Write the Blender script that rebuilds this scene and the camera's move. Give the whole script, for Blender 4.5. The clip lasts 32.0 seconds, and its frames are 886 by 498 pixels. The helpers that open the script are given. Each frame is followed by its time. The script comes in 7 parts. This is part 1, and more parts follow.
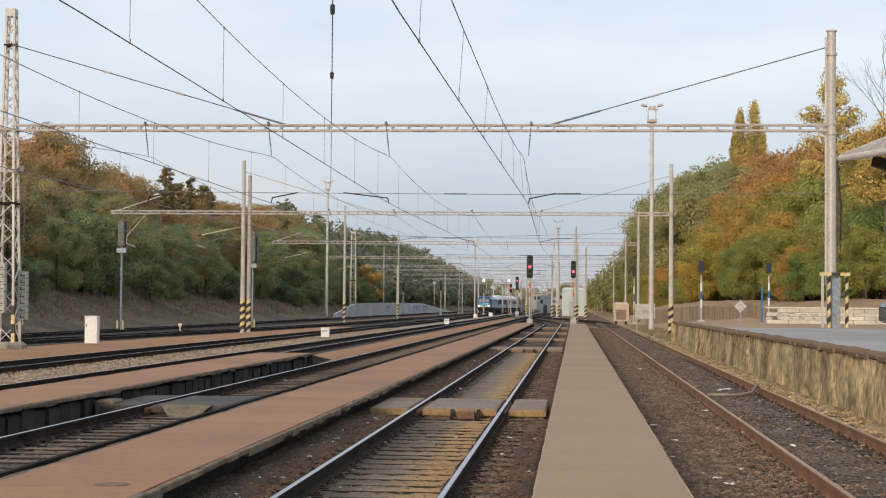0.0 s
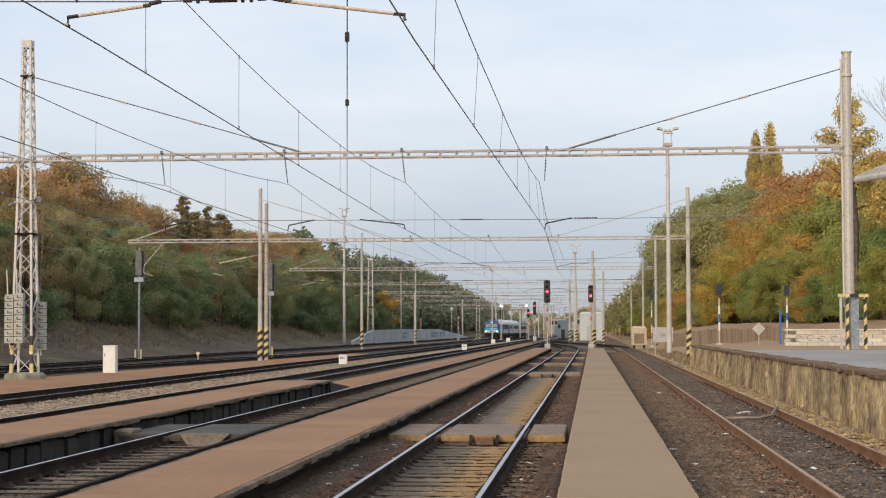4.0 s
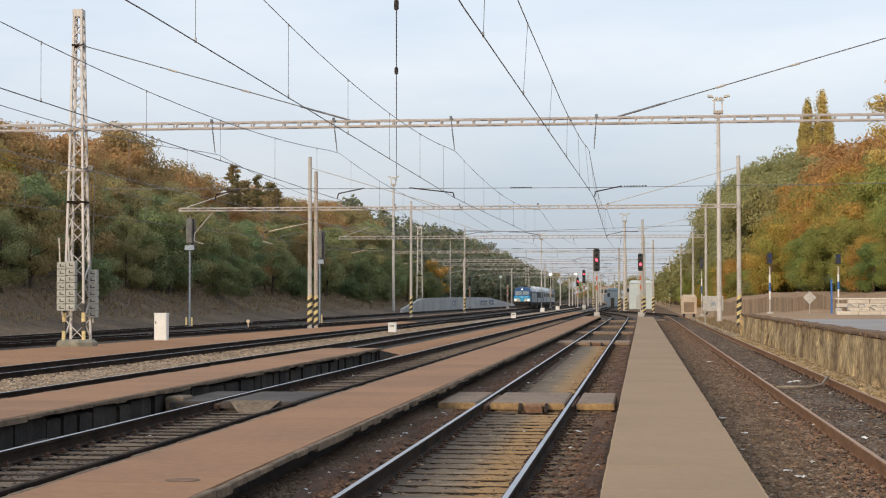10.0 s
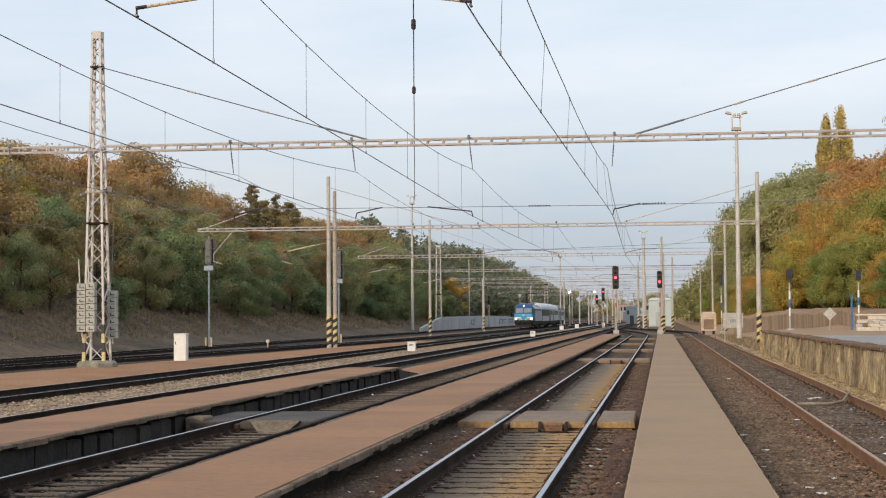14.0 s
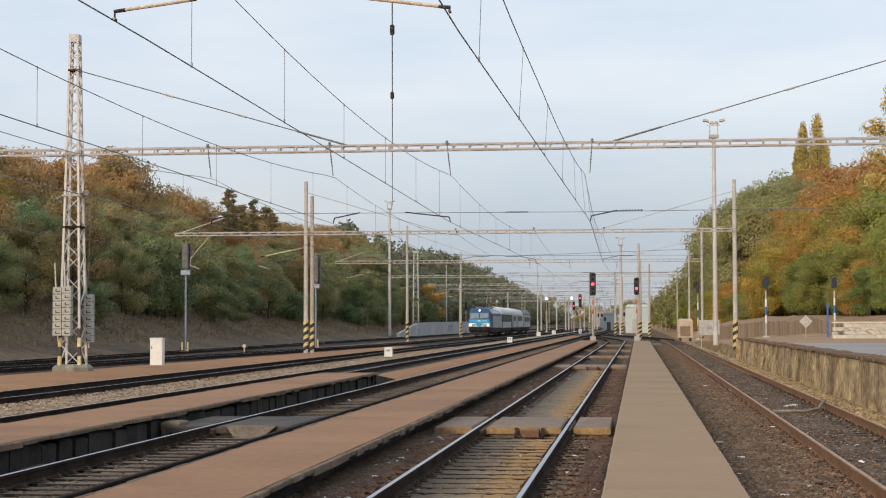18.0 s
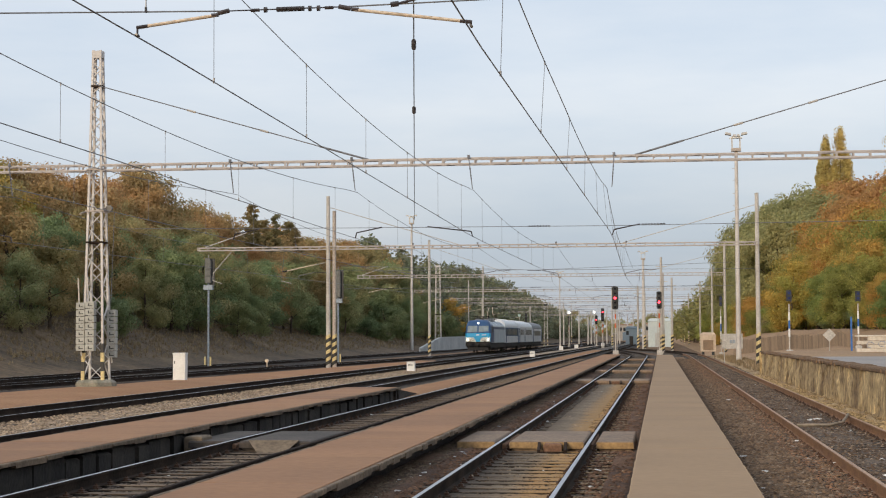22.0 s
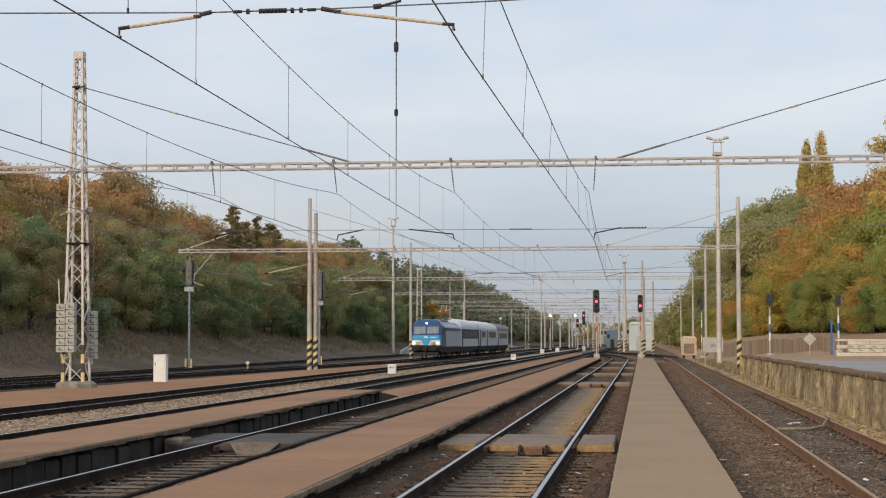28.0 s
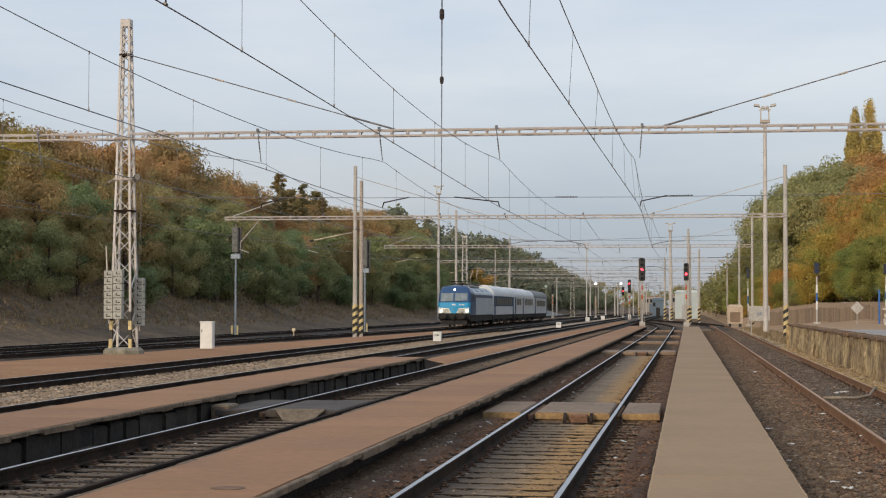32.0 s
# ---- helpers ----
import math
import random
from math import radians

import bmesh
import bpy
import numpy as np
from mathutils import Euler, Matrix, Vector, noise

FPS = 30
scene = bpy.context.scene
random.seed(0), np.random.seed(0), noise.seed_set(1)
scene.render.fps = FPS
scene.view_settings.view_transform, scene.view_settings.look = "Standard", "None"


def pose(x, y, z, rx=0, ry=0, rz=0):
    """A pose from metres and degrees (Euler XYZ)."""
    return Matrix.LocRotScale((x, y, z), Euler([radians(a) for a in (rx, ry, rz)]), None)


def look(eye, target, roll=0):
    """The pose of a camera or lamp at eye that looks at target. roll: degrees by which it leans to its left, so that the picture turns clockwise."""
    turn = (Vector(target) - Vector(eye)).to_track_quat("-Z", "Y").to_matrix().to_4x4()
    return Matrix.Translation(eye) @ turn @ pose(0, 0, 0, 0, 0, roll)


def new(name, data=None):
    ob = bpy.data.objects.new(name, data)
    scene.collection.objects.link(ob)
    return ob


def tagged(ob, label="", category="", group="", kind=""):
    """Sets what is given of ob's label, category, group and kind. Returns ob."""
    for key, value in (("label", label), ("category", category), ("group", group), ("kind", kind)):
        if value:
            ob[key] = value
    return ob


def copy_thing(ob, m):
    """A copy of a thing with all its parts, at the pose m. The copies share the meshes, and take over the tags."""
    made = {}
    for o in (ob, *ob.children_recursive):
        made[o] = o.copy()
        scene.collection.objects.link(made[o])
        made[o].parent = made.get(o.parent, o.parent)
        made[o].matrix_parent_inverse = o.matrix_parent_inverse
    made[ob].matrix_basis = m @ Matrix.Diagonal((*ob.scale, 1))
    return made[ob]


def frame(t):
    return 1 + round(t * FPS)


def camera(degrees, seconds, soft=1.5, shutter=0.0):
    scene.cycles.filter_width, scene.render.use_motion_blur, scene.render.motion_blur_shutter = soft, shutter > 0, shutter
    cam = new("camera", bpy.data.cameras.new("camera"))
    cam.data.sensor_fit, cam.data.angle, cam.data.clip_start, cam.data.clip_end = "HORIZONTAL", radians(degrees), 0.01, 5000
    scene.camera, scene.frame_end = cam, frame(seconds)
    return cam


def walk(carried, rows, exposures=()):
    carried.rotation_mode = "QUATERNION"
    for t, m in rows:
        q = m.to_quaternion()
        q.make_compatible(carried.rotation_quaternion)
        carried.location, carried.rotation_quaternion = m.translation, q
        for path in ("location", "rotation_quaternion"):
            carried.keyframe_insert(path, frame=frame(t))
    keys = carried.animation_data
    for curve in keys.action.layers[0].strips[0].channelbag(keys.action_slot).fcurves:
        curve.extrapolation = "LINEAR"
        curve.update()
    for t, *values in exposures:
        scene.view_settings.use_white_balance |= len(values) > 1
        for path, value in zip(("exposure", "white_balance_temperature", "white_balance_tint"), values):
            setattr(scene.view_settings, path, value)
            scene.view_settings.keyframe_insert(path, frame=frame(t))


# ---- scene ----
cam = camera(29.5, 32.0, soft=1.1)
EYE = 1.77
# seconds, tilt, lean and turn of a camera held by a standing person
TURNS = [
    (0, 91.89, -0.48, 4.46), (0.5, 92.00, -0.71, 4.42), (1, 92.27, -0.32, 4.53), (1.5, 92.43, -0.24, 4.70), (2, 92.18, -0.12, 4.86),
    (2.5, 92.17, -0.50, 4.96), (3, 92.60, -0.28, 5.03), (3.5, 92.89, 0.02, 5.12), (5.5, 92.09, 0.50, 4.80), (6, 92.29, 0.95, 5.06),
    (6.5, 92.46, 0.99, 5.22), (7, 92.56, 1.14, 5.25), (7.5, 92.83, 1.29, 5.37), (8, 92.83, 0.98, 5.68), (8.5, 92.18, 0.11, 5.59),
    (9, 91.59, -0.07, 5.87), (9.5, 91.87, -0.05, 6.20), (10, 91.69, 0.04, 6.73), (10.5, 91.38, 0.25, 6.98), (11, 91.43, 0.38, 7.07),
    (11.5, 91.74, 0.19, 7.01), (12, 91.88, 0.35, 7.25), (12.5, 92.00, 0.48, 7.36), (13, 92.05, 0.75, 7.36), (13.5, 92.16, 0.90, 7.14),
    (14, 92.33, 0.42, 7.38), (14.5, 91.91, 0.20, 7.14), (15, 92.01, 0.12, 6.59), (15.5, 92.21, -0.06, 6.44), (17.5, 92.38, 0.18, 6.70),
    (18, 92.52, 0.13, 6.60), (18.5, 92.70, 0.35, 7.00), (19, 92.82, 0.51, 7.14), (19.5, 92.86, 0.46, 7.14), (20, 92.66, 0.48, 7.25),
    (20.5, 92.69, 0.29, 7.05), (21, 92.88, 0.36, 7.01), (21.5, 93.06, -0.00, 7.49), (22, 93.01, 0.26, 7.36), (22.5, 93.10, 0.27, 7.40),
    (23, 92.89, 0.05, 7.07), (23.5, 92.45, -0.19, 6.87), (24, 92.45, -0.29, 7.05), (24.5, 92.36, -0.11, 7.37), (26.5, 92.59, 0.16, 6.98),
    (27, 92.89, -0.07, 6.86), (27.5, 93.22, -0.22, 6.73), (28, 93.10, 0.05, 6.72), (28.5, 93.13, 0.15, 6.71), (29, 92.60, -0.21, 6.96),
    (29.5, 91.75, -0.21, 7.54), (30, 91.99, 0.05, 8.08), (30.5, 92.05, -0.23, 8.21), (31, 92.01, -0.35, 8.19), (31.5, 92.24, 0.11, 8.25),
    (32, 92.00, -0.12, 8.26),
]
walk(cam, [(t, pose(0, 0, EYE, a, b, c)) for t, a, b, c in TURNS], [(0, 0.06), (7, 0.05), (12, 0.09), (16, 0.04), (20, -0.02), (25, -0.08), (29, -0.13), (32, -0.17)])

# ---- light ----
world = bpy.data.worlds.new("sky")
scene.world = world
world.use_nodes = True
SUN_UP, SUN_ROUND = radians(16), radians(214)


def sky():
    t = world.node_tree
    n, l = t.nodes, t.links
    back = n["Background"]
    air = n.new("ShaderNodeTexSky")
    air.sky_type, air.sun_disc = "NISHITA", False
    air.sun_elevation, air.sun_rotation = SUN_UP, SUN_ROUND
    air.dust_density, air.air_density = 2.0, 1.0
    dim = n.new("ShaderNodeVectorMath")
    dim.operation = "SCALE"
    dim.inputs["Scale"].default_value = 0.12
    l.new(air.outputs[0], dim.inputs[0])
    where = n.new("ShaderNodeTexCoord")
    flat = n.new("ShaderNodeMapping")
    flat.inputs["Scale"].default_value = (1.0, 1.0, 4.5)
    l.new(where.outputs["Generated"], flat.inputs[0])
    cloud = n.new("ShaderNodeTexNoise")
    cloud.inputs["Scale"].default_value, cloud.inputs["Detail"].default_value = 2.6, 7.0
    cloud.inputs["Roughness"].default_value = 0.55
    l.new(flat.outputs[0], cloud.inputs["Vector"])
    ramp = n.new("ShaderNodeValToRGB")
    ramp.color_ramp.elements[0].position, ramp.color_ramp.elements[0].color = 0.32, (0.645, 0.75, 0.895, 1)
    ramp.color_ramp.elements[1].position, ramp.color_ramp.elements[1].color = 0.66, (0.905, 0.94, 1.0, 1)
    l.new(cloud.outputs["Fac"], ramp.inputs[0])
    mix = n.new("ShaderNodeMix")
    mix.data_type = "RGBA"
    mix.inputs["Factor"].default_value = 0.80
    l.new(dim.outputs[0], mix.inputs[6])
    l.new(ramp.outputs[0], mix.inputs[7])
    height = n.new("ShaderNodeSeparateXYZ")                # haze: greyer towards the horizon
    l.new(where.outputs["Generated"], height.inputs[0])
    murk = n.new("ShaderNodeMapRange")
    murk.interpolation_type = "SMOOTHSTEP"
    murk.inputs["From Min"].default_value, murk.inputs["From Max"].default_value = -0.02, 0.17
    murk.inputs["To Min"].default_value, murk.inputs["To Max"].default_value = 0.72, 1.04
    l.new(height.outputs["Z"], murk.inputs["Value"])
    veil = n.new("ShaderNodeVectorMath")
    veil.operation = "SCALE"
    l.new(mix.outputs[2], veil.inputs[0])
    l.new(murk.outputs[0], veil.inputs["Scale"])
    l.new(veil.outputs[0], back.inputs[0])
    back.inputs[1].default_value = 1.0


sky()
sun = new("sun", bpy.data.lights.new("sun", "SUN"))
sun.data.energy, sun.data.angle, sun.data.color = 2.1, radians(14), (1.0, 0.80, 0.56)
sun.matrix_world = look((0, 0, 60), (12, 30, 60 - 32.3 * math.tan(SUN_UP)))


# ---- materials ----
def mat(name, one, two=None, rough=0.8, metal=0.0, scale=3.0, fine=12.0, bump=0.3, depth=0.01, vary=0.0, island=0.0, glow=None, stretch=(1, 1, 1), grain=0.35, space="Object"):
    """Two base colours in patches, fine grain, relief; vary: from object to object; island: from piece to piece."""
    m = bpy.data.materials.new(name)
    m.use_nodes = True
    n, l = m.node_tree.nodes, m.node_tree.links
    b = n["Principled BSDF"]
    b.inputs["Roughness"].default_value, b.inputs["Metallic"].default_value = rough, metal
    two = two or tuple(c * 0.7 for c in one)
    where = n.new("ShaderNodeTexCoord")
    place = n.new("ShaderNodeMapping")
    place.inputs["Scale"].default_value = stretch
    l.new(where.outputs[space], place.inputs[0])
    info = n.new("ShaderNodeObjectInfo")
    if vary:
        off = n.new("ShaderNodeVectorMath")
        off.operation = "SCALE"
        off.inputs[0].default_value = (31, 17, 23)
        l.new(info.outputs["Random"], off.inputs["Scale"])
        l.new(off.outputs[0], place.inputs["Location"])
    big = n.new("ShaderNodeTexNoise")
    big.inputs["Scale"].default_value, big.inputs["Detail"].default_value = scale, 5.0
    small = n.new("ShaderNodeTexNoise")
    small.inputs["Scale"].default_value, small.inputs["Detail"].default_value = fine, 6.0
    l.new(place.outputs[0], big.inputs["Vector"])
    l.new(place.outputs[0], small.inputs["Vector"])
    ramp = n.new("ShaderNodeValToRGB")
    ramp.color_ramp.elements[0].position, ramp.color_ramp.elements[0].color = 0.36, (*one, 1)
    ramp.color_ramp.elements[1].position, ramp.color_ramp.elements[1].color = 0.66, (*two, 1)
    l.new(big.outputs["Fac"], ramp.inputs[0])
    span = n.new("ShaderNodeMapRange")
    span.inputs["From Min"].default_value, span.inputs["From Max"].default_value = 0.25, 0.75
    span.inputs["To Min"].default_value, span.inputs["To Max"].default_value = 1 - grain, 1 + grain
    l.new(small.outputs["Fac"], span.inputs["Value"])
    value = span.outputs[0]
    if vary or island:
        step = n.new("ShaderNodeMapRange")
        amount = vary or island
        step.inputs["To Min"].default_value, step.inputs["To Max"].default_value = 1 - amount, 1 + amount
        if island:
            geo = n.new("ShaderNodeNewGeometry")
            l.new(geo.outputs["Random Per Island"], step.inputs["Value"])
        else:
            l.new(info.outputs["Random"], step.inputs["Value"])
        times = n.new("ShaderNodeMath")
        times.operation = "MULTIPLY"
        l.new(value, times.inputs[0])
        l.new(step.outputs[0], times.inputs[1])
        value = times.outputs[0]
    tint = n.new("ShaderNodeHueSaturation")
    l.new(ramp.outputs[0], tint.inputs["Color"])
    l.new(value, tint.inputs["Value"])
    l.new(tint.outputs[0], b.inputs["Base Color"])
    if bump:
        relief = n.new("ShaderNodeBump")
        relief.inputs["Strength"].default_value, relief.inputs["Distance"].default_value = bump, depth
        l.new(small.outputs["Fac"], relief.inputs["Height"])
        l.new(relief.outputs[0], b.inputs["Normal"])
    if glow:
        b.inputs["Emission Color"].default_value, b.inputs["Emission Strength"].default_value = (*glow[:3], 1), glow[3]
    return m


def ochre_side(m, colour, edge=0.15, way=1.0):
    """Adds a stain along one rail's side of a sleeper."""
    n, l = m.node_tree.nodes, m.node_tree.links
    base = n["Principled BSDF"].inputs["Base Color"]
    old = base.links[0].from_socket
    where, part3, grain = n.new("ShaderNodeTexCoord"), n.new("ShaderNodeSeparateXYZ"), n.new("ShaderNodeTexNoise")
    l.new(where.outputs["Object"], part3.inputs[0])
    grain.inputs["Scale"].default_value = 3.0
    l.new(where.outputs["Object"], grain.inputs["Vector"])
    add = n.new("ShaderNodeMath")
    add.operation = "MULTIPLY_ADD"
    add.inputs[1].default_value = 0.5
    l.new(grain.outputs["Fac"], add.inputs[0])
    turn = n.new("ShaderNodeMath")
    turn.operation = "MULTIPLY"
    turn.inputs[1].default_value = way
    l.new(part3.outputs["X"], turn.inputs[0])
    l.new(turn.outputs[0], add.inputs[2])
    span = n.new("ShaderNodeMapRange")
    span.inputs["From Min"].default_value, span.inputs["From Max"].default_value = edge + 0.2, edge + 0.55
    span.inputs["To Max"].default_value = 0.75
    l.new(add.outputs[0], span.inputs["Value"])
    mix = n.new("ShaderNodeMix")
    mix.data_type = "RGBA"
    mix.inputs[7].default_value = (*colour, 1)
    l.new(span.outputs[0], mix.inputs["Factor"])
    l.new(old, mix.inputs[6])
    l.new(mix.outputs[2], base)


def foliage(name, tones, rough=0.6):
    """Leaves: a tone for each tree, a shade for each clump, some light through."""
    m = bpy.data.materials.new(name)
    m.use_nodes = True
    n, l = m.node_tree.nodes, m.node_tree.links
    b = n["Principled BSDF"]
    b.inputs["Roughness"].default_value, b.inputs["Specular IOR Level"].default_value = rough, 0.12
    info, geo = n.new("ShaderNodeObjectInfo"), n.new("ShaderNodeNewGeometry")
    ramp = n.new("ShaderNodeValToRGB")
    e = ramp.color_ramp.elements
    while len(e) < len(tones):
        e.new(0.5)
    for k, c in enumerate(tones):
        e[k].position, e[k].color = k / (len(tones) - 1), (*c, 1)
    where = n.new("ShaderNodeTexCoord")
    patch = n.new("ShaderNodeTexNoise")
    patch.inputs["Scale"].default_value, patch.inputs["Detail"].default_value = 0.22, 3.0
    l.new(geo.outputs["Position"], patch.inputs["Vector"])
    a = n.new("ShaderNodeMath")
    a.operation = "MULTIPLY_ADD"
    a.inputs[1].default_value = 1.5
    a.inputs[2].default_value = -0.75
    l.new(patch.outputs["Fac"], a.inputs[0])
    mid = n.new("ShaderNodeMath")
    mid.operation = "MULTIPLY_ADD"
    mid.inputs[1].default_value = 0.75
    l.new(info.outputs["Random"], mid.inputs[0])
    l.new(a.outputs[0], mid.inputs[2])
    c = n.new("ShaderNodeMath")
    c.operation = "MULTIPLY_ADD"
    c.inputs[1].default_value = 0.14
    l.new(geo.outputs["Random Per Island"], c.inputs[0])
    l.new(mid.outputs[0], c.inputs[2])
    l.new(c.outputs[0], ramp.inputs[0])
    clump = n.new("ShaderNodeTexNoise")                     # bough to bough
    clump.inputs["Scale"].default_value, clump.inputs["Detail"].default_value = 0.75, 2.0
    l.new(geo.outputs["Position"], clump.inputs["Vector"])
    both = n.new("ShaderNodeMath")
    both.operation = "MULTIPLY_ADD"
    both.inputs[1].default_value = 0.18
    l.new(geo.outputs["Random Per Island"], both.inputs[0])
    l.new(clump.outputs["Fac"], both.inputs[2])
    step = n.new("ShaderNodeMapRange")
    step.inputs["From Min"].default_value, step.inputs["From Max"].default_value = 0.34, 0.84
    step.inputs["To Min"].default_value, step.inputs["To Max"].default_value = 0.68, 1.32
    l.new(both.outputs[0], step.inputs["Value"])
    tint = n.new("ShaderNodeHueSaturation")
    l.new(ramp.outputs[0], tint.inputs["Color"])
    l.new(step.outputs[0], tint.inputs["Value"])
    l.new(tint.outputs[0], b.inputs["Base Color"])
    thin = n.new("ShaderNodeBsdfTranslucent")
    l.new(tint.outputs[0], thin.inputs["Color"])
    add = n.new("ShaderNodeMixShader")
    add.inputs[0].default_value = 0.38
    l.new(b.outputs[0], add.inputs[1])
    l.new(thin.outputs[0], add.inputs[2])
    l.new(add.outputs[0], n["Material Output"].inputs[0])
    return m


M_DIRT = mat("trodden_dirt", (0.122, 0.070, 0.037), (0.20, 0.117, 0.060), 0.95, scale=0.5, fine=14, bump=0.9, depth=0.03, grain=0.55)
M_REDDIRT = mat("red_dirt", (0.065, 0.033, 0.019), (0.135, 0.070, 0.036), 0.95, scale=0.8, fine=16, bump=0.9, depth=0.03, grain=0.55)
M_OIL = mat("oily_ballast", (0.032, 0.027, 0.024), (0.085, 0.062, 0.048), 0.9, scale=0.6, fine=16, bump=1.0, depth=0.04, grain=0.6)
# dark ballast; also the near-black shade painted on walls under platform edges
M_BED_AND_SHADE = mat("dark_ballast_and_edge_shade", (0.011, 0.009, 0.008), (0.033, 0.024, 0.019), 0.95, scale=0.6, fine=16, bump=1.0, depth=0.04, grain=0.6)
M_PIT = mat("dark_earth", (0.022, 0.017, 0.013), (0.06, 0.045, 0.034), 0.95, scale=1.5, fine=10, bump=1.0, depth=0.05, grain=0.5)
M_BALLAST = mat("grey_ballast", (0.075, 0.065, 0.056), (0.15, 0.125, 0.10), 0.92, scale=0.7, fine=14, bump=1.0, depth=0.05, grain=0.6)
M_STONE = mat("ballast_stone", (0.20, 0.142, 0.093), (0.36, 0.275, 0.19), 0.9, scale=3, fine=30, island=0.55)
M_DARKSTONE = mat("dark_stone", (0.105, 0.075, 0.05), (0.19, 0.138, 0.092), 0.9, scale=3, fine=30, island=0.4)
M_SOOTSTONE = mat("sooty_stone", (0.025, 0.021, 0.018), (0.07, 0.052, 0.042), 0.9, scale=3, fine=30, island=0.6)
M_DARKBEDSTONE = mat("dark_path_stone", (0.085, 0.052, 0.032), (0.15, 0.098, 0.06), 0.9, scale=3, fine=30, island=0.45)
M_RAILSTONE = mat("rust_stained_stone", (0.16, 0.082, 0.045), (0.25, 0.135, 0.075), 0.9, scale=3, fine=30, island=0.4)
M_PATHSTONE = mat("path_stone", (0.135, 0.08, 0.043), (0.225, 0.142, 0.078), 0.9, scale=3, fine=30, island=0.35)
M_REDSTONE = mat("red_clods", (0.075, 0.040, 0.024), (0.17, 0.09, 0.05), 0.9, scale=3, fine=30, island=0.5)
M_WEIGHT = mat("grey_green_weight", (0.44, 0.44, 0.40), (0.36, 0.36, 0.325), 0.85, scale=2.5, fine=14, bump=0.3, grain=0.15)
M_MOSSY = mat("mossy_concrete", (0.20, 0.19, 0.145), (0.31, 0.285, 0.225), 0.9, scale=2.5, fine=14, bump=0.5)
M_OLDWHITE = mat("weathered_white", (0.50, 0.48, 0.45), (0.42, 0.40, 0.37), 0.7, scale=3, fine=14, bump=0.1)
M_RUBBLE = mat("plaster_rubble", (0.28, 0.19, 0.09), (0.46, 0.34, 0.18), 0.95, scale=3, fine=20, island=0.4)
M_BANKGRASS = mat("withered_bank_grass", (0.25, 0.175, 0.10), (0.31, 0.24, 0.135), 0.9, scale=1, fine=20, island=0.3)
M_FILL = mat("packed_track_dirt", (0.135, 0.10, 0.067), (0.205, 0.155, 0.103), 0.95, scale=1.2, fine=16, bump=0.9, depth=0.02, grain=0.45)
ochre_side(M_FILL, (0.41, 0.235, 0.085), -1.95)
ochre_side(M_FILL, (0.05, 0.035, 0.025), 2.13, -1.0)
M_FILL_OUT = mat("packed_dirt_outside", (0.12, 0.09, 0.062), (0.19, 0.145, 0.098), 0.95, scale=1.2, fine=16, bump=0.9, depth=0.02, grain=0.45)
M_GRAVEL = mat("mixed_gravel", (0.14, 0.082, 0.042), (0.26, 0.165, 0.088), 0.93, scale=1.4, fine=17, bump=1.0, depth=0.04, grain=0.7)
M_SIDINGBED = mat("grey_siding_gravel", (0.085, 0.064, 0.05), (0.17, 0.125, 0.092), 0.93, scale=1.1, fine=17, bump=1.0, depth=0.04, grain=0.7)
M_GREYSTONE = mat("grey_gravel_stone", (0.14, 0.105, 0.076), (0.26, 0.20, 0.145), 0.9, scale=3, fine=30, island=0.55)
M_LITTER = mat("pale_litter", (0.55, 0.55, 0.55), (0.7, 0.7, 0.68), 0.7, scale=8, fine=30, island=0.3)
M_SOIL = mat("red_soil", (0.29, 0.142, 0.062), (0.355, 0.182, 0.084), 0.95, scale=0.35, fine=10, bump=0.5, depth=0.02, grain=0.3)
M_SLOPE = mat("bare_slope", (0.078, 0.054, 0.032), (0.158, 0.11, 0.066), 0.95, scale=0.16, fine=2.2, bump=0.9, depth=0.15, grain=0.55)
M_GRASS = mat("dry_grass", (0.20, 0.145, 0.085), (0.30, 0.22, 0.125), 0.9, scale=1, fine=20, island=0.4)
M_SLAB_RED = mat("reddish_paving", (0.335, 0.174, 0.085), (0.265, 0.138, 0.071), 0.85, scale=0.35, fine=9, bump=0.15, depth=0.004, vary=0.035, grain=0.12)
M_SLAB_TAN = mat("tan_paving", (0.345, 0.227, 0.128), (0.295, 0.196, 0.113), 0.85, scale=0.3, fine=9, bump=0.12, depth=0.004, vary=0.03, grain=0.07)
M_LIP = mat("pale_slab_lip", (0.42, 0.285, 0.16), (0.35, 0.235, 0.135), 0.85, scale=1.5, fine=12, bump=0.2, grain=0.15)
M_EDGE = mat("old_edge_concrete", (0.11, 0.078, 0.05), (0.21, 0.15, 0.10), 0.9, scale=2.5, fine=18, bump=0.7, depth=0.02, vary=0.15, grain=0.4)
# block concrete with the shade below the platform edge put into its colour
M_SUPPORT = mat("shade_dark_block_concrete", (0.017, 0.014, 0.012), (0.042, 0.034, 0.027), 0.9, scale=1.6, fine=14, bump=0.6, depth=0.02, vary=0.35, grain=0.4)
M_OCHRE = mat("ochre_stained_concrete", (0.35, 0.225, 0.10), (0.27, 0.175, 0.085), 0.85, scale=2, fine=14, bump=0.4)
M_OLDBLOCK = mat("pale_old_block", (0.19, 0.145, 0.10), (0.14, 0.105, 0.072), 0.9, scale=3, fine=14, bump=0.5)
M_PANEL = mat("crossing_concrete", (0.265, 0.185, 0.125), (0.20, 0.145, 0.105), 0.85, scale=1.2, fine=14, bump=0.4, vary=0.1)
M_DARKPANEL = mat("dark_rubber_panel", (0.050, 0.041, 0.036), (0.085, 0.070, 0.060), 0.85, scale=1.2, fine=14, bump=0.4, vary=0.1)
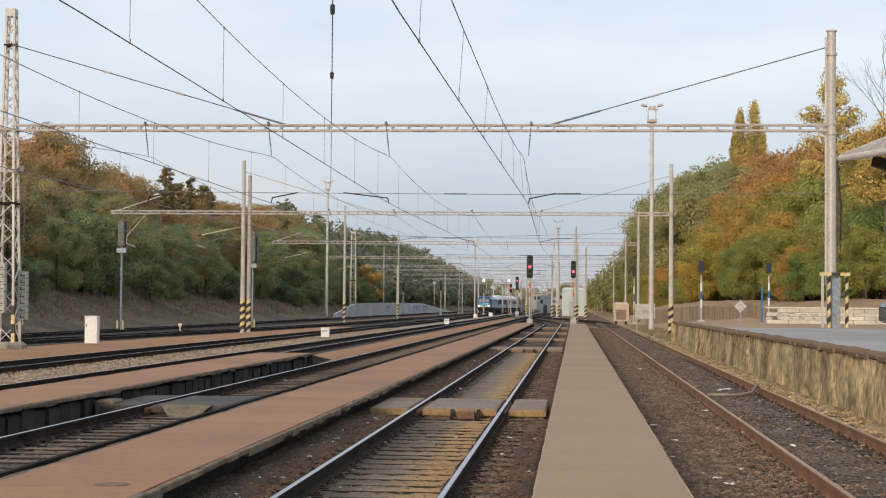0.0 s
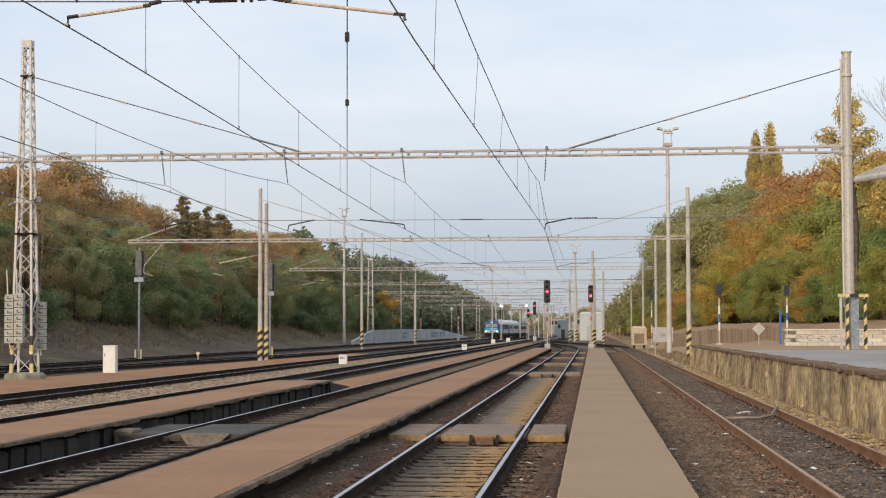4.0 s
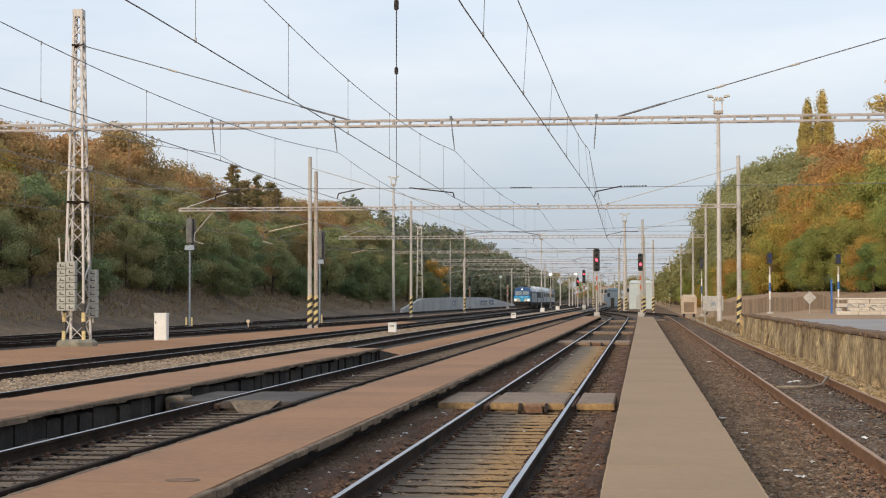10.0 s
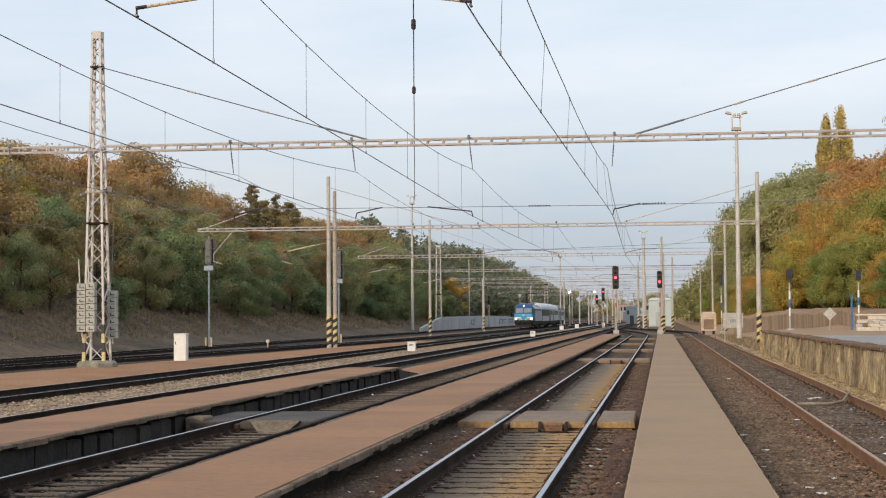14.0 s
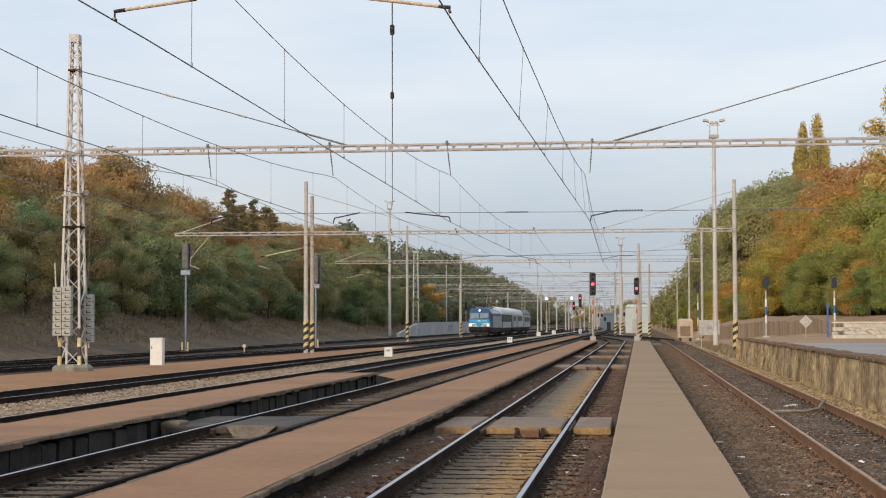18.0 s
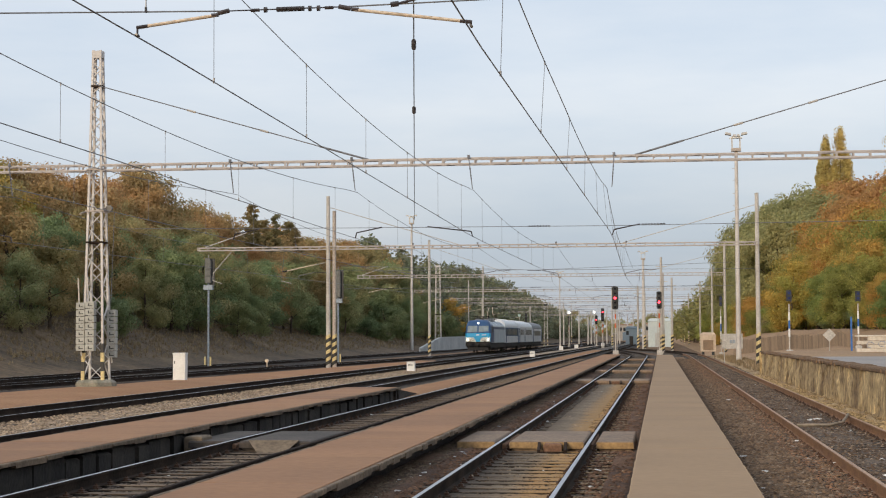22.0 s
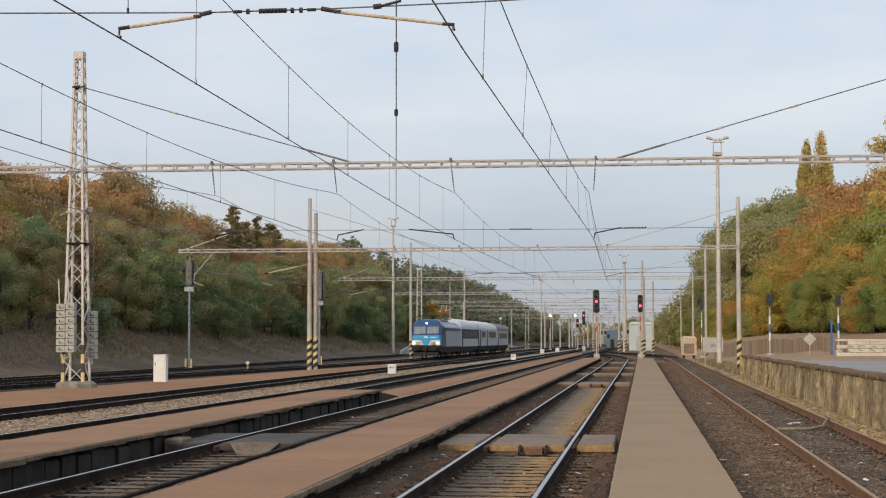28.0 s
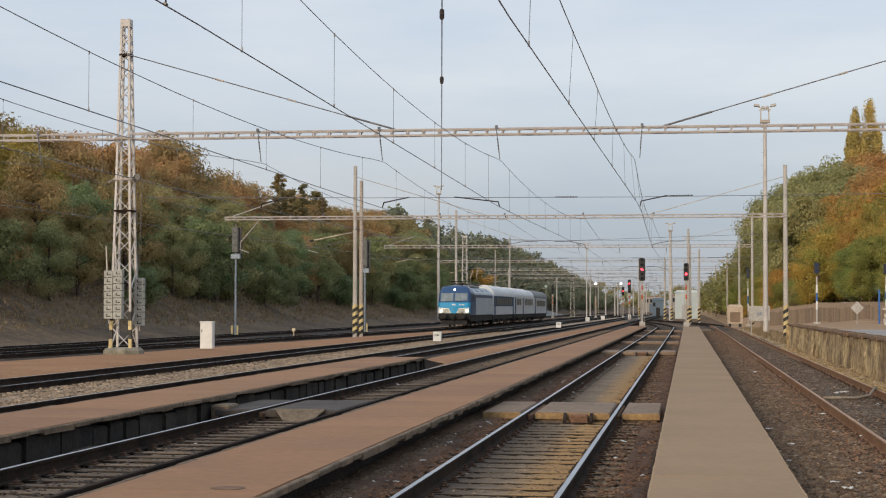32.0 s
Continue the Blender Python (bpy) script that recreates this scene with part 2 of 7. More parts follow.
M_RUSTBLOCK = mat("rusty_block", (0.16, 0.085, 0.05), (0.24, 0.13, 0.075), 0.85, scale=4, fine=20)
M_SLEEPER = mat("grey_wood_sleeper", (0.125, 0.094, 0.064), (0.215, 0.165, 0.11), 0.9, scale=2, fine=14, stretch=(0.3, 3, 3), bump=0.8, depth=0.01, vary=0.3, grain=0.4)
ochre_side(M_SLEEPER, (0.43, 0.245, 0.085), 0.02)
ochre_side(M_SLEEPER, (0.05, 0.035, 0.025), 0.16, -1.0)
ochre_side(M_SLEEPER, (0.155, 0.12, 0.082), 0.75)
# near-black colour that paints the shade on sleeper sides in the gaps
M_SLEEPER_SIDE = mat("shade_dark_sleeper_side", (0.014, 0.011, 0.009), (0.03, 0.023, 0.018), 0.95, scale=3, fine=14)
M_SLEEPER_T2 = mat("brown_sleeper", (0.095, 0.066, 0.044), (0.165, 0.118, 0.078), 0.9, scale=2, fine=14, stretch=(0.3, 3, 3), bump=0.8, vary=0.3, grain=0.4)
M_SLEEPER_DARK = mat("dark_sleeper", (0.05, 0.045, 0.042), (0.12, 0.10, 0.085), 0.9, scale=2, fine=14, stretch=(0.3, 3, 3), bump=0.8, vary=0.3, grain=0.4)
M_RAILSIDE = mat("rail_web", (0.020, 0.015, 0.012), (0.045, 0.030, 0.022), 0.9, 0.0, scale=1.5, fine=20, bump=0.3)
M_RAILSIDE.node_tree.nodes["Principled BSDF"].inputs["Specular IOR Level"].default_value = 0.12
M_RAILRUST = mat("rusty_rail", (0.18, 0.085, 0.038), (0.25, 0.13, 0.06), 0.85, 0.1, scale=1.5, fine=20, bump=0.3)
M_RAILTOP = mat("rail_head", (0.50, 0.50, 0.53), (0.42, 0.42, 0.45), 0.38, 1.0, scale=1.5, fine=40, bump=0.02, grain=0.08, stretch=(1, 0.1, 1))
M_RAILTOP_RUST = mat("rusty_rail_head", (0.34, 0.20, 0.12), (0.46, 0.31, 0.20), 0.6, 0.3, scale=1.5, fine=40, bump=0.05, stretch=(1, 0.1, 1))
M_PLATE = mat("rusty_plate", (0.045, 0.024, 0.015), (0.09, 0.045, 0.025), 0.85, 0.1, scale=6, fine=30)
M_ASPHALT = mat("pale_asphalt", (0.30, 0.28, 0.268), (0.38, 0.35, 0.335), 0.85, scale=0.4, fine=18, bump=0.3, grain=0.15)
M_GROUND_R = mat("sandy_ground", (0.38, 0.245, 0.135), (0.29, 0.18, 0.10), 0.95, scale=0.25, fine=6, bump=0.6, depth=0.04)
M_PLASTER = mat("crumbling_plaster", (0.165, 0.105, 0.05), (0.53, 0.395, 0.205), 0.92, scale=0.75, fine=6, bump=0.9, depth=0.03, stretch=(1, 1.0, 0.8), grain=0.65)
M_PLASTER_CAP = mat("mossy_wall_cap", (0.13, 0.075, 0.04), (0.23, 0.145, 0.08), 0.95, scale=2, fine=12, bump=0.9, depth=0.04, grain=0.5)
M_STEEL = mat("pale_painted_steel", (0.585, 0.56, 0.54), (0.48, 0.45, 0.43), 0.6, 0.1, scale=1.4, fine=10, bump=0.1, grain=0.15)
# girder paint, a tone darker than the masts' steel
M_GIRDER = mat("darker_girder_paint", (0.47, 0.43, 0.41), (0.38, 0.345, 0.33), 0.65, 0.1, scale=1.4, fine=10, bump=0.1, grain=0.18)
M_STEEL_GREY = mat("grey_steel", (0.42, 0.40, 0.37), (0.52, 0.48, 0.43), 0.6, 0.2, scale=0.8, fine=10, bump=0.1, grain=0.18)
M_CONCRETE = mat("concrete", (0.51, 0.485, 0.455), (0.415, 0.39, 0.36), 0.85, scale=0.8, fine=10, bump=0.25, grain=0.2)
M_BROWNPOLE = mat("brown_pole", (0.38, 0.33, 0.29), (0.46, 0.40, 0.35), 0.75, 0.1, scale=1, fine=10, bump=0.2)
M_WIRE = mat("wire", (0.19, 0.195, 0.205), (0.24, 0.245, 0.255), 0.55, 0.4, bump=0)
M_DROPPER = mat("thin_wire", (0.20, 0.20, 0.21), (0.25, 0.25, 0.26), 0.5, 0.5, bump=0)
M_INSULATOR = mat("insulator", (0.03, 0.025, 0.025), (0.06, 0.05, 0.05), 0.3, bump=0)
# tan puts warm sunlight into the grey arms' colour; also used on the tan marker
M_ARM = mat("tan_sunlit_arm", (0.60, 0.47, 0.34), (0.68, 0.58, 0.46), 0.5, 0.3, scale=4, fine=20, bump=0.05)
M_YELLOW = mat("yellow_paint", (0.68, 0.55, 0.27), (0.56, 0.45, 0.22), 0.6, scale=4, fine=14, bump=0.1)
M_BLACK = mat("black_paint", (0.02, 0.02, 0.02), (0.035, 0.032, 0.03), 0.6, scale=4, fine=14, bump=0.1)
M_WHITE = mat("white_paint", (0.78, 0.78, 0.76), (0.70, 0.70, 0.68), 0.5, scale=2, fine=14, bump=0.05, grain=0.08)
M_ORANGE = mat("orange_red_paint", (0.62, 0.14, 0.05), (0.5, 0.12, 0.05), 0.5, scale=3, fine=14, bump=0.05)
M_BLUE = mat("blue_paint", (0.03, 0.14, 0.42), (0.03, 0.12, 0.36), 0.5, scale=3, fine=14, bump=0.05)
M_CHARCOAL = mat("charcoal_metal", (0.018, 0.02, 0.022), (0.03, 0.032, 0.034), 0.5, 0.2, scale=3, fine=14, bump=0.05)
M_REDLAMP = mat("red_lamp", (0.6, 0.02, 0.02), None, 0.3, bump=0, glow=(1.0, 0.03, 0.05, 9.0))
M_WHITELAMP = mat("white_lamp", (0.9, 0.88, 0.8), None, 0.3, bump=0, glow=(1.0, 0.95, 0.85, 3.0))
M_GREENLAMP = mat("pale_green_disc", (0.45, 0.60, 0.55), None, 0.4, bump=0)
M_STRAW = mat("straw_debris", (0.26, 0.17, 0.085), (0.42, 0.31, 0.17), 0.95, scale=1.6, fine=9, bump=1.0, depth=0.05, grain=0.5)
M_LENS = mat("dark_lens", (0.01, 0.01, 0.012), (0.015, 0.015, 0.018), 0.15, bump=0)
M_BLUELENS = mat("blue_lens", (0.02, 0.03, 0.10), (0.03, 0.05, 0.16), 0.15, bump=0)
M_BARK = mat("bark", (0.075, 0.055, 0.04), (0.13, 0.10, 0.075), 0.95, scale=2, fine=8, bump=1, depth=0.05, grain=0.4)
M_BIRCHBARK = mat("pale_bark", (0.30, 0.25, 0.19), (0.22, 0.18, 0.14), 0.9, scale=2, fine=8)


# ---- building helpers ----
class Form:
    """Collects vertices and faces of one part."""

    def __init__(self):
        self.v, self.f, self.m = [], [], []

    def add(self, verts, faces, slot=0):
        k = len(self.v)
        self.v.extend(verts)
        self.f.extend(tuple(i + k for i in f) for f in faces)
        self.m.extend([slot] * len(faces))
        return self

    def box(self, x0, x1, y0, y1, z0, z1, slot=0, cut=0.0):
        """A box; cut: the bevel along its upper edges."""
        c = min(cut, (x1 - x0) * 0.45, (y1 - y0) * 0.45)
        low = [(x0, y0, z0), (x1, y0, z0), (x1, y1, z0), (x0, y1, z0)]
        if c <= 0:
            top = [(x, y, z1) for x, y, _ in low]
            return self.add(low + top, [(3, 2, 1, 0), (4, 5, 6, 7), (0, 1, 5, 4), (1, 2, 6, 5), (2, 3, 7, 6), (3, 0, 4, 7)], slot)
        mid = [(x, y, z1 - c) for x, y, _ in low]
        top = [(x0 + c, y0 + c, z1), (x1 - c, y0 + c, z1), (x1 - c, y1 - c, z1), (x0 + c, y1 - c, z1)]
        faces = [(3, 2, 1, 0), (8, 9, 10, 11)]
        for r in (0, 4):
            faces += [(r + i, r + (i + 1) % 4, r + 4 + (i + 1) % 4, r + 4 + i) for i in range(4)]
        return self.add(low + mid + top, faces, slot)

    def rod(self, a, b, r, n=6, r2=None, slot=0):
        """A round bar from a to b."""
        a, b = Vector(a), Vector(b)
        d = (b - a).normalized()
        u = d.cross(Vector((0, 0, 1)) if abs(d.z) < 0.9 else Vector((1, 0, 0))).normalized()
        w = d.cross(u)
        r2 = r if r2 is None else r2
        ring = [(math.cos(2 * math.pi * i / n), math.sin(2 * math.pi * i / n)) for i in range(n)]
        verts = [tuple(a + (u * c + w * s) * r) for c, s in ring] + [tuple(b + (u * c + w * s) * r2) for c, s in ring]
        faces = [(i, (i + 1) % n, n + (i + 1) % n, n + i) for i in range(n)] + [tuple(range(n - 1, -1, -1)), tuple(range(n, 2 * n))]
        return self.add(verts, faces, slot)

    def bar(self, a, b, w, h=None, slot=0):
        """A square bar from a to b, w wide and h high."""
        a, b = Vector(a), Vector(b)
        h = h or w
        d = (b - a).normalized()
        u = d.cross(Vector((0, 0, 1)) if abs(d.z) < 0.95 else Vector((0, 1, 0))).normalized() * (w / 2)
        q = u.cross(d).normalized() * (h / 2)
        verts = [tuple(p + s * u + t * q) for p in (a, b) for s, t in ((-1, -1), (1, -1), (1, 1), (-1, 1))]
        return self.add(verts, [(0, 1, 2, 3), (7, 6, 5, 4), (4, 5, 1, 0), (5, 6, 2, 1), (6, 7, 3, 2), (7, 4, 0, 3)], slot)

    def line(self, points, r, n=4, slot=0):
        """A round wire through points."""
        rings = []
        for k, p in enumerate(points):
            d = (Vector(points[min(k + 1, len(points) - 1)]) - Vector(points[max(k - 1, 0)])).normalized()
            u = d.cross(Vector((0, 0, 1)) if abs(d.z) < 0.9 else Vector((1, 0, 0))).normalized()
            w = d.cross(u)
            rings.append([tuple(Vector(p) + (u * math.cos(2 * math.pi * i / n) + w * math.sin(2 * math.pi * i / n)) * r) for i in range(n)])
        faces = [(k * n + i, k * n + (i + 1) % n, (k + 1) * n + (i + 1) % n, (k + 1) * n + i) for k in range(len(points) - 1) for i in range(n)]
        return self.add([v for ring in rings for v in ring], faces, slot)

    def sweep(self, profile, path, slot=0, slots=None):
        """A closed profile of (across, up) along a path of (x, y, z), running mostly along y."""
        n, verts = len(profile), []
        for k, p in enumerate(path):
            a, b = path[max(k - 1, 0)], path[min(k + 1, len(path) - 1)]
            d = Vector((b[0] - a[0], b[1] - a[1], 0)).normalized()
            verts += [(p[0] + s * d.y, p[1] - s * d.x, p[2] + u) for s, u in profile]
        start = len(self.v)
        self.v.extend(verts)
        for k in range(len(path) - 1):
            for i in range(n):
                self.f.append((start + k * n + i, start + k * n + (i + 1) % n, start + (k + 1) * n + (i + 1) % n, start + (k + 1) * n + i))
                self.m.append(slots[i] if slots else slot)
        self.f += [tuple(start + i for i in range(n - 1, -1, -1)), tuple(start + (len(path) - 1) * n + i for i in range(n))]
        self.m += [slot, slot]
        return self

    def loft(self, rings, slot=0, caps=True):
        """Rings of equal count joined one to the next."""
        n, k = len(rings[0]), len(self.v)
        self.v.extend(p for r in rings for p in r)
        for j in range(len(rings) - 1):
            for i in range(n):
                self.f.append((k + j * n + i, k + j * n + (i + 1) % n, k + (j + 1) * n + (i + 1) % n, k + (j + 1) * n + i))
                self.m.append(slot)
        if caps:
            self.f += [tuple(k + i for i in range(n - 1, -1, -1)), tuple(k + (len(rings) - 1) * n + i for i in range(n))]
            self.m += [slot, slot]
        return self

    def mesh(self, name, materials, smooth=False):
        me = bpy.data.meshes.new(name)
        me.from_pydata(self.v, [], self.f)
        for m in materials if isinstance(materials, (list, tuple)) else [materials]:
            me.materials.append(m)
        me.polygons.foreach_set("material_index", self.m)
        if smooth:
            me.polygons.foreach_set("use_smooth", [True] * len(self.f))
        bm = bmesh.new()
        bm.from_mesh(me)
        if len(self.f) < 60000:
            bmesh.ops.recalc_face_normals(bm, faces=bm.faces)
        bm.to_mesh(me)
        bm.free()
        return me


def thing(name, label, category, at=(0, 0, 0), turn=0, group="", kind=""):
    """An Empty at a thing's base, which holds its parts."""
    ob = new(name)
    ob.matrix_basis = pose(*at, 0, 0, turn)
    ob.empty_display_size = 0.1
    return tagged(ob, label, category, group, kind)


def part(name, form, material, parent=None, label="", smooth=False, at=None):
    data = form if isinstance(form, bpy.types.Mesh) else form.mesh(name, material, smooth)
    ob = new(name, data)
    if parent:
        ob.parent = parent
    if at:
        ob.location = at
    if label:
        ob["label"] = label
    return ob


def curve_at(knots, y):
    """A smooth value between knots of (y, x)."""
    if y <= knots[0][0]:
        return knots[0][1]
    for (y0, x0), (y1, x1) in zip(knots, knots[1:]):
        if y <= y1:
            s = (y - y0) / (y1 - y0)
            return x0 + (x1 - x0) * s
    return knots[-1][1]


def soft_curve(knots, y):
    return sum(curve_at(knots, y + d) for d in (-12, -8, -4, 0, 4, 8, 12)) / 7


# ---- plan: x across the tracks, y along them, z from the rail heads ----
T5_LINE = [(-30, -27.5), (45, -27.0), (72, -25.2), (105, -23.3), (130, -21.9), (155, -21.0), (900, -21.0)]
C_LINE = [(-30, 3.36), (155, 3.38), (175, 3.2), (195, 2.2), (215, 0.2), (235, -2.4), (255, -4.8), (285, -6.5), (900, -6.6)]
M_LINE = [(-30, -1.97), (160, -1.97), (175, -2.25), (190, -3.2), (205, -4.5), (222, -6.1), (240, -6.6), (900, -6.6)]
X_LINE = [(-30, -21.0), (388, -21.0), (408, -20.1), (428, -18.6), (450, -16.8), (470, -15.9), (900, -15.9)]
LINES = {"C": C_LINE, "M": M_LINE, "T2": [(0, -6.65)], "T3": [(0, -11.25)], "T4": [(0, -15.9)], "T5": T5_LINE, "T6": [(0, -29.6)], "X": X_LINE}


def track_x(line, y):
    return soft_curve(LINES[line], y)


def ground_height(x, y):
    """The yard is level; a cutting rises at its west side, a low bank at its east side."""
    z = -0.28
    if x < -33:
        s = min((-33 - x) / 15.0, 1.0)
        z += 4.1 * s * s * (3 - 2 * s) * (0.55 + 0.45 * min(1.0, 160 / max(y, 60))) + max(0, -x - 48) * 0.12
    if x > 4.9:
        s = min((x - 4.9) / 6.0, 1.0)
        z += 1.15 * s * (1 - 0.4 * min(1, max(0, y - 85) / 300))
        back = x - (28.7 - 0.135 * y) - 1.2                 # sandy bank behind the fence
        if back > 0 and 96 < y < 215:
            z += 1.5 * min(1.0, back / 4.0) * min(1.0, (y - 96) / 8.0, (215 - y) / 30.0)
    if abs(x + 14) > 18:
        z += 0.35 * (noise.noise((x * 0.13, y * 0.11, 3)) + 0.5 * noise.noise((x * 0.5, y * 0.4, 1))) * min(1, (abs(x + 14) - 18) / 8)
    return min(z, 9.0)


def build_ground():
    xs = [-3000, -900, -300, -150, -100] + [-80 + 2.0 * i for i in range(24)] + [-32.5, -31, -28, -24, -20, -16, -12, -8, -4, 0, 2, 4.0, 4.8, 6, 8, 10, 12, 14, 17, 20, 24, 28, 34, 42, 60, 100, 300, 900, 3000]
    ys = [-120, -40, 0] + [6 * i for i in range(1, 70)] + [430, 470, 530, 600, 700, 900, 1300, 2000, 4500]
    g = Form()
    g.v = [(x, y, ground_height(x, y)) for y in ys for x in xs]
    n = len(xs)
    for j in range(len(ys) - 1):
        for i in range(n - 1):
            g.f.append((j * n + i, j * n + i + 1, (j + 1) * n + i + 1, (j + 1) * n + i))
            mid = (xs[i] + xs[i + 1]) / 2
            g.m.append(1 if mid < -33 else 2 if mid > 5 else 0)
    ob = new("ground", g.mesh("ground", [M_DIRT, M_SLOPE, M_GROUND_R], smooth=True))
    tagged(ob, "brown dirt of a railway yard with a bare bank", "ground", kind="structure")


build_ground()


def path_of(line, y0, y1, step, z=0.0):
    n = max(2, int((y1 - y0) / step))
    return [(track_x(line, y0 + (y1 - y0) * i / n), y0 + (y1 - y0) * i / n, z) for i in range(n + 1)]


def bed(line, material, label, y1=600, half=1.75, top=-0.19):
    g = Form().sweep([(-half - 0.55, -0.30), (half + 0.55, -0.30), (half + 0.25, -0.24), (half, top), (-half, top), (-half - 0.25, -0.24)], path_of(line, -12, y1, 5))
    tagged(new("track_bed", g.mesh("track_bed", material)), label, "track bed", kind="structure")


bed("M", M_OIL, "oily dark ballast packed with brown dirt", top=-0.262)
bed("C", M_OIL, "dark gravel bed of a siding", 262, 1.5, -0.225)
bed("T2", M_BED_AND_SHADE, "oily dark ballast of a station track", top=-0.215)
bed("T3", M_BALLAST, "grey crushed stone ballast", half=2.0)
bed("T4", M_BALLAST, "grey crushed stone ballast", half=2.0)
bed("T5", M_BED_AND_SHADE, "dark ballast of a running track")
bed("T6", M_BED_AND_SHADE, "dark ballast of an outer track")

RAIL = [(-0.075, -0.17), (0.075, -0.17), (0.075, -0.155), (0.012, -0.14), (0.012, -0.045), (0.036, -0.035), (0.036, -0.006), (0.027, 0), (-0.027, 0), (-0.036, -0.006), (-0.036, -0.035), (-0.012, -0.045), (-0.012, -0.14), (-0.075, -0.155)]
RAIL_SLOTS = [0, 0, 0, 0, 0, 0, 0, 1, 0, 0, 0, 0, 0, 0]


def sleeper_mesh(material, plate):
    # sides take the painted shade; a thin top plate keeps the wood colour
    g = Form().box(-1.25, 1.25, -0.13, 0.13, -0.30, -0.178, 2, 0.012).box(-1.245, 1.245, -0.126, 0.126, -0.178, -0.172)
    for s in (-0.75, 0.75):
        g.box(s - 0.16, s + 0.16, -0.08, 0.08, -0.172, -0.155, 1)
        for d in (-0.105, 0.105):
            g.box(s + d - 0.03, s + d + 0.03, -0.04, 0.04, -0.155, -0.125, 1, 0.01)
            g.rod((s + d, 0, -0.13), (s + d, 0, -0.105), 0.014, 6, slot=1)
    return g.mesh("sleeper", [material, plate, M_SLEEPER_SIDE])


def track(line, label, y1, near, side=M_RAILSIDE, top=M_RAILTOP, dull=None, sleeper=M_SLEEPER_DARK, last=176, y0=-9):
    ob = thing("railway_track", label, "railway track", group="station tracks")
    for s in (-0.755, 0.755):
        pts = [(x + s, y, z) for x, y, z in path_of(line, y0, y1, 3)]
        part("rail", Form().sweep(RAIL, pts, slots=RAIL_SLOTS), [side, dull if dull and s > 0 else top], ob)
    me = sleeper_mesh(sleeper, M_PLATE)
    rest, y = Form(), y0 + 1.0
    rng = random.Random(line)
    while y < last:
        x = track_x(line, y)
        if near and y < near:
            o = part("sleeper", me, None, ob, at=(x + rng.uniform(-0.03, 0.03), y + rng.uniform(-0.02, 0.02), rng.uniform(-0.008, 0.004)))
            o.rotation_euler = (0, 0, rng.uniform(-0.012, 0.012))
        else:
            rest.box(x - 1.25, x + 1.25, y - 0.13, y + 0.13, -0.30, -0.172)
        y += 0.61
    tagged(part("sleeper_run", rest, sleeper, ob), kind="stuff")
    return ob


def bay_fill(line, y0, y1):
    """Packed dirt in the bays between sleepers, with a ragged open gap before each sleeper."""
    rng = random.Random(line + "fill")
    g, out, y = Form(), Form(), -8.0
    while y < y1:
        if y > y0:
            x = track_x(line, y)
            n = 14
            pts = []
            for i in range(n + 1):
                px = x - 0.66 + 1.32 * i / n
                pts.append((px, y + 0.128, -0.182 + rng.uniform(-0.010, 0.006)))
            for i in range(n + 1):
                px = x - 0.66 + 1.32 * i / n
                pts.append((px, y + 0.30, -0.178 + rng.uniform(-0.010, 0.010)))
            for i in range(n + 1):
                px = x - 0.66 + 1.32 * i / n
                pts.append((px, y + 0.61 - 0.13 - (rng.uniform(0.08, 0.2) if 1 < i < n - 1 else 0.03), -0.184 + rng.uniform(-0.012, 0.008)))
            g.add(pts, [(r * (n + 1) + i, r * (n + 1) + i + 1, (r + 1) * (n + 1) + i + 1, (r + 1) * (n + 1) + i) for r in range(2) for i in range(n)])
            for i in range(7):
                a, b = x + 0.84 + 0.06 * i, x + 0.90 + 0.06 * i
                cut = rng.uniform(0.02, 0.2) if i < 5 else rng.uniform(0.1, 0.3)
                out.add([(a, y + 0.128, -0.182), (b, y + 0.128, -0.182), (b, y + 0.48 - cut, -0.185 + rng.uniform(-0.01, 0.01)), (a, y + 0.48 - cut, -0.185)], [(0, 1, 2, 3)])
        y += 0.61
    tagged(new("bay_fill", g.mesh("bay_fill", M_FILL)), "packed brown dirt between the sleepers", "gravel", kind="stuff")
    tagged(new("bay_fill", out.mesh("bay_fill", M_FILL_OUT)), "packed dirt at the sleeper ends", "gravel", kind="stuff")


track("M", "polished steel rails on grey weathered timber sleepers", 160, 74, sleeper=M_SLEEPER, last=158)
bay_fill("M", 12, 80)
track("M", "dull rusty rails of the station throat", 232, 0, M_RAILSIDE, M_RAILSIDE, y0=160.05, last=225)
track("C", "rusty siding rails on dark timber sleepers", 176, 62, M_RAILRUST, M_RAILTOP_RUST)
track("C", "dark siding rails that curve across the throat", 268, 0, M_RAILSIDE, M_RAILSIDE, y0=176.05, last=255)
track("X", "dark crossover rails between two main tracks", 466, 0, M_RAILSIDE, M_RAILSIDE, y0=392, last=393)
track("T2", "polished steel rails between two low platforms", 600, 56, dull=M_RAILSIDE, sleeper=M_SLEEPER_T2, last=150)
track("T3", "polished main line rails on grey ballast", 700, 0, last=90)
track("T4", "polished main line rails on grey ballast", 700, 0, last=120)
track("T5", "dark rails of the track the train runs on", 700, 0, last=160)
track("T6", "dark outer rails at the foot of the bank", 700, 0, last=160)


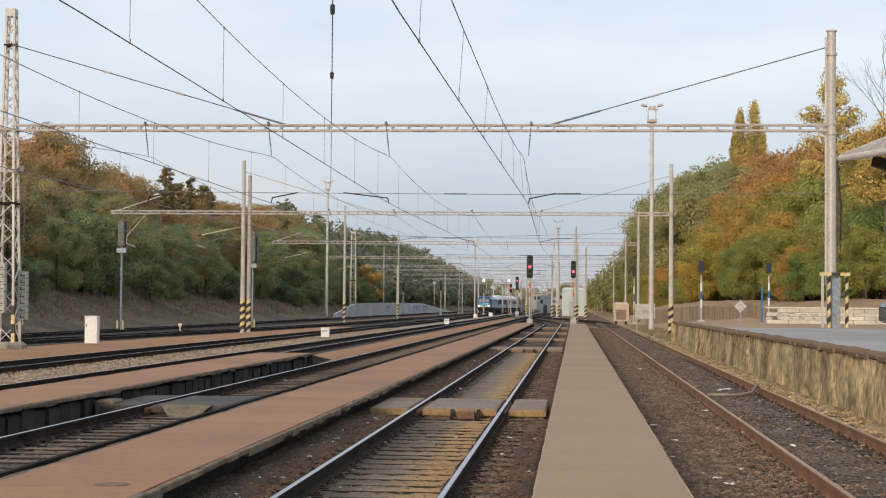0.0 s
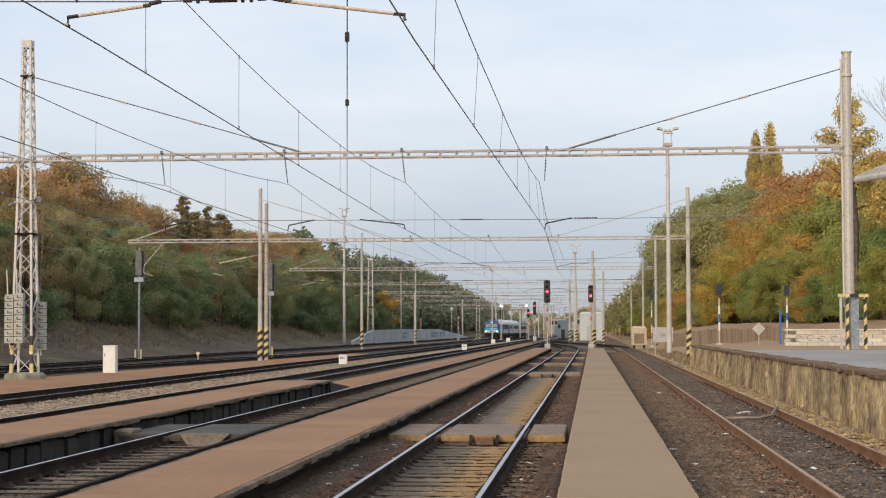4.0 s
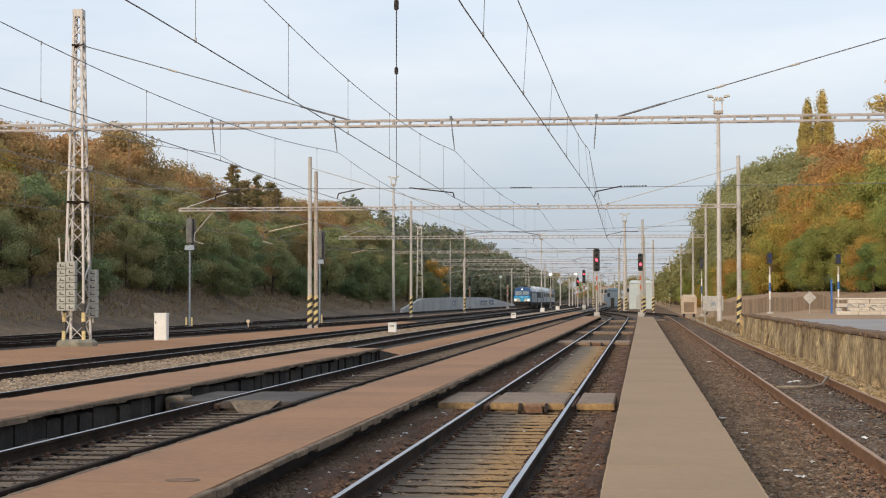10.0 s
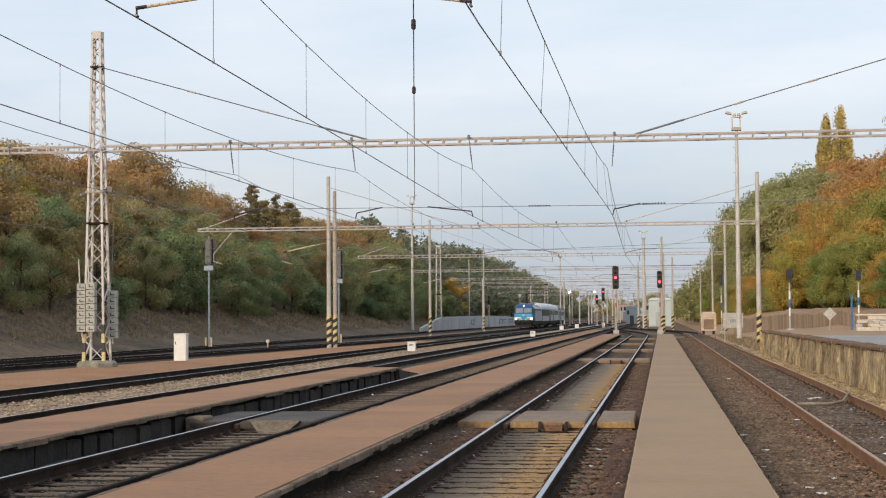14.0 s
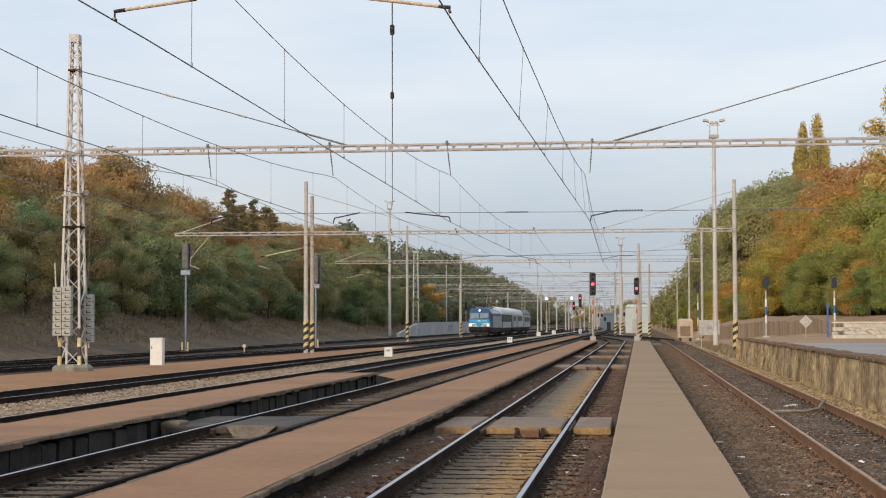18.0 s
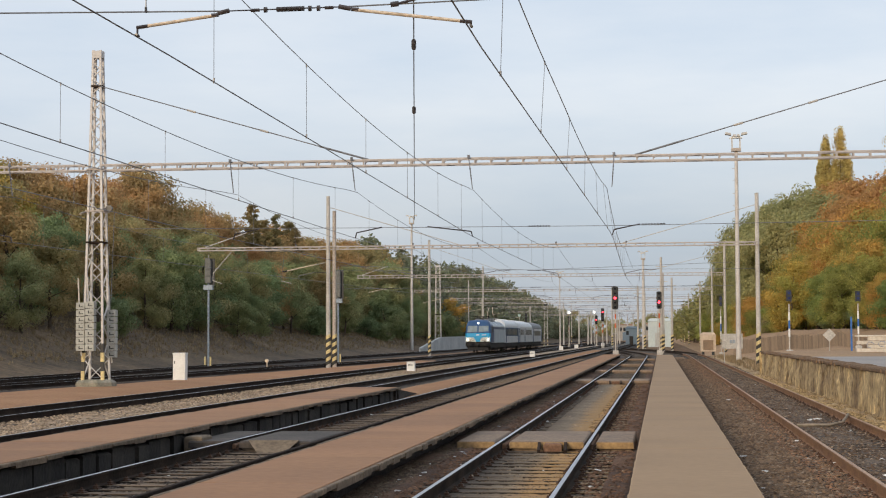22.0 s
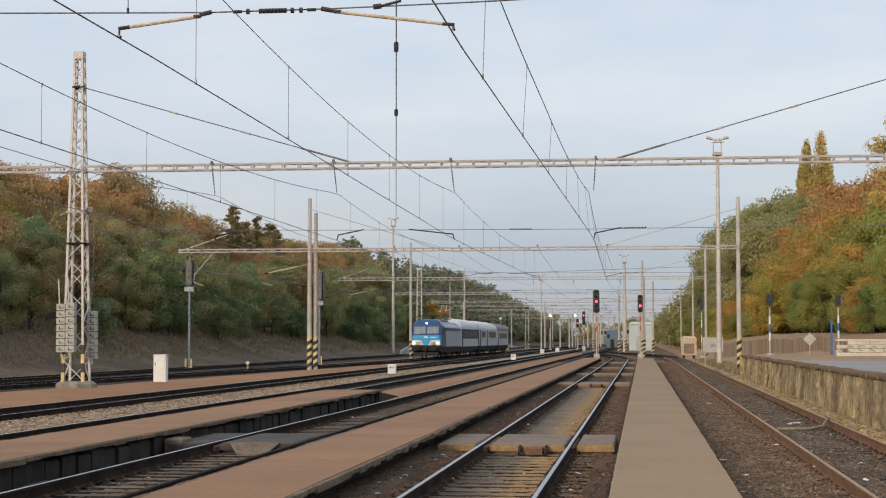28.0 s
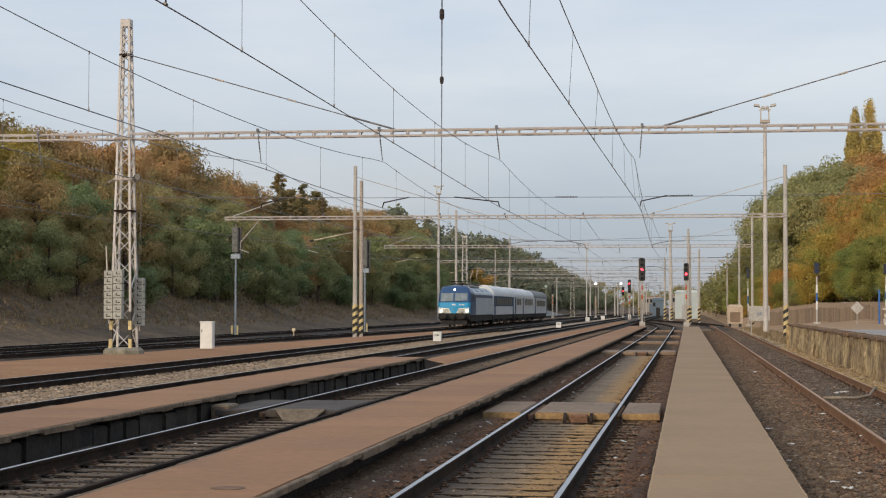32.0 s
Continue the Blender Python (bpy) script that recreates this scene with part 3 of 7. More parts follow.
# soil strips between the tracks
def strip(name, label, material, left, right, y0, y1, z, rough=0.03, step=3.0):
    n, k = int((y1 - y0) / step), 5
    g = Form()
    rows = []
    for j in range(n + 1):
        y = y0 + (y1 - y0) * j / n
        a, b = left(y), right(y)
        for i in range(k + 1):
            edge = 0.16 if i in (0, k) else 0
            jig = 0.14 * noise.noise((i * 7.1, y * 0.45, 5)) if i in (0, k) else 0
            rows.append((a + (b - a) * i / k + jig, y, z - edge + rough * noise.noise((i * 2.3, y * 0.7, 2))))
    g.v = rows
    for j in range(n):
        for i in range(k):
            g.f.append((j * (k + 1) + i, j * (k + 1) + i + 1, (j + 1) * (k + 1) + i + 1, (j + 1) * (k + 1) + i))
            g.m.append(0)
    tagged(new(name, g.mesh(name, material, True)), label, "ground", kind="structure")


strip("packed_bay", "packed grey brown dirt over old sleepers", M_FILL, lambda y: -2.62, lambda y: -1.33, 33, 68.5, -0.158, 0.02, 0.5)
strip("packed_bay", "packed brown dirt between sleepers", M_FILL_OUT, lambda y: -7.32, lambda y: -5.98, 12, 140, -0.196, 0.02, 0.5)
strip("soil_strip", "reddish trodden soil between main tracks", M_SOIL, lambda y: track_x("T5", y) + 1.75, lambda y: -17.85, 30, 136, -0.10)
strip("soil_strip", "reddish soil strip beyond a platform end", M_SOIL, lambda y: -9.9, lambda y: -8.1, 53, 240, -0.12)
strip("ballast_strip", "pale crushed stone between two main tracks", M_STONE, lambda y: -14.55, lambda y: -12.5, 20, 330, -0.12, 0.07)
strip("gravel_strip", "brown gravel beside a low platform", M_GRAVEL, lambda y: 1.0, lambda y: 2.35, -10, 160, -0.165, 0.03)
strip("siding_fill", "grey gravel that buries the siding sleepers", M_SIDINGBED, lambda y: 2.68, lambda y: 4.05, -9, 150, -0.178, 0.035, 0.5)
strip("dirt_strip", "reddish brown dirt along a low platform", M_REDDIRT, lambda y: -0.86, lambda y: -0.29, -10, 150, -0.17, 0.05, 0.5)
strip("dirt_strip", "reddish brown dirt along a low platform", M_REDDIRT, lambda y: -4.05, lambda y: -3.0, -10, 150, -0.13, 0.08, 0.5)
strip("dark_bank", "dark earth heaped below a platform edge", M_OIL, lambda y: -8.36, lambda y: -7.70, -10, 53, -0.20, 0.08, 0.5)


# ---- platforms ----
def slab_mesh(w, d, h):
    return Form().box(-w / 2, w / 2, 0.003, d - 0.003, -h, 0, cut=0.004)


def platform(name, label, x0, x1, y0, y1, material, top=0.2, pitch=2.0, edges=True):
    ob = thing(name, label, "platform", kind="structure")
    inner0, inner1 = (x0 + 0.073, x1 - 0.073) if edges else (x0, x1)
    me = slab_mesh(inner1 - inner0, pitch, 0.045).mesh("paving_slab", material)
    rng = random.Random(name)
    y = y0
    while y < y1 - 0.1:
        o = part("paving_slab", me, None, ob, at=((inner0 + inner1) / 2, y, top + rng.uniform(-0.0015, 0.0015)))
        o.rotation_euler = (0, rng.uniform(-0.001, 0.001), 0)
        y += pitch
    if edges:
        long = [Form().box(-0.035, 0.035, 0.004, 0.55 * k - 0.004, -d, 0, cut=0.010).mesh("edge_block", M_EDGE) for k, d in ((1, 0.06), (1, 0.085), (1, 0.048), (2, 0.07))]
        for x, s in ((x0 + 0.035, -1), (x1 - 0.035, 1)):
            y = y0
            while y < min(y1, y0 + 120):
                far = y > y0 + 66
                part("edge_block", long[3] if far else rng.choice(long[:3]), None, ob, at=(x + rng.uniform(-0.014, 0.004) * -s, y, top + rng.uniform(-0.012, 0.001)))
                y += 1.1 if far else 0.55
            if y < y1:
                part("edge_block", Form().box(x - 0.035, x + 0.035, y, y1, top - 0.07, top), M_EDGE, ob)
    else:
        chips = [Form().loft([[(-0.006, 0, -0.06), (0.010, 0, -0.06), (a, 0, -0.003), (-0.006, 0, -0.003)], [(-0.006, 0.5, -0.06), (0.010, 0.5, -0.06), (b, 0.5, -0.003), (-0.006, 0.5, -0.003)]]).mesh("lip", M_LIP) for a, b in ((0.010, 0.012), (0.012, 0.004), (0.004, 0.010), (0.016, 0.010))]
        for x, s in ((x0 - 0.004, 180), (x1 + 0.004, 0)):
            for k in range(96):                          # worn edge, chipped here and there
                o = part("lip", rng.choice(chips), None, ob, at=(x, 11 + 0.5 * k + (0.5 if s else 0), top))
                o.rotation_euler = (0, 0, math.radians(s))
            part("lip", Form().box(x - 0.006, x + 0.006, 59.5, y1, top - 0.06, top - 0.003), M_LIP, ob, "pale worn lip")
    inset = 0.34 if edges else 0.02
    # under edge blocks the wall is near black, a painted shadow gap
    part("retaining_wall", Form().box(x0 + inset, x1 - inset, y0, y1, -0.5, top - (0.09 if edges else 0.046)), M_BED_AND_SHADE if edges else M_EDGE, ob)
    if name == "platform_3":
        # blocks coloured almost black to stand for shade under the edge
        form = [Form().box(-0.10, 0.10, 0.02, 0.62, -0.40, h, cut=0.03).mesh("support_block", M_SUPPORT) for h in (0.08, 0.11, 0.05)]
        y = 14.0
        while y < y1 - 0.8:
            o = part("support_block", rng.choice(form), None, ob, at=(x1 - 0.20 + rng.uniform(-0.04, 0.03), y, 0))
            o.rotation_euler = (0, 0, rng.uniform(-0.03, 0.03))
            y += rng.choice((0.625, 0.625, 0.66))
    if edges:
        part("end_wall", Form().box(x0 + 0.08, x1 - 0.08, y1 - 0.2, y1, -0.5, top - 0.05), M_PIT, ob)
    return ob


platform("platform_1", "low narrow platform paved with tan slabs", -0.325, 0.975, -10, 146, M_SLAB_TAN, edges=False)
platform("platform_2", "low reddish slab platform with crumbling edge blocks", -5.08, -3.50, -10, 150, M_SLAB_RED)
platform("platform_3", "low reddish platform ending in a dark pit", -10.05, -8.25, -11, 53, M_SLAB_RED)


def platform_end():
    """Broken dark end of the third platform."""
    ob = thing("platform_end_pit", "dark broken concrete pit at a platform end", "pit")
    part("side_wall", Form().loft([[(-8.55, 53.02, -0.4), (-8.25, 53.02, -0.4), (-8.3, 53.02, 0.13), (-8.5, 53.02, 0.13)], [(-8.5, 58.0, -0.4), (-8.3, 58.0, -0.4), (-8.35, 58.0, -0.18), (-8.45, 58.0, -0.18)]]), M_PIT, ob)
    part("side_wall", Form().box(-9.95, -9.8, 53.02, 56.5, -0.45, -0.02, cut=0.03), M_PIT, ob)
    part("floor_slab", Form().box(-9.72, -8.44, 53.02, 58.5, -0.40, -0.29), M_OIL, ob)


platform_end()


# ---- raised loading platform to the east ----
def east_platform():
    ob = thing("loading_platform", "raised asphalt platform with a crumbling plaster wall", "platform", kind="structure")
    g = Form()
    n, k = 980, 20
    for j in range(n + 1):
        y = -12 + 98 * j / n
        for i in range(k + 1):
            z = -0.32 + 1.22 * i / k
            bulge = 0.04 * noise.noise((y * 0.4, z * 1.2, 4)) + 0.02 * noise.noise((y * 1.6, z * 2.0, 7)) + 0.012 * noise.noise((y * 5, z * 6.0, 9)) + 0.05 * (1 - i / k) - 0.05 * max(0.0, min(1.0, 6 * (noise.noise((y * 0.5, z * 0.9, 12)) + 0.5 * noise.noise((y * 1.7, z * 2.2, 13)) - 0.1)))
            g.v.append((5.02 - bulge, y, z))
    for j in range(n):
        for i in range(k):
            g.f.append((j * (k + 1) + i, (j + 1) * (k + 1) + i, (j + 1) * (k + 1) + i + 1, j * (k + 1) + i + 1))
            g.m.append(0)
    part("plaster_face", g, M_PLASTER, ob)
    part("core", Form().box(5.22, 22, -12, 86, -0.5, 0.93), M_EDGE, ob)
    rng = random.Random(5)
    y = -12.0
    caps = [Form().box(-0.06, 0.38, 0.004, 0.938, -d, 0, cut=0.035).mesh("cap_stone", M_PLASTER_CAP) for d in (0.085, 0.10, 0.115)]
    while y < 85.2:
        o = part("cap_stone", rng.choice(caps), None, ob, at=(5.05 + rng.uniform(-0.015, 0.015), y, 1.015 + rng.uniform(-0.016, 0.008)))
        o.rotation_euler = (rng.uniform(-0.02, 0.02), rng.uniform(-0.03, 0.01), rng.uniform(-0.03, 0.03))
        y += 0.94
    part("asphalt", Form().box(5.4, 21.9, -12, 62.5, 0.93, 1.015), M_ASPHALT, ob)
    part("sandy_top", Form().box(5.4, 21.9, 62.51, 85.9, 0.93, 1.012), M_GROUND_R, ob)
    part("end_wall", Form().box(4.92, 21.9, 86.0, 86.3, -0.5, 0.96), M_PLASTER, ob)


east_platform()
strip("debris_strip", "straw and rubble heaped at the wall foot", M_STRAW, lambda y: 4.55 + 0.3 * noise.noise((y * 0.35, 3, 1)), lambda y: 5.12, 8, 86, -0.13, 0.16, 0.4)
strip("debris_strip", "straw and rubble beyond the platform end", M_STRAW, lambda y: 4.7, lambda y: 7.2, 86.4, 165, -0.05, 0.25, 0.6)


# ---- crossings over the tracks ----
def crossing(line, y0, depth, block=False, ramp=False):
    top = M_DARKPANEL if ramp else M_PANEL
    x = track_x(line, y0)
    ob = thing("track_crossing", "worn ochre concrete crossing panels between rails", "crossing", (x, y0, 0), group="crossings")
    for a, b in ((-1.52, -0.86), (-0.62, 0.66), (0.86, 1.50)):
        g = Form()
        if ramp and a == -0.62:
            part("ramp_plate", Form().loft([[(-0.20, -0.42, -0.175), (0.28, -0.42, -0.175), (0.28, -0.38, -0.19), (-0.20, -0.38, -0.19)], [(-0.45, -0.012, 0.012), (0.45, -0.012, 0.012), (0.45, 0.03, -0.004), (-0.45, 0.03, -0.004)]]), M_OLDBLOCK, ob, "worn tan ramp plate")
            part("end_block", Form().box(-1.62, -1.30, 0.1, 0.75, -0.2, 0.06, cut=0.03), M_OLDBLOCK, ob, "pale concrete end block")
        g.box(a, b, 0.0, depth, -0.13, -0.01, cut=0.025)
        for k in range(3):
            g.box(a + 0.05, b - 0.05, 0.06 + depth * k / 3, 0.25 + depth * k / 3, -0.24, -0.13)
        p = part("panel", g, top, ob)
        if not ramp and y0 < 60:
            part("front_face", Form().box(a + 0.012, b - 0.012, -0.008, -0.001, -0.128, -0.022), M_OCHRE, p, "ochre stained front")
    for a, b in ((-0.82, -0.66), (0.69, 0.82)):
        part("filler", Form().box(a + 0.02, b - 0.02, 0.03, depth - 0.05, -0.14, -0.055, cut=0.02), M_RUSTBLOCK, ob)
    if block:
        g = Form().box(-0.02, 0.29, -0.24, 0.22, -0.19, -0.03, cut=0.03)
        part("end_stop", g, M_RUSTBLOCK, ob, "rusty angled block bolted before the panel")
        part("bracket", Form().bar((-0.08, -0.5, -0.165), (-0.10, -0.02, -0.06), 0.05, 0.09).bar((0.36, -0.5, -0.165), (0.35, -0.02, -0.06), 0.05, 0.09).bar((-0.1, -0.42, -0.168), (0.38, -0.42, -0.168), 0.05, 0.03), M_RAILSIDE, ob)


crossing("M", 28.8, 3.2, block=True)
crossing("M", 69.0, 3.2, block=True)
crossing("M", 110.0, 1.4)
crossing("M", 136.0, 1.4)
crossing("T2", 28.6, 3.2, ramp=True)
crossing("M", 90.0, 1.4)


def drain_cover():
    ob = thing("drain_cover", "dark worn oval cover in the platform paving", "cover", (-3.95, 14.25, 0.2))
    part("plate", Form().rod((0, 0, 0.001), (0, 0, 0.006), 0.13, 18), M_RUSTBLOCK, ob)
    part("rim", Form().rod((0, 0, 0.0005), (0, 0, 0.004), 0.155, 18), M_EDGE, ob)


drain_cover()


def fallen_branch():
    ob = thing("fallen_branch", "pale dry branch lying across the siding", "branch")
    pts = [(2.85, 36.5, -0.12), (3.2, 36.4, -0.11), (3.55, 36.6, -0.12), (3.85, 37.0, -0.08), (4.05, 37.9, 0.03), (4.1, 38.3, 0.02)]
    part("stick", Form().line(pts, 0.035, 6), M_BIRCHBARK, ob)
    part("twig", Form().line([(3.3, 36.45, -0.11), (3.45, 36.1, -0.10)], 0.015, 5), M_BIRCHBARK, ob)


fallen_branch()


# ---- overhead line ----
def pole_stripes(ob, x, y, z0, r, n=5, step=0.33, square=False):
    """Slanting yellow and black warning bands round a pole's foot."""
    for k in range(n * 2):
        g = Form()
        m = 10
        lo = [(x + r * math.cos(2 * math.pi * i / m), y + r * math.sin(2 * math.pi * i / m), z0 + k * step * 0.5 + 0.30 * r * 2 * math.cos(2 * math.pi * i / m)) for i in range(m)]
        hi = [(a, b, c + step * 0.5) for a, b, c in lo]
        g.loft([lo, hi])
        part("warning_band", g, M_YELLOW if k % 2 else M_BLACK, ob)


def lattice_mast(name, label, x, y, z0, top, w0, w1, boxes=True, material=M_STEEL):
    """Four tapering angle posts with zigzag lacing on a concrete foot."""
    ob = thing(name, label, "mast", (x, y, z0))
    h = top - z0
    octagon = [0.785 * k + 0.39 for k in range(8)]
    foot = Form().loft([[(0.80 * math.cos(a), 0.80 * math.sin(a), -0.35) for a in octagon], [(0.80 * math.cos(a), 0.80 * math.sin(a), 0.05) for a in octagon], [(0.66 * math.cos(a), 0.66 * math.sin(a), 0.16) for a in octagon]])
    part("foundation", foot, M_MOSSY, ob)

    def corner(i, z):
        w = (w0 + (w1 - w0) * z / h) / 2
        return Vector(((-w, -w), (w, -w), (w, w), (-w, w))[i] + (z,))
    for i in range(4):
        part("corner_post", Form().bar(corner(i, 0.1), corner(i, h), 0.085), material, ob)
    for i in range(4):
        z, flip = 0.2, False
        while z < h - 0.3:
            step = 0.95 * (w0 + (w1 - w0) * z / h)
            a, b = (i, (i + 1) % 4) if flip else ((i + 1) % 4, i)
            part("lacing_bar", Form().bar(corner(a, z), corner(b, min(z + step, h - 0.1)), 0.05, 0.03), material, ob)
            z, flip = z + step, not flip
    for z in (5.6, h - 1.45, h - 0.06):
        w = (w0 + (w1 - w0) * z / h) / 2 + 0.05
        part("collar", Form().box(-w, w, -w, w, z - 0.04 if z < h - 0.4 else z - 0.25, z + 0.04), material if z > 12.5 else M_RAILSIDE, ob)
    if boxes:
        for z in (6.85, 8.5):
            w = (w0 + (w1 - w0) * z / h) / 2 + 0.09
            part("girder_clamp", Form().bar((-w, -w, z), (w, -w, z), 0.07).bar((-w, w, z), (w, w, z), 0.07).bar((-w - 0.18, -w - 0.1, z - 0.12), (-w, w, z + 0.1), 0.06).bar((w, -w, z), (w, w, z), 0.07), M_BROWNPOLE, ob)
        part("guide_pulley", Form().rod((w + 0.16, -0.06, 6.95), (w + 0.16, 0.06, 6.95), 0.14, 10).bar((w - 0.1, 0, 6.95), (w + 0.2, 0, 6.95), 0.05), M_INSULATOR, ob)
        for bx in (-0.5, 0.62):
            part("weight_rope", Form().rod((bx, -0.1, 3.2), (bx + 0.12, -0.1, 6.8), 0.012, 4), M_WIRE, ob)
    for k in range(4):
        for i in (0, 1):
            p, q = corner(i, 0.15 + 0.36 * k), corner(i, 0.15 + 0.36 * (k + 1))
            part("warning_band", Form().bar(p + Vector((0, -0.012, 0)), q + Vector((0, -0.012, 0)), 0.125), M_BLACK if k % 2 else M_YELLOW, ob)
    if boxes:
        for bx, by, z1, z2 in ((-0.42, -0.56, 1.30, 3.22), (-0.03, -0.60, 1.30, 3.26), (0.50, 0.42, 1.02, 2.95)):
            holder = part("weight_frame", Form().bar((bx, by, z1 - 0.2), (bx - 0.15, by, z2 + 0.95), 0.045), M_STEEL_GREY, ob)
            n = 7
            for k in range(n):
                z = z1 + (z2 - z1) * k / n
                part("weight", Form().box(bx - 0.175, bx + 0.175, by - 0.16, by + 0.16, z + 0.012, z + (z2 - z1) / n - 0.012, cut=0.02).box(bx - 0.06, bx + 0.12, by - 0.165, by - 0.158, z + 0.08, z + 0.11, 1).box(bx - 0.06, bx - 0.02, by - 0.165, by - 0.158, z + 0.11, z + 0.19, 1), [M_WEIGHT, M_CHARCOAL], holder)
    return ob


def beam(ob, x0, x1, y, z0, z1, step=0.62, deep=0.42, material=M_GIRDER, split=True):
    """A box girder of four chords with short battens."""
    d = z1 - z0
    batten = Form().box(-0.025, 0.025, -0.03, 0.03, 0.032, d - 0.032).box(0.025, 0.06, -0.02, 0.02, d - 0.07, d - 0.032).mesh("batten", material)
    for yy in (y - deep / 2, y + deep / 2):
        for z in (z0, z1):
            part("chord", Form().box(x0, x1, yy - 0.03, yy + 0.03, z - 0.031, z + 0.031), material, ob)
        g, x = Form(), x0 + 0.05
        while x < x1:
            if split:
                part("batten", batten, None, ob, at=(x, yy, z0))
            else:
                g.box(x - 0.05, x + 0.05, yy - 0.032, yy + 0.032, z0 + 0.04, z1 - 0.04)
            x += step
        if not split:
            tagged(part("batten_run", g, material, ob), kind="stuff")
    if split:
        lace = [Form().bar((0, -s * deep / 2, 0), (step * 2, s * deep / 2, 0), 0.04, 0.02).mesh("lacing_bar", material) for s in (1, -1)]
        x, k = x0 + 0.05, 0
        while x + step * 2 < x1:
            for z in (z0, z1):
                part("lacing_bar", lace[k % 2], None, ob, at=(x, y, z))
            x, k = x + step * 2, k + 1


def insulator(g, a, b, r=0.07, n=5, slot=0):
    """A string of discs from a to b."""
    a, b = Vector(a), Vector(b)
    g.rod(a, b, r * 0.35, 6, slot=slot)
    for k in range(n):
        p, d = a.lerp(b, (k + 0.5) / n), (b - a).normalized() * 0.02
        g.rod(p - d, p + d, r, 8, slot=slot)


WIRED = ("M", "T2", "T3", "T4", "T5")
SUPPORTS = [21.5, 64.0, 107.5, 174.0, 230.0, 285.0, 340.0, 400.0, 470.0]
MESSENGER, CONTACT, STEADY = 7.46, 5.62, 6.02
SIDE = {("M", 21.5): -0.36, ("M", 64.0): 0.20, ("T2", 21.5): 0.07, ("T2", 64.0): -0.45, ("T3", 21.5): -0.35, ("T3", 64.0): -0.42, ("T4", 64.0): -0.6, ("T4", 21.5): -0.4}


def stagger(line, y):
    k = min(range(len(SUPPORTS)), key=lambda i: abs(SUPPORTS[i] - y))
    if (line, SUPPORTS[k]) in SIDE:
        return SIDE[line, SUPPORTS[k]]
    return 0.22 if (k + WIRED.index(line)) % 2 else -0.22


def wire_x(line, y):
    if y <= SUPPORTS[0]:
        return track_x(line, y) + stagger(line, SUPPORTS[0])
    for a, b in zip(SUPPORTS, SUPPORTS[1:]):
        if y <= b:
            s = (y - a) / (b - a)
            return track_x(line, y) + stagger(line, a) * (1 - s) + stagger(line, b) * s
    return track_x(line, y)


def messenger_z(y, deep, low=0.0):
    """Height of the sagging wire; low: how much lower it hangs at the near support."""
    marks = [-40.0] + SUPPORTS + [540.0]
    for a, b in zip(marks, marks[1:]):
        if y <= b:
            s = (y - a) / (b - a)
            return MESSENGER - low * min(1.0, max(0.0, (64 - y) / 42.5)) - 4 * s * (1 - s) * min(deep if b - a < 60 else 0.5, deep * ((b - a) / 42.5) ** 2)
    return MESSENGER


LEAN = {"M": [(21.5, 0.05), (36, 0.10), (50, 0), (64, -0.2), (107, 0), (110, 0)]}


def messenger_x(line, y):
    return wire_x(line, y) + (curve_at(LEAN[line], min(max(y, 21.5), 109.0)) if line in LEAN else 0)


def overhead(line):
    ob = thing("overhead_line", "dark contact wire hung by droppers from a sagging wire", "overhead line", group="overhead lines")
    ys = [2 + 2.5 * i for i in range(200)]
    deep, low = {"T2": (0.60, 0.0), "T3": (0.59, 0.33)}.get(line, (0.70, 0.0))
    part("contact_wire", Form().line([(wire_x(line, y), y, CONTACT) for y in ys[::2]], 0.0115), M_WIRE, ob)
    part("messenger_wire", Form().line([(messenger_x(line, y), y, messenger_z(y, deep, low)) for y in ys], 0.0105), M_WIRE, ob)
    marks = [-40.0] + SUPPORTS
    for a, b in zip(marks, marks[1:]):
        n = max(3, round((b - a) / 7.0))
        for k in range(n):
            y = a + (b - a) * (k + 0.42) / n
            if 10 < y < 107:
                x, z = wire_x(line, y), messenger_z(y, deep, low)
                m = messenger_x(line, y)
                g = Form().rod((x, y, CONTACT), (m, y, z), 0.005, 4)
                g.rod((x, y, CONTACT - 0.02), (x, y, CONTACT + 0.06), 0.017, 5).rod((m, y, z - 0.05), (m, y, z + 0.02), 0.015, 5)
                part("dropper", g, M_DROPPER, ob)


for line in WIRED:
    overhead(line)


ARM_SIDE = {("M", 64.0): 1, ("T2", 64.0): -1, ("T3", 64.0): 1}


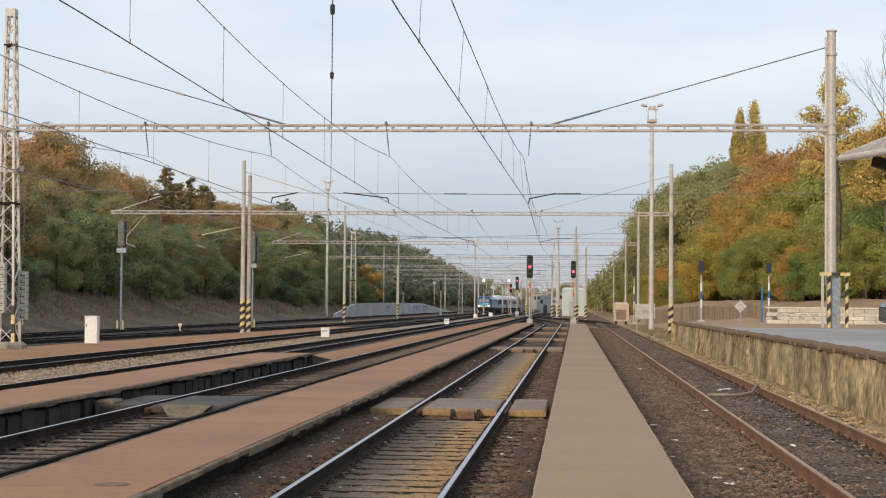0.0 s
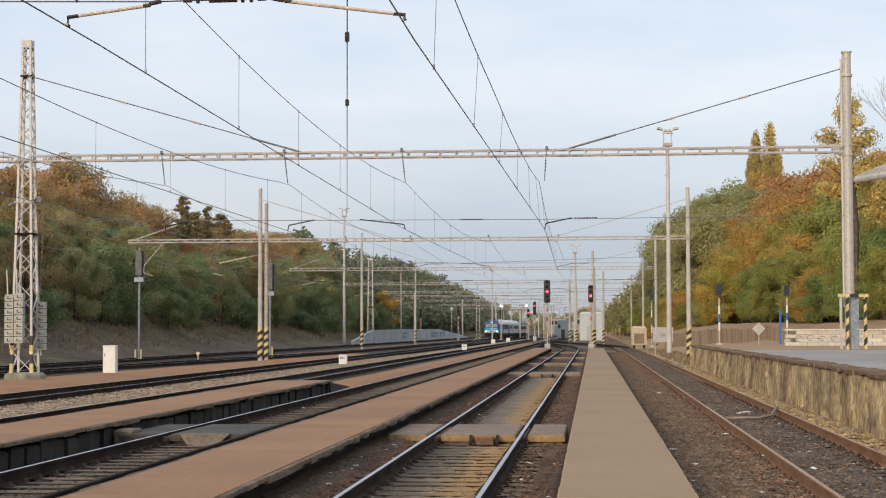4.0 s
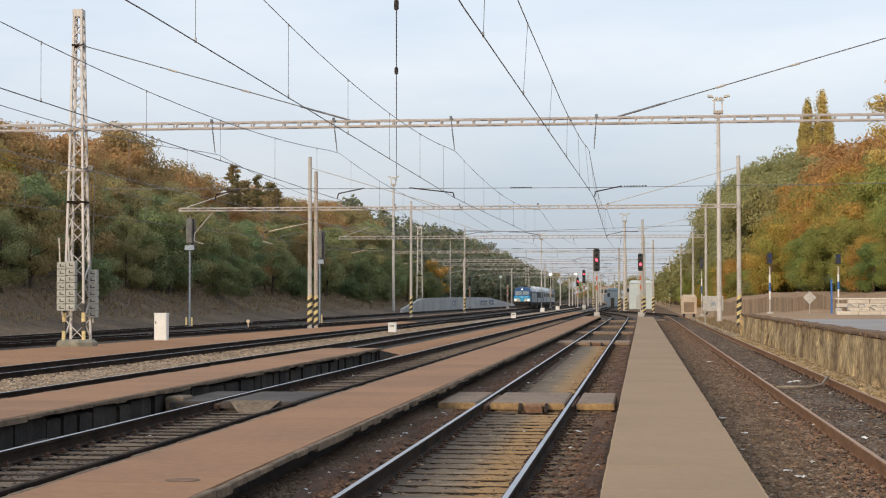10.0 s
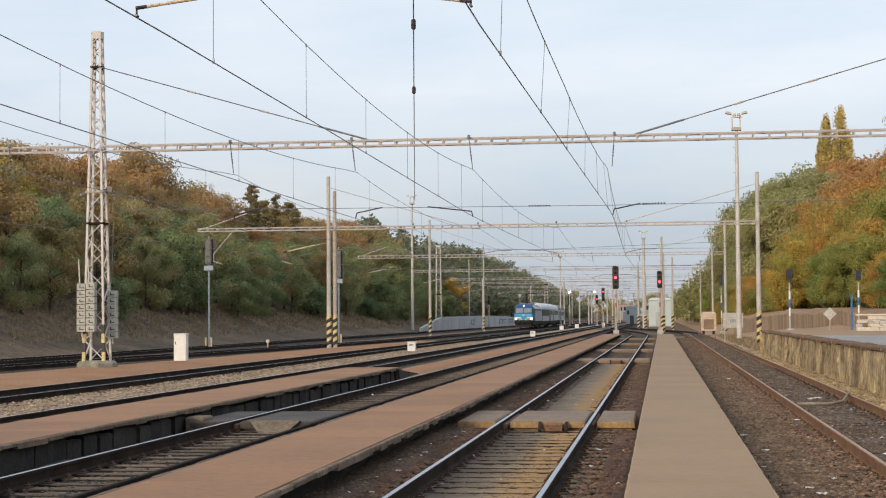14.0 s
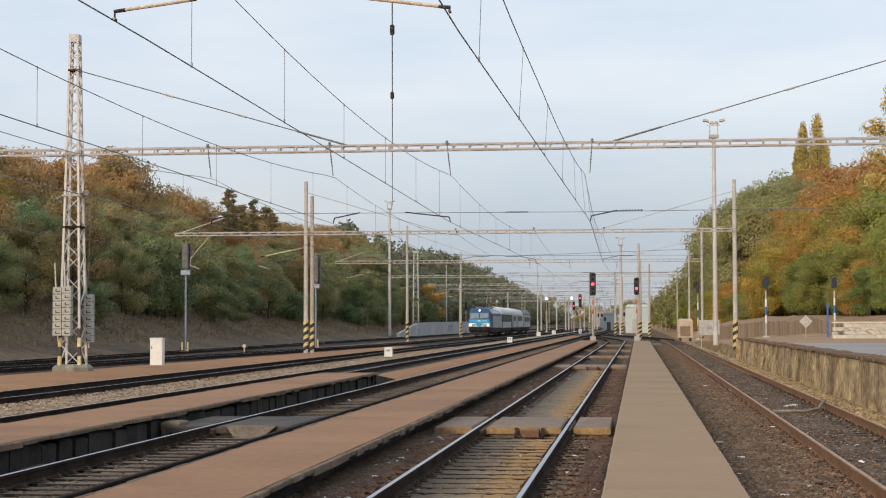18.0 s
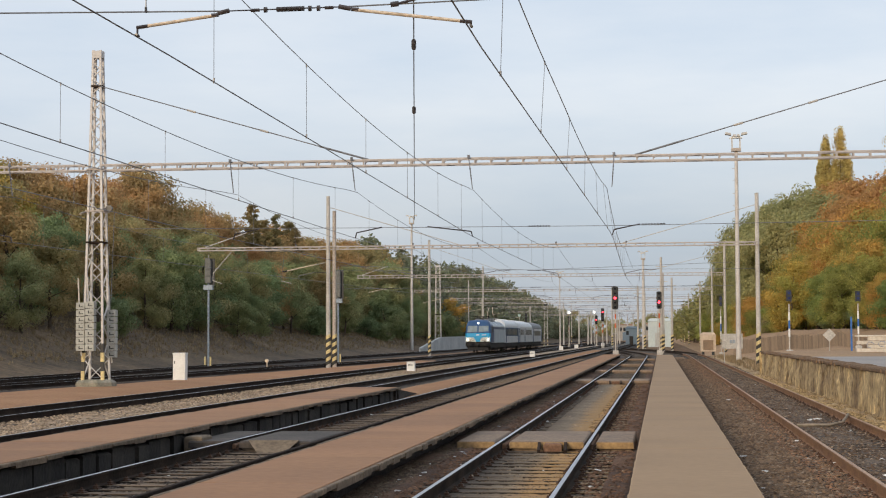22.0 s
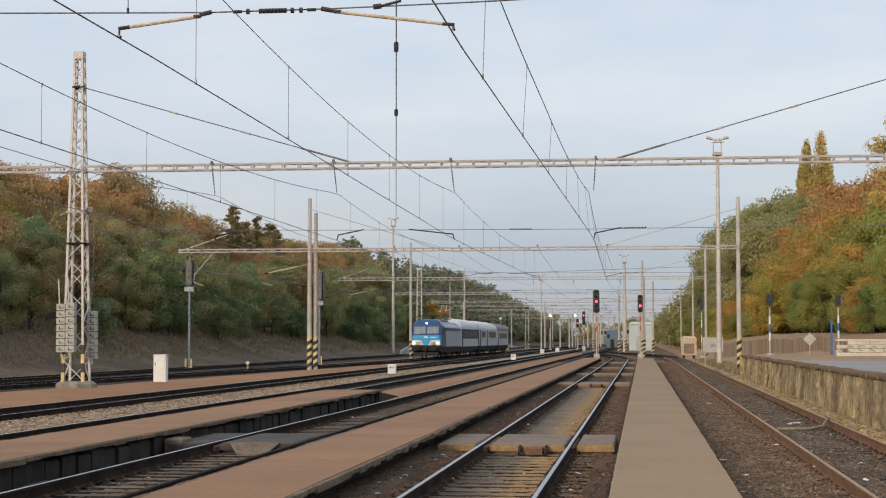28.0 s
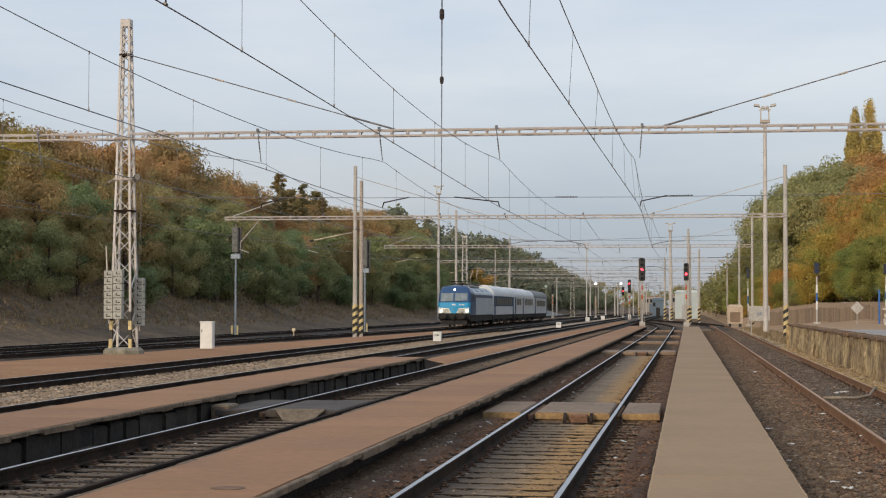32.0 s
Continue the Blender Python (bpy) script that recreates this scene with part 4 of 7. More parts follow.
def hangers(ob, y, z_low, lines=WIRED):
    """Rods below a girder that carry the wires, with their insulators, and steady arms on the span below."""
    for line in lines:
        x = wire_x(line, y)
        lean = 0.09 if line == "M" else -0.14
        z = z_low + 0.3
        h = part("hanger", Form().rod((x + lean, y, z), (x, y, MESSENGER), 0.020, 6).rod((x + lean, y, z - 0.05), (x + lean, y, z + 0.09), 0.06, 6), M_DROPPER, ob)
        g, top, foot = Form(), Vector((x + lean, y, z)), Vector((x, y, MESSENGER))
        insulator(g, top.lerp(foot, 0.32), top.lerp(foot, 0.72), 0.030, 4)
        part("insulator", g, M_INSULATOR, h)
        side = ARM_SIDE.get((line, y), 1 if stagger(line, y) < 0 else -1)
        reach = 1.75 if (line, y) == ("T2", 64.0) else 1.05
        a = part("steady_arm", Form().rod((x + side * reach, y, STEADY + 0.01), (x + side * 0.06, y, CONTACT + 0.21), 0.026, 6).rod((x + side * 0.06, y, CONTACT + 0.22), (x, y, CONTACT), 0.024, 6), M_INSULATOR if y < 70 else M_DROPPER, ob)
        if y < 70 and line != "M":
            continue
        g = Form()
        insulator(g, (x + side * (reach + 0.05), y, STEADY), (x + side * (reach + 0.95), y, STEADY + 0.01), 0.03, 8)
        part("insulator", g, M_INSULATOR, a)


def pole(ob, x, y, z0, top, r0, r1, material, stripes=True, name="pole"):
    part(name, Form().rod((x, y, z0), (x, y, top), r0, 12, r1), material, ob, smooth=False)
    part("pole_cap", Form().rod((x, y, top), (x, y, top + 0.05), r1 * 1.15, 12, r1 * 0.8), M_STEEL_GREY, ob)
    if stripes:
        pole_stripes(ob, x, y, z0 + 0.25, r0 * 1.07, 4, 0.48)


# first portal: lattice mast west, tube mast on the loading platform
lattice_mast("lattice_mast", "pale lattice steel mast with concrete counterweights on it", -22.22, 64.6, 0.0, 13.3, 0.82, 0.29)


def portal_one():
    ob = thing("catenary_portal", "long pale steel girder across the tracks", "portal", group="catenary portals")
    beam(ob, -34.0, -22.5, 64.3, 8.445, 8.655)
    beam(ob, -21.95, 9.45, 64.3, 8.445, 8.655)
    hangers(ob, 64.0, 8.38)
    g = Form()
    insulator(g, (-4.98, 64.0, 6.0), (-4.12, 64.0, 6.0), 0.032, 8)
    part("insulator", g, M_INSULATOR, ob)
    part("steady_span", Form().line([(-20.9, 64, 6.10), (-12, 64, 6.02), (-2, 64, 5.98), (9.5, 64, 6.05)], 0.011), M_WIRE, ob)
    for a, b in (((-22.1, 64.3, 11.85), (-11.2, 64.3, 8.69)), ((9.4, 64.3, 11.6), (-0.9, 64.3, 8.69))):
        p, q = Vector(a), Vector(b)
        part("stay_rod", Form().rod(a, b, 0.024, 6).rod(p.lerp(q, 0.82), q, 0.042, 6), M_DROPPER, ob)
        for s in (0.35, 0.62):
            m = p.lerp(q, s)
            part("turnbuckle", Form().rod(m - (q - p).normalized() * 0.18, m + (q - p).normalized() * 0.18, 0.045, 6), M_STEEL_GREY, ob)


portal_one()


M_BLUEGREY = mat("blue_grey_duct", (0.22, 0.27, 0.34), (0.28, 0.33, 0.39), 0.5, 0.2, scale=2, fine=10, bump=0.05)


def east_mast():
    ob = thing("tube_mast", "tall grey tube mast in a striped guard frame", "mast", (9.64, 64.3, 1.0))
    part("tube", Form().rod((0, 0, 0), (0, 0, 11.2), 0.185, 14, 0.165), M_STEEL_GREY, ob, smooth=False)
    part("side_tube", Form().rod((-0.19, 0.05, 1.6), (-0.19, 0.05, 11.0), 0.05, 8), M_STEEL, ob)
    part("mast_cap", Form().rod((0, 0, 11.2), (0, 0, 11.26), 0.20, 14), M_STEEL_GREY, ob)
    for z in (7.35, 7.72, 10.35):
        part("clamp", Form().rod((0, 0, z - 0.05), (0, 0, z + 0.05), 0.215, 14), M_STEEL_GREY, ob)
    for x, h in ((-0.14, 2.0), (0.52, 2.0)):
        p = part("guard_post", Form().bar((x, -0.35, 0.02), (x, -0.35, h), 0.10), M_YELLOW, ob, "yellow and black guard post")
        for k in range(4):
            g = Form()
            z = 0.15 + 0.5 * k
            a = 0.058
            g.loft([[(x - a, -0.35 - a, z), (x + a, -0.35 - a, z + 0.12), (x + a, -0.35 + a, z + 0.12), (x - a, -0.35 + a, z)], [(x - a, -0.35 - a, z + 0.24), (x + a, -0.35 - a, z + 0.36), (x + a, -0.35 + a, z + 0.36), (x - a, -0.35 + a, z + 0.24)]])
            part("black_band", g, M_BLACK, p)
    part("plain_post", Form().bar((-0.38, -0.35, 0.02), (-0.38, -0.35, 2.0), 0.09), M_CONCRETE, ob)
    part("guard_rail", Form().bar((0.28, -0.35, 2.03), (0.64, -0.35, 2.03), 0.12), M_YELLOW, ob)
    part("guard_rail", Form().bar((-0.05, -0.35, 2.03), (0.275, -0.35, 2.03), 0.12), M_BLACK, ob)
    part("guard_rail", Form().bar((-0.48, -0.35, 2.03), (-0.055, -0.35, 2.03), 0.12), M_YELLOW, ob)
    part("cable_duct", Form().box(0.0, 0.3, -0.27, -0.19, 0.02, 1.9, cut=0.02), M_BLUEGREY, ob)


east_mast()


def far_portal(y, left, leg, right, z0, z1, leg_top, right_top, twin=True, brown=False, stays=True, low=-0.2):
    ob = thing("catenary_portal", "steel girder on striped poles across the yard", "portal", group="catenary portals")
    near = y < 200
    beam(ob, left, right + 0.1, y, z0, z1, 0.62 if near else 1.2, 0.36, split=near)
    if leg:
        r = 1.0 if near else 0.8
        pole(ob, leg - 0.13, y - 0.05, low, leg_top, 0.155 * r, 0.12 * r, M_CONCRETE, True)
    else:
        leg = left
    if twin:
        pole(ob, leg + 0.24, y + 0.12, low, leg_top - 0.95, 0.14, 0.12, M_BROWNPOLE, True)
    pole(ob, right, y, -0.2, right_top, 0.15, 0.12, M_CONCRETE, True)
    hangers(ob, y, z0 - 0.05)
    if stays:
        part("stay_rod", Form().rod((right - 0.1, y, right_top - 0.7), (right - 8.4, y, z1 + 0.05), 0.024, 5), M_STEEL_GREY, ob)
        part("stay_rod", Form().rod((leg, y, leg_top - 0.7), (leg + 8.4, y, z1 + 0.05), 0.024, 5), M_STEEL_GREY, ob)
        part("stay_rod", Form().rod((left + 0.5, y, z1 + 0.05), (left + 3.2, y, z1 + 0.95), 0.03, 5), M_STEEL, ob)
    part("steady_span", Form().line([(leg, y, STEADY + 0.1), (right, y, STEADY)], 0.011), M_WIRE, ob)
    if y < 120:
        for a, b, r, m in (((-24.12, 6.15), (-22.3, 6.53), 0.04, M_ARM), ((-24.5, 5.5), (-23.85, 5.33), 0.03, M_STEEL_GREY), ((-29.1, 5.57), (-28.48, 5.35), 0.03, M_STEEL_GREY),
                           ((-29.06, 6.05), (-27.84, 7.44), 0.035, M_STEEL_GREY), ((-24.5, 5.5), (-24.3, 7.44), 0.012, M_WIRE), ((-29.1, 5.57), (-29.06, 6.05), 0.02, M_STEEL_GREY), ((-22.3, 6.53), (-21.4, 6.7), 0.02, M_STEEL_GREY), ((-24.12, 6.15), (-24.4, 6.1), 0.05, M_INSULATOR)):
            part("bracket_arm", Form().rod((a[0], y, a[1]), (b[0], y, b[1]), r, 6), m, ob)
    else:
        x = left + 1.2
        part("bracket_arm", Form().rod((x + 2.4, y, z0 - 1.0), (x, y, z0 - 1.5), 0.035, 6), M_ARM, ob)
    return ob


far_portal(107.5, -30.1, -21.25, 6.10, 7.525, 7.70, 10.95, 10.75, low=-0.2)
far_portal(174.0, -31.5, -23.75, 6.55, 8.02, 8.28, 11.9, 11.1, twin=False)
far_portal(232.0, -34.0, -24.2, 7.0, 8.1, 8.36, 11.6, 11.2, twin=False, stays=False)
far_portal(285.0, -35.5, None, 6.6, 8.1, 8.4, 11.6, 11.0, twin=False, stays=False)
far_portal(318.0, -37.5, -36.0, -9.0, 8.1, 8.4, 12.6, 11.0, twin=False, stays=False)
far_portal(365.0, -37.5, None, 6.0, 8.1, 8.4, 11.6, 11.0, twin=False, stays=False)
far_portal(430.0, -38.5, None, 6.0, 8.1, 8.4, 11.6, 11.0, twin=False, stays=False)
far_portal(500.0, -38.5, -26.0, 6.0, 8.1, 8.4, 11.6, 11.0, twin=False, stays=False)
lattice_mast("lattice_mast", "pale lattice mast before a low concrete wall", -34.6, 262.0, -0.2, 13.1, 0.9, 0.6, boxes=False)
lattice_mast("lattice_mast", "slim pale lattice mast far down the yard", -24.65, 365.0, -0.2, 8.9, 0.8, 0.6, boxes=False, material=M_OLDWHITE)


def near_span():
    """A cable across the near tracks with insulators and long galvanised arms."""
    y = 20.6
    ob = thing("cross_span", "transverse cable with insulators and long steady arms", "cross span")
    part("span_wire", Form().line([(-24, y, 6.30), (-6.89, y, 5.94), (-5.42, y, 5.91)], 0.010).line([(-3.91, y, 5.92), (-2.1, y, 5.96), (6, y, 6.2)], 0.010), M_WIRE, ob)
    part("upper_span_wire", Form().line([(-24, y, 9.0), (-5, y, 8.2), (6, y, 8.8)], 0.012), M_WIRE, ob)
    for x0, z0, x1, z1, x2, z2 in ((-5.54, 5.86, -6.55, 5.735, -5.42, 5.91), (-3.77, 5.88, -2.31, 5.685, -3.91, 5.92)):
        s = 1 if x0 > -5 else -1
        a = part("steady_arm", Form().rod((x0, y, z0), (x1, y, z1), 0.022, 8), M_ARM, ob)
        part("end_fitting", Form().rod((x0 + s * 0.06, y, z0), (x0 - s * 0.03, y, z0 + 0.006), 0.026, 8).rod((x2 + s * 0.10, y, z2 - 0.025), (x2 - s * 0.05, y, z2 + 0.006), 0.030, 8).rod((x0, y, z0), (x2, y, z2), 0.012, 5), M_INSULATOR, a)
        part("wire_clamp", Form().rod((x1 - s * 0.12, y, z1 + 0.014), (x1 + s * 0.03, y, z1 - 0.004), 0.025, 6).rod((x1 + s * 0.02, y, z1), (x1 + s * 0.02, y, CONTACT), 0.013, 6).rod((x1 + s * 0.02, y - 0.05, CONTACT + 0.012), (x1 + s * 0.02, y + 0.05, CONTACT + 0.012), 0.02, 6), M_INSULATOR, a)
    g = Form().rod((-5.42, y, 5.91), (-3.91, y, 5.92), 0.009, 5)
    insulator(g, (-4.76, y, 5.912), (-4.40, y, 5.914), 0.032, 8)
    for x in (-4.90, -4.33, -4.22):
        g.rod((x - 0.02, y, 5.912), (x + 0.02, y, 5.912), 0.036, 8)
    g.rod((-5.09, y, 5.91), (-4.98, y, 5.911), 0.022, 6).rod((-4.14, y, 5.914), (-4.03, y, 5.915), 0.022, 6)
    part("insulator", g, M_INSULATOR, ob)
    part("hook", Form().rod((-6.46, y, 5.92), (-6.46, y, 6.10), 0.008, 5).rod((-6.46, y, 5.92), (-6.46, y, 5.99), 0.017, 6).rod((-3.30, y, 5.93), (-3.20, y, 5.94), 0.035, 6).rod((-3.2, y, 5.94), (-2.95, y, 6.0), 0.018, 6), M_INSULATOR, ob)
    for x in (-2.0, -6.65):
        part("drop_rope", Form().rod((x, y, MESSENGER), (x, y, 8.45), 0.012, 5), M_WIRE, ob)


near_span()


def head_span(y, x0, x1):
    """Two thin cables across the far tracks, with short insulators."""
    ob = thing("cross_span", "thin transverse cables with insulators over the yard", "cross span", group="far cross spans")
    for z, sag in ((5.95, 0.0), (7.9, 0.5)):
        part("span_wire", Form().line([(x0 + (x1 - x0) * k / 6, y, z - sag * (1 - abs(k - 3) / 3)) for k in range(7)], 0.016), M_WIRE, ob)
    g = Form()
    for k in range(5):
        x = x0 + (x1 - x0) * (k + 0.6) / 5.3
        g.rod((x, y, 5.95), (x + 0.9, y, 5.95), 0.03, 6)
    part("insulator", g, M_INSULATOR, ob)


for sy, sx0, sx1 in ((141.0, -27.0, 6.0), (203.0, -27.5, 6.5), (258.0, -30.0, 6.0), (305.0, -32.0, 4.0), (342.0, -33.0, 3.0)):
    head_span(sy, sx0, sx1)


def feeder():
    """A wire that climbs past the girders, with two insulators."""
    ob = thing("feeder_wire", "dark feeder wire with two insulators in it", "wire")
    way = Vector((-0.1462, 1.0, 0.0))
    pts = [tuple(way * y + Vector((0, 0, 12.0 - 0.9 * math.sin(math.pi * (y - 40) / 105)))) for y in (40, 55, 70, 85, 100, 115, 130, 145)]
    part("wire", Form().line(pts, 0.022, 5), M_WIRE, ob)
    for y in (55.5, 69.5):
        p = way * y + Vector((0, 0, 12.0 - 0.9 * math.sin(math.pi * (y - 40) / 105)))
        g = Form()
        insulator(g, p - way * 0.75, p + way * 0.75, 0.085, 5)
        part("insulator", g, M_INSULATOR, ob)


feeder()


# ---- signals, lamps, cabinets ----
def main_signal(x, y, z0, foot, head0, head1, w, lit, label):
    ob = thing("railway_signal", label, "signal", (x, y, 0), group="main signals")
    part("base", Form().box(-0.25, 0.25, -0.25, 0.25, z0 - 0.1, z0 + 0.35, cut=0.04), M_CONCRETE, ob)
    n = 9
    for k in range(n):
        a = z0 + 0.3 + (head0 - z0 - 0.3) * k / n
        b = z0 + 0.3 + (head0 - z0 - 0.3) * (k + 1) / n
        part("mast_band", Form().rod((0, 0, a), (0, 0, b), 0.075, 10), (M_STEEL_GREY, M_STEEL_GREY, M_STEEL_GREY, M_STEEL_GREY, M_OLDWHITE, M_ORANGE, M_OLDWHITE, M_ORANGE, M_OLDWHITE)[k], ob)
    part("head_plate", Form().loft([[(-w, -0.1, head0 + 0.1), (-w + 0.1, -0.1, head0), (w - 0.1, -0.1, head0), (w, -0.1, head0 + 0.1), (w, -0.1, head1 - 0.1), (w - 0.1, -0.1, head1), (-w + 0.1, -0.1, head1), (-w, -0.1, head1 - 0.1)], [(-w, -0.04, head0 + 0.1), (-w + 0.1, -0.04, head0), (w - 0.1, -0.04, head0), (w, -0.04, head0 + 0.1), (w, -0.04, head1 - 0.1), (w - 0.1, -0.04, head1), (-w + 0.1, -0.04, head1), (-w, -0.04, head1 - 0.1)]]), M_CHARCOAL, ob)
    part("lamp_case", Form().box(-w * 0.7, w * 0.7, -0.04, 0.22, head0 + 0.1, head1 - 0.1), M_CHARCOAL, ob)
    lamps = 5 if head1 - head0 > 1.7 else 4
    for k in range(lamps):
        z = head0 + (head1 - head0) * (k + 0.5) / lamps
        on = k == lit
        l = part("lamp", Form().rod((0, -0.10, z), (0, -0.115, z), 0.115 if on else 0.10, 12), M_REDLAMP if on else M_LENS, ob, "lit red lamp" if on else "")
        hood = Form()
        ring = [(0.14 * math.cos(a), 0.14 * math.sin(a)) for a in [math.radians(d) for d in range(-20, 201, 20)]]
        hood.loft([[(c, -0.09, z + s) for c, s in ring] + [(c * 0.9, -0.09, z + s * 0.9) for c, s in ring[::-1]], [(c, -0.34, z + s) for c, s in ring] + [(c * 0.9, -0.34, z + s * 0.9) for c, s in ring[::-1]]])
        part("hood", hood, M_CHARCOAL, l)
    part("ladder", Form().bar((-0.16, 0.18, z0 + 0.4), (-0.16, 0.18, head1 - 0.2), 0.03).bar((0.16, 0.18, z0 + 0.4), (0.16, 0.18, head1 - 0.2), 0.03), M_STEEL_GREY, ob)


def lit_disc(x, y, z, r, material, label):
    ob = thing("disc_lamp", label, "lamp", (x, y, -0.25))
    part("pole", Form().rod((0, 0.1, 0), (0, 0.1, z), 0.06, 8), M_STEEL_GREY, ob)
    part("disc", Form().rod((0, 0.05, z + 0.25), (0, -0.05, z + 0.25), r, 16), material, ob)


main_signal(-4.0, 151.5, 0.2, 0.2, 4.20, 6.25, 0.28, 2, "tall black signal head showing red on a banded mast")
main_signal(-0.1, 152.5, 0.2, 0.2, 4.25, 5.82, 0.23, 1, "black signal head showing red beside a platform end")
main_signal(-9.9, 292.0, -0.2, 0, 4.4, 6.7, 0.27, 3, "distant black signal head showing red")
main_signal(-12.3, 327.0, -0.2, 0, 4.2, 5.9, 0.25, 2, "distant low signal head showing red")
main_signal(-17.6, 327.0, -0.2, 0, 4.0, 5.8, 0.22, 9, "distant dark signal below a lit white lamp")
main_signal(-27.2, 343.0, -0.2, 0, 4.6, 6.6, 0.24, 9, "distant dark signal on a slim mast")
main_signal(-33.0, 324.0, -0.2, 0, 4.2, 5.9, 0.20, 9, "distant signal back on a red and white mast")
lit_disc(-17.45, 325.0, 6.45, 0.24, M_WHITELAMP, "round white lamp glowing above a signal")
lit_disc(-15.2, 391.0, 7.45, 0.26, M_WHITELAMP, "round white lamp glowing far down the yard")
lit_disc(-28.4, 341.0, 6.2, 0.30, M_GREENLAMP, "round pale disc beside a signal")


M_BACKCASE = mat("dull_signal_case", (0.10, 0.105, 0.105), (0.15, 0.155, 0.15), 0.6, 0.2, scale=3, fine=14, bump=0.05)


def rear_signal(x, y, z0, head0, head1, label):
    """A signal seen from behind: grey mast, tall narrow case, small boxes, ladder."""
    ob = thing("railway_signal", label, "signal", (x, y, 0), group="signals from behind")
    part("mast", Form().rod((0, 0, z0), (0, 0, head0 + 0.2), 0.07, 10), M_BLUEGREY, ob)
    part("base", Form().box(-0.3, 0.3, -0.3, 0.3, z0 - 0.2, z0 + 0.08, cut=0.04), M_CONCRETE, ob)
    for s in (-0.18, 0.2):
        part("foot_post", Form().bar((s, -0.2, z0), (s, -0.2, z0 + 0.75), 0.10), M_YELLOW, ob)
    part("head_plate", Form().box(-0.02, 0.42, -0.03, 0.03, head0 - 0.15, head1, cut=0.08), M_CHARCOAL, ob)
    part("lamp_case", Form().box(-0.2, 0.22, -0.24, -0.03, head0, head1 - 0.1, cut=0.05), M_BACKCASE, ob)
    for k in range(4):
        z = head0 + (head1 - head0) * (k + 0.2) / 4
        part("case_lid", Form().box(-0.16, 0.18, -0.29, -0.245, z, z + 0.36, cut=0.03), M_BACKCASE, ob)
    part("junction_box", Form().box(-0.30, 0.32, -0.2, 0.1, head0 - 0.45, head0 - 0.12, cut=0.04), M_BLUEGREY, ob)
    part("finial", Form().rod((0, 0, head1), (0, 0, head1 + 0.25), 0.03, 6), M_STEEL_GREY, ob)


rear_signal(-30.2, 110.5, -0.2, 5.5, 7.15, "grey signal back on a slim mast by the outer track")
rear_signal(-24.5, 127.0, -0.2, 4.9, 7.0, "dark signal back on a slim grey mast")


def yard_lamp(x, y, z0, top, r=0.2, label="tall pale lamp mast with floodlights on top"):
    ob = thing("lamp_mast", label, "lamp mast", (x, y, z0))
    h = top - z0
    part("mast", Form().rod((0, 0, -0.3), (0, 0, h - 1.2), r * 1.15, 12, r * 0.72), M_STEEL, ob)
    z = h - 1.2
    part("platform_ring", Form().box(-0.34, 0.34, -0.3, 0.3, z - 0.08, z + 0.14, cut=0.02), M_BROWNPOLE, ob)
    for sx in (-0.28, 0.28):
        for sy in (-0.22, 0.22):
            part("basket_post", Form().bar((sx, sy, z + 0.1), (sx, sy, z + 1.0), 0.07), M_STEEL_GREY, ob)
    part("basket_rim", Form().box(-0.45, 0.45, -0.25, -0.19, z + 0.86, z + 0.93).box(-0.45, 0.45, 0.19, 0.25, z + 0.86, z + 0.93), M_WHITE, ob)
    for sx, lift in ((-0.56, 0.16), (-0.12, 0.02), (0.16, 0.02), (0.58, 0.16)):
        tilt = 0.09 if sx < -0.3 else -0.09 if sx > 0.3 else 0.0
        w = 0.23 if tilt else 0.12
        f = part("floodlight", Form().loft([[(sx - w, -0.3, z + 0.94 + lift + tilt * 0.5), (sx + w, -0.3, z + 0.94 + lift - tilt * 0.5), (sx + w, 0.1, z + 0.94 + lift - tilt * 0.5), (sx - w, 0.1, z + 0.94 + lift + tilt * 0.5)], [(sx - w * 0.8, -0.26, z + 1.10 + lift + tilt * 0.4), (sx + w * 0.8, -0.26, z + 1.10 + lift - tilt * 0.4), (sx + w * 0.8, 0.06, z + 1.10 + lift - tilt * 0.4), (sx - w * 0.8, 0.06, z + 1.10 + lift + tilt * 0.4)]]), M_STEEL_GREY, ob)
        part("lens", Form().loft([[(sx - w * 0.9, -0.29, z + 0.925 + lift + tilt * 0.46), (sx + w * 0.9, -0.29, z + 0.925 + lift - tilt * 0.46), (sx + w * 0.9, 0.09, z + 0.925 + lift - tilt * 0.46), (sx - w * 0.9, 0.09, z + 0.925 + lift + tilt * 0.46)], [(sx - w * 0.9, -0.29, z + 0.936 + lift + tilt * 0.46), (sx + w * 0.9, -0.29, z + 0.936 + lift - tilt * 0.46), (sx + w * 0.9, 0.09, z + 0.936 + lift - tilt * 0.46), (sx - w * 0.9, 0.09, z + 0.936 + lift + tilt * 0.46)]]), M_LENS, f)
    for k in range(int(h / 0.9)):
        part("rung", Form().rod((-r - 0.12, 0, 1.2 + 0.9 * k), (-0.05, 0, 1.2 + 0.9 * k), 0.018, 5), M_STEEL_GREY, ob) if 1.2 + 0.9 * k < h - 1.5 else None
    return ob


yard_lamp(5.52, 122.0, 0.0, 16.3, 0.165)
yard_lamp(-35.5, 240.0, 0.2, 19.4, 0.20)
yard_lamp(-2.5, 255.0, -0.2, 14.6, 0.24)
yard_lamp(-19.5, 330.0, -0.2, 14.6, 0.13)


def lone_pole(x, y, z0, top, label="slender concrete pole with a striped foot", r=0.17, stripes=True):
    ob = thing("line_pole", label, "pole", group="line poles")
    pole(ob, x, y, z0, top, r, r * 0.75, M_CONCRETE, stripes)
    part("cross_arm", Form().bar((x - 0.6, y, top - 1.0), (x + 0.6, y, top - 1.0), 0.08), M_STEEL_GREY, ob)


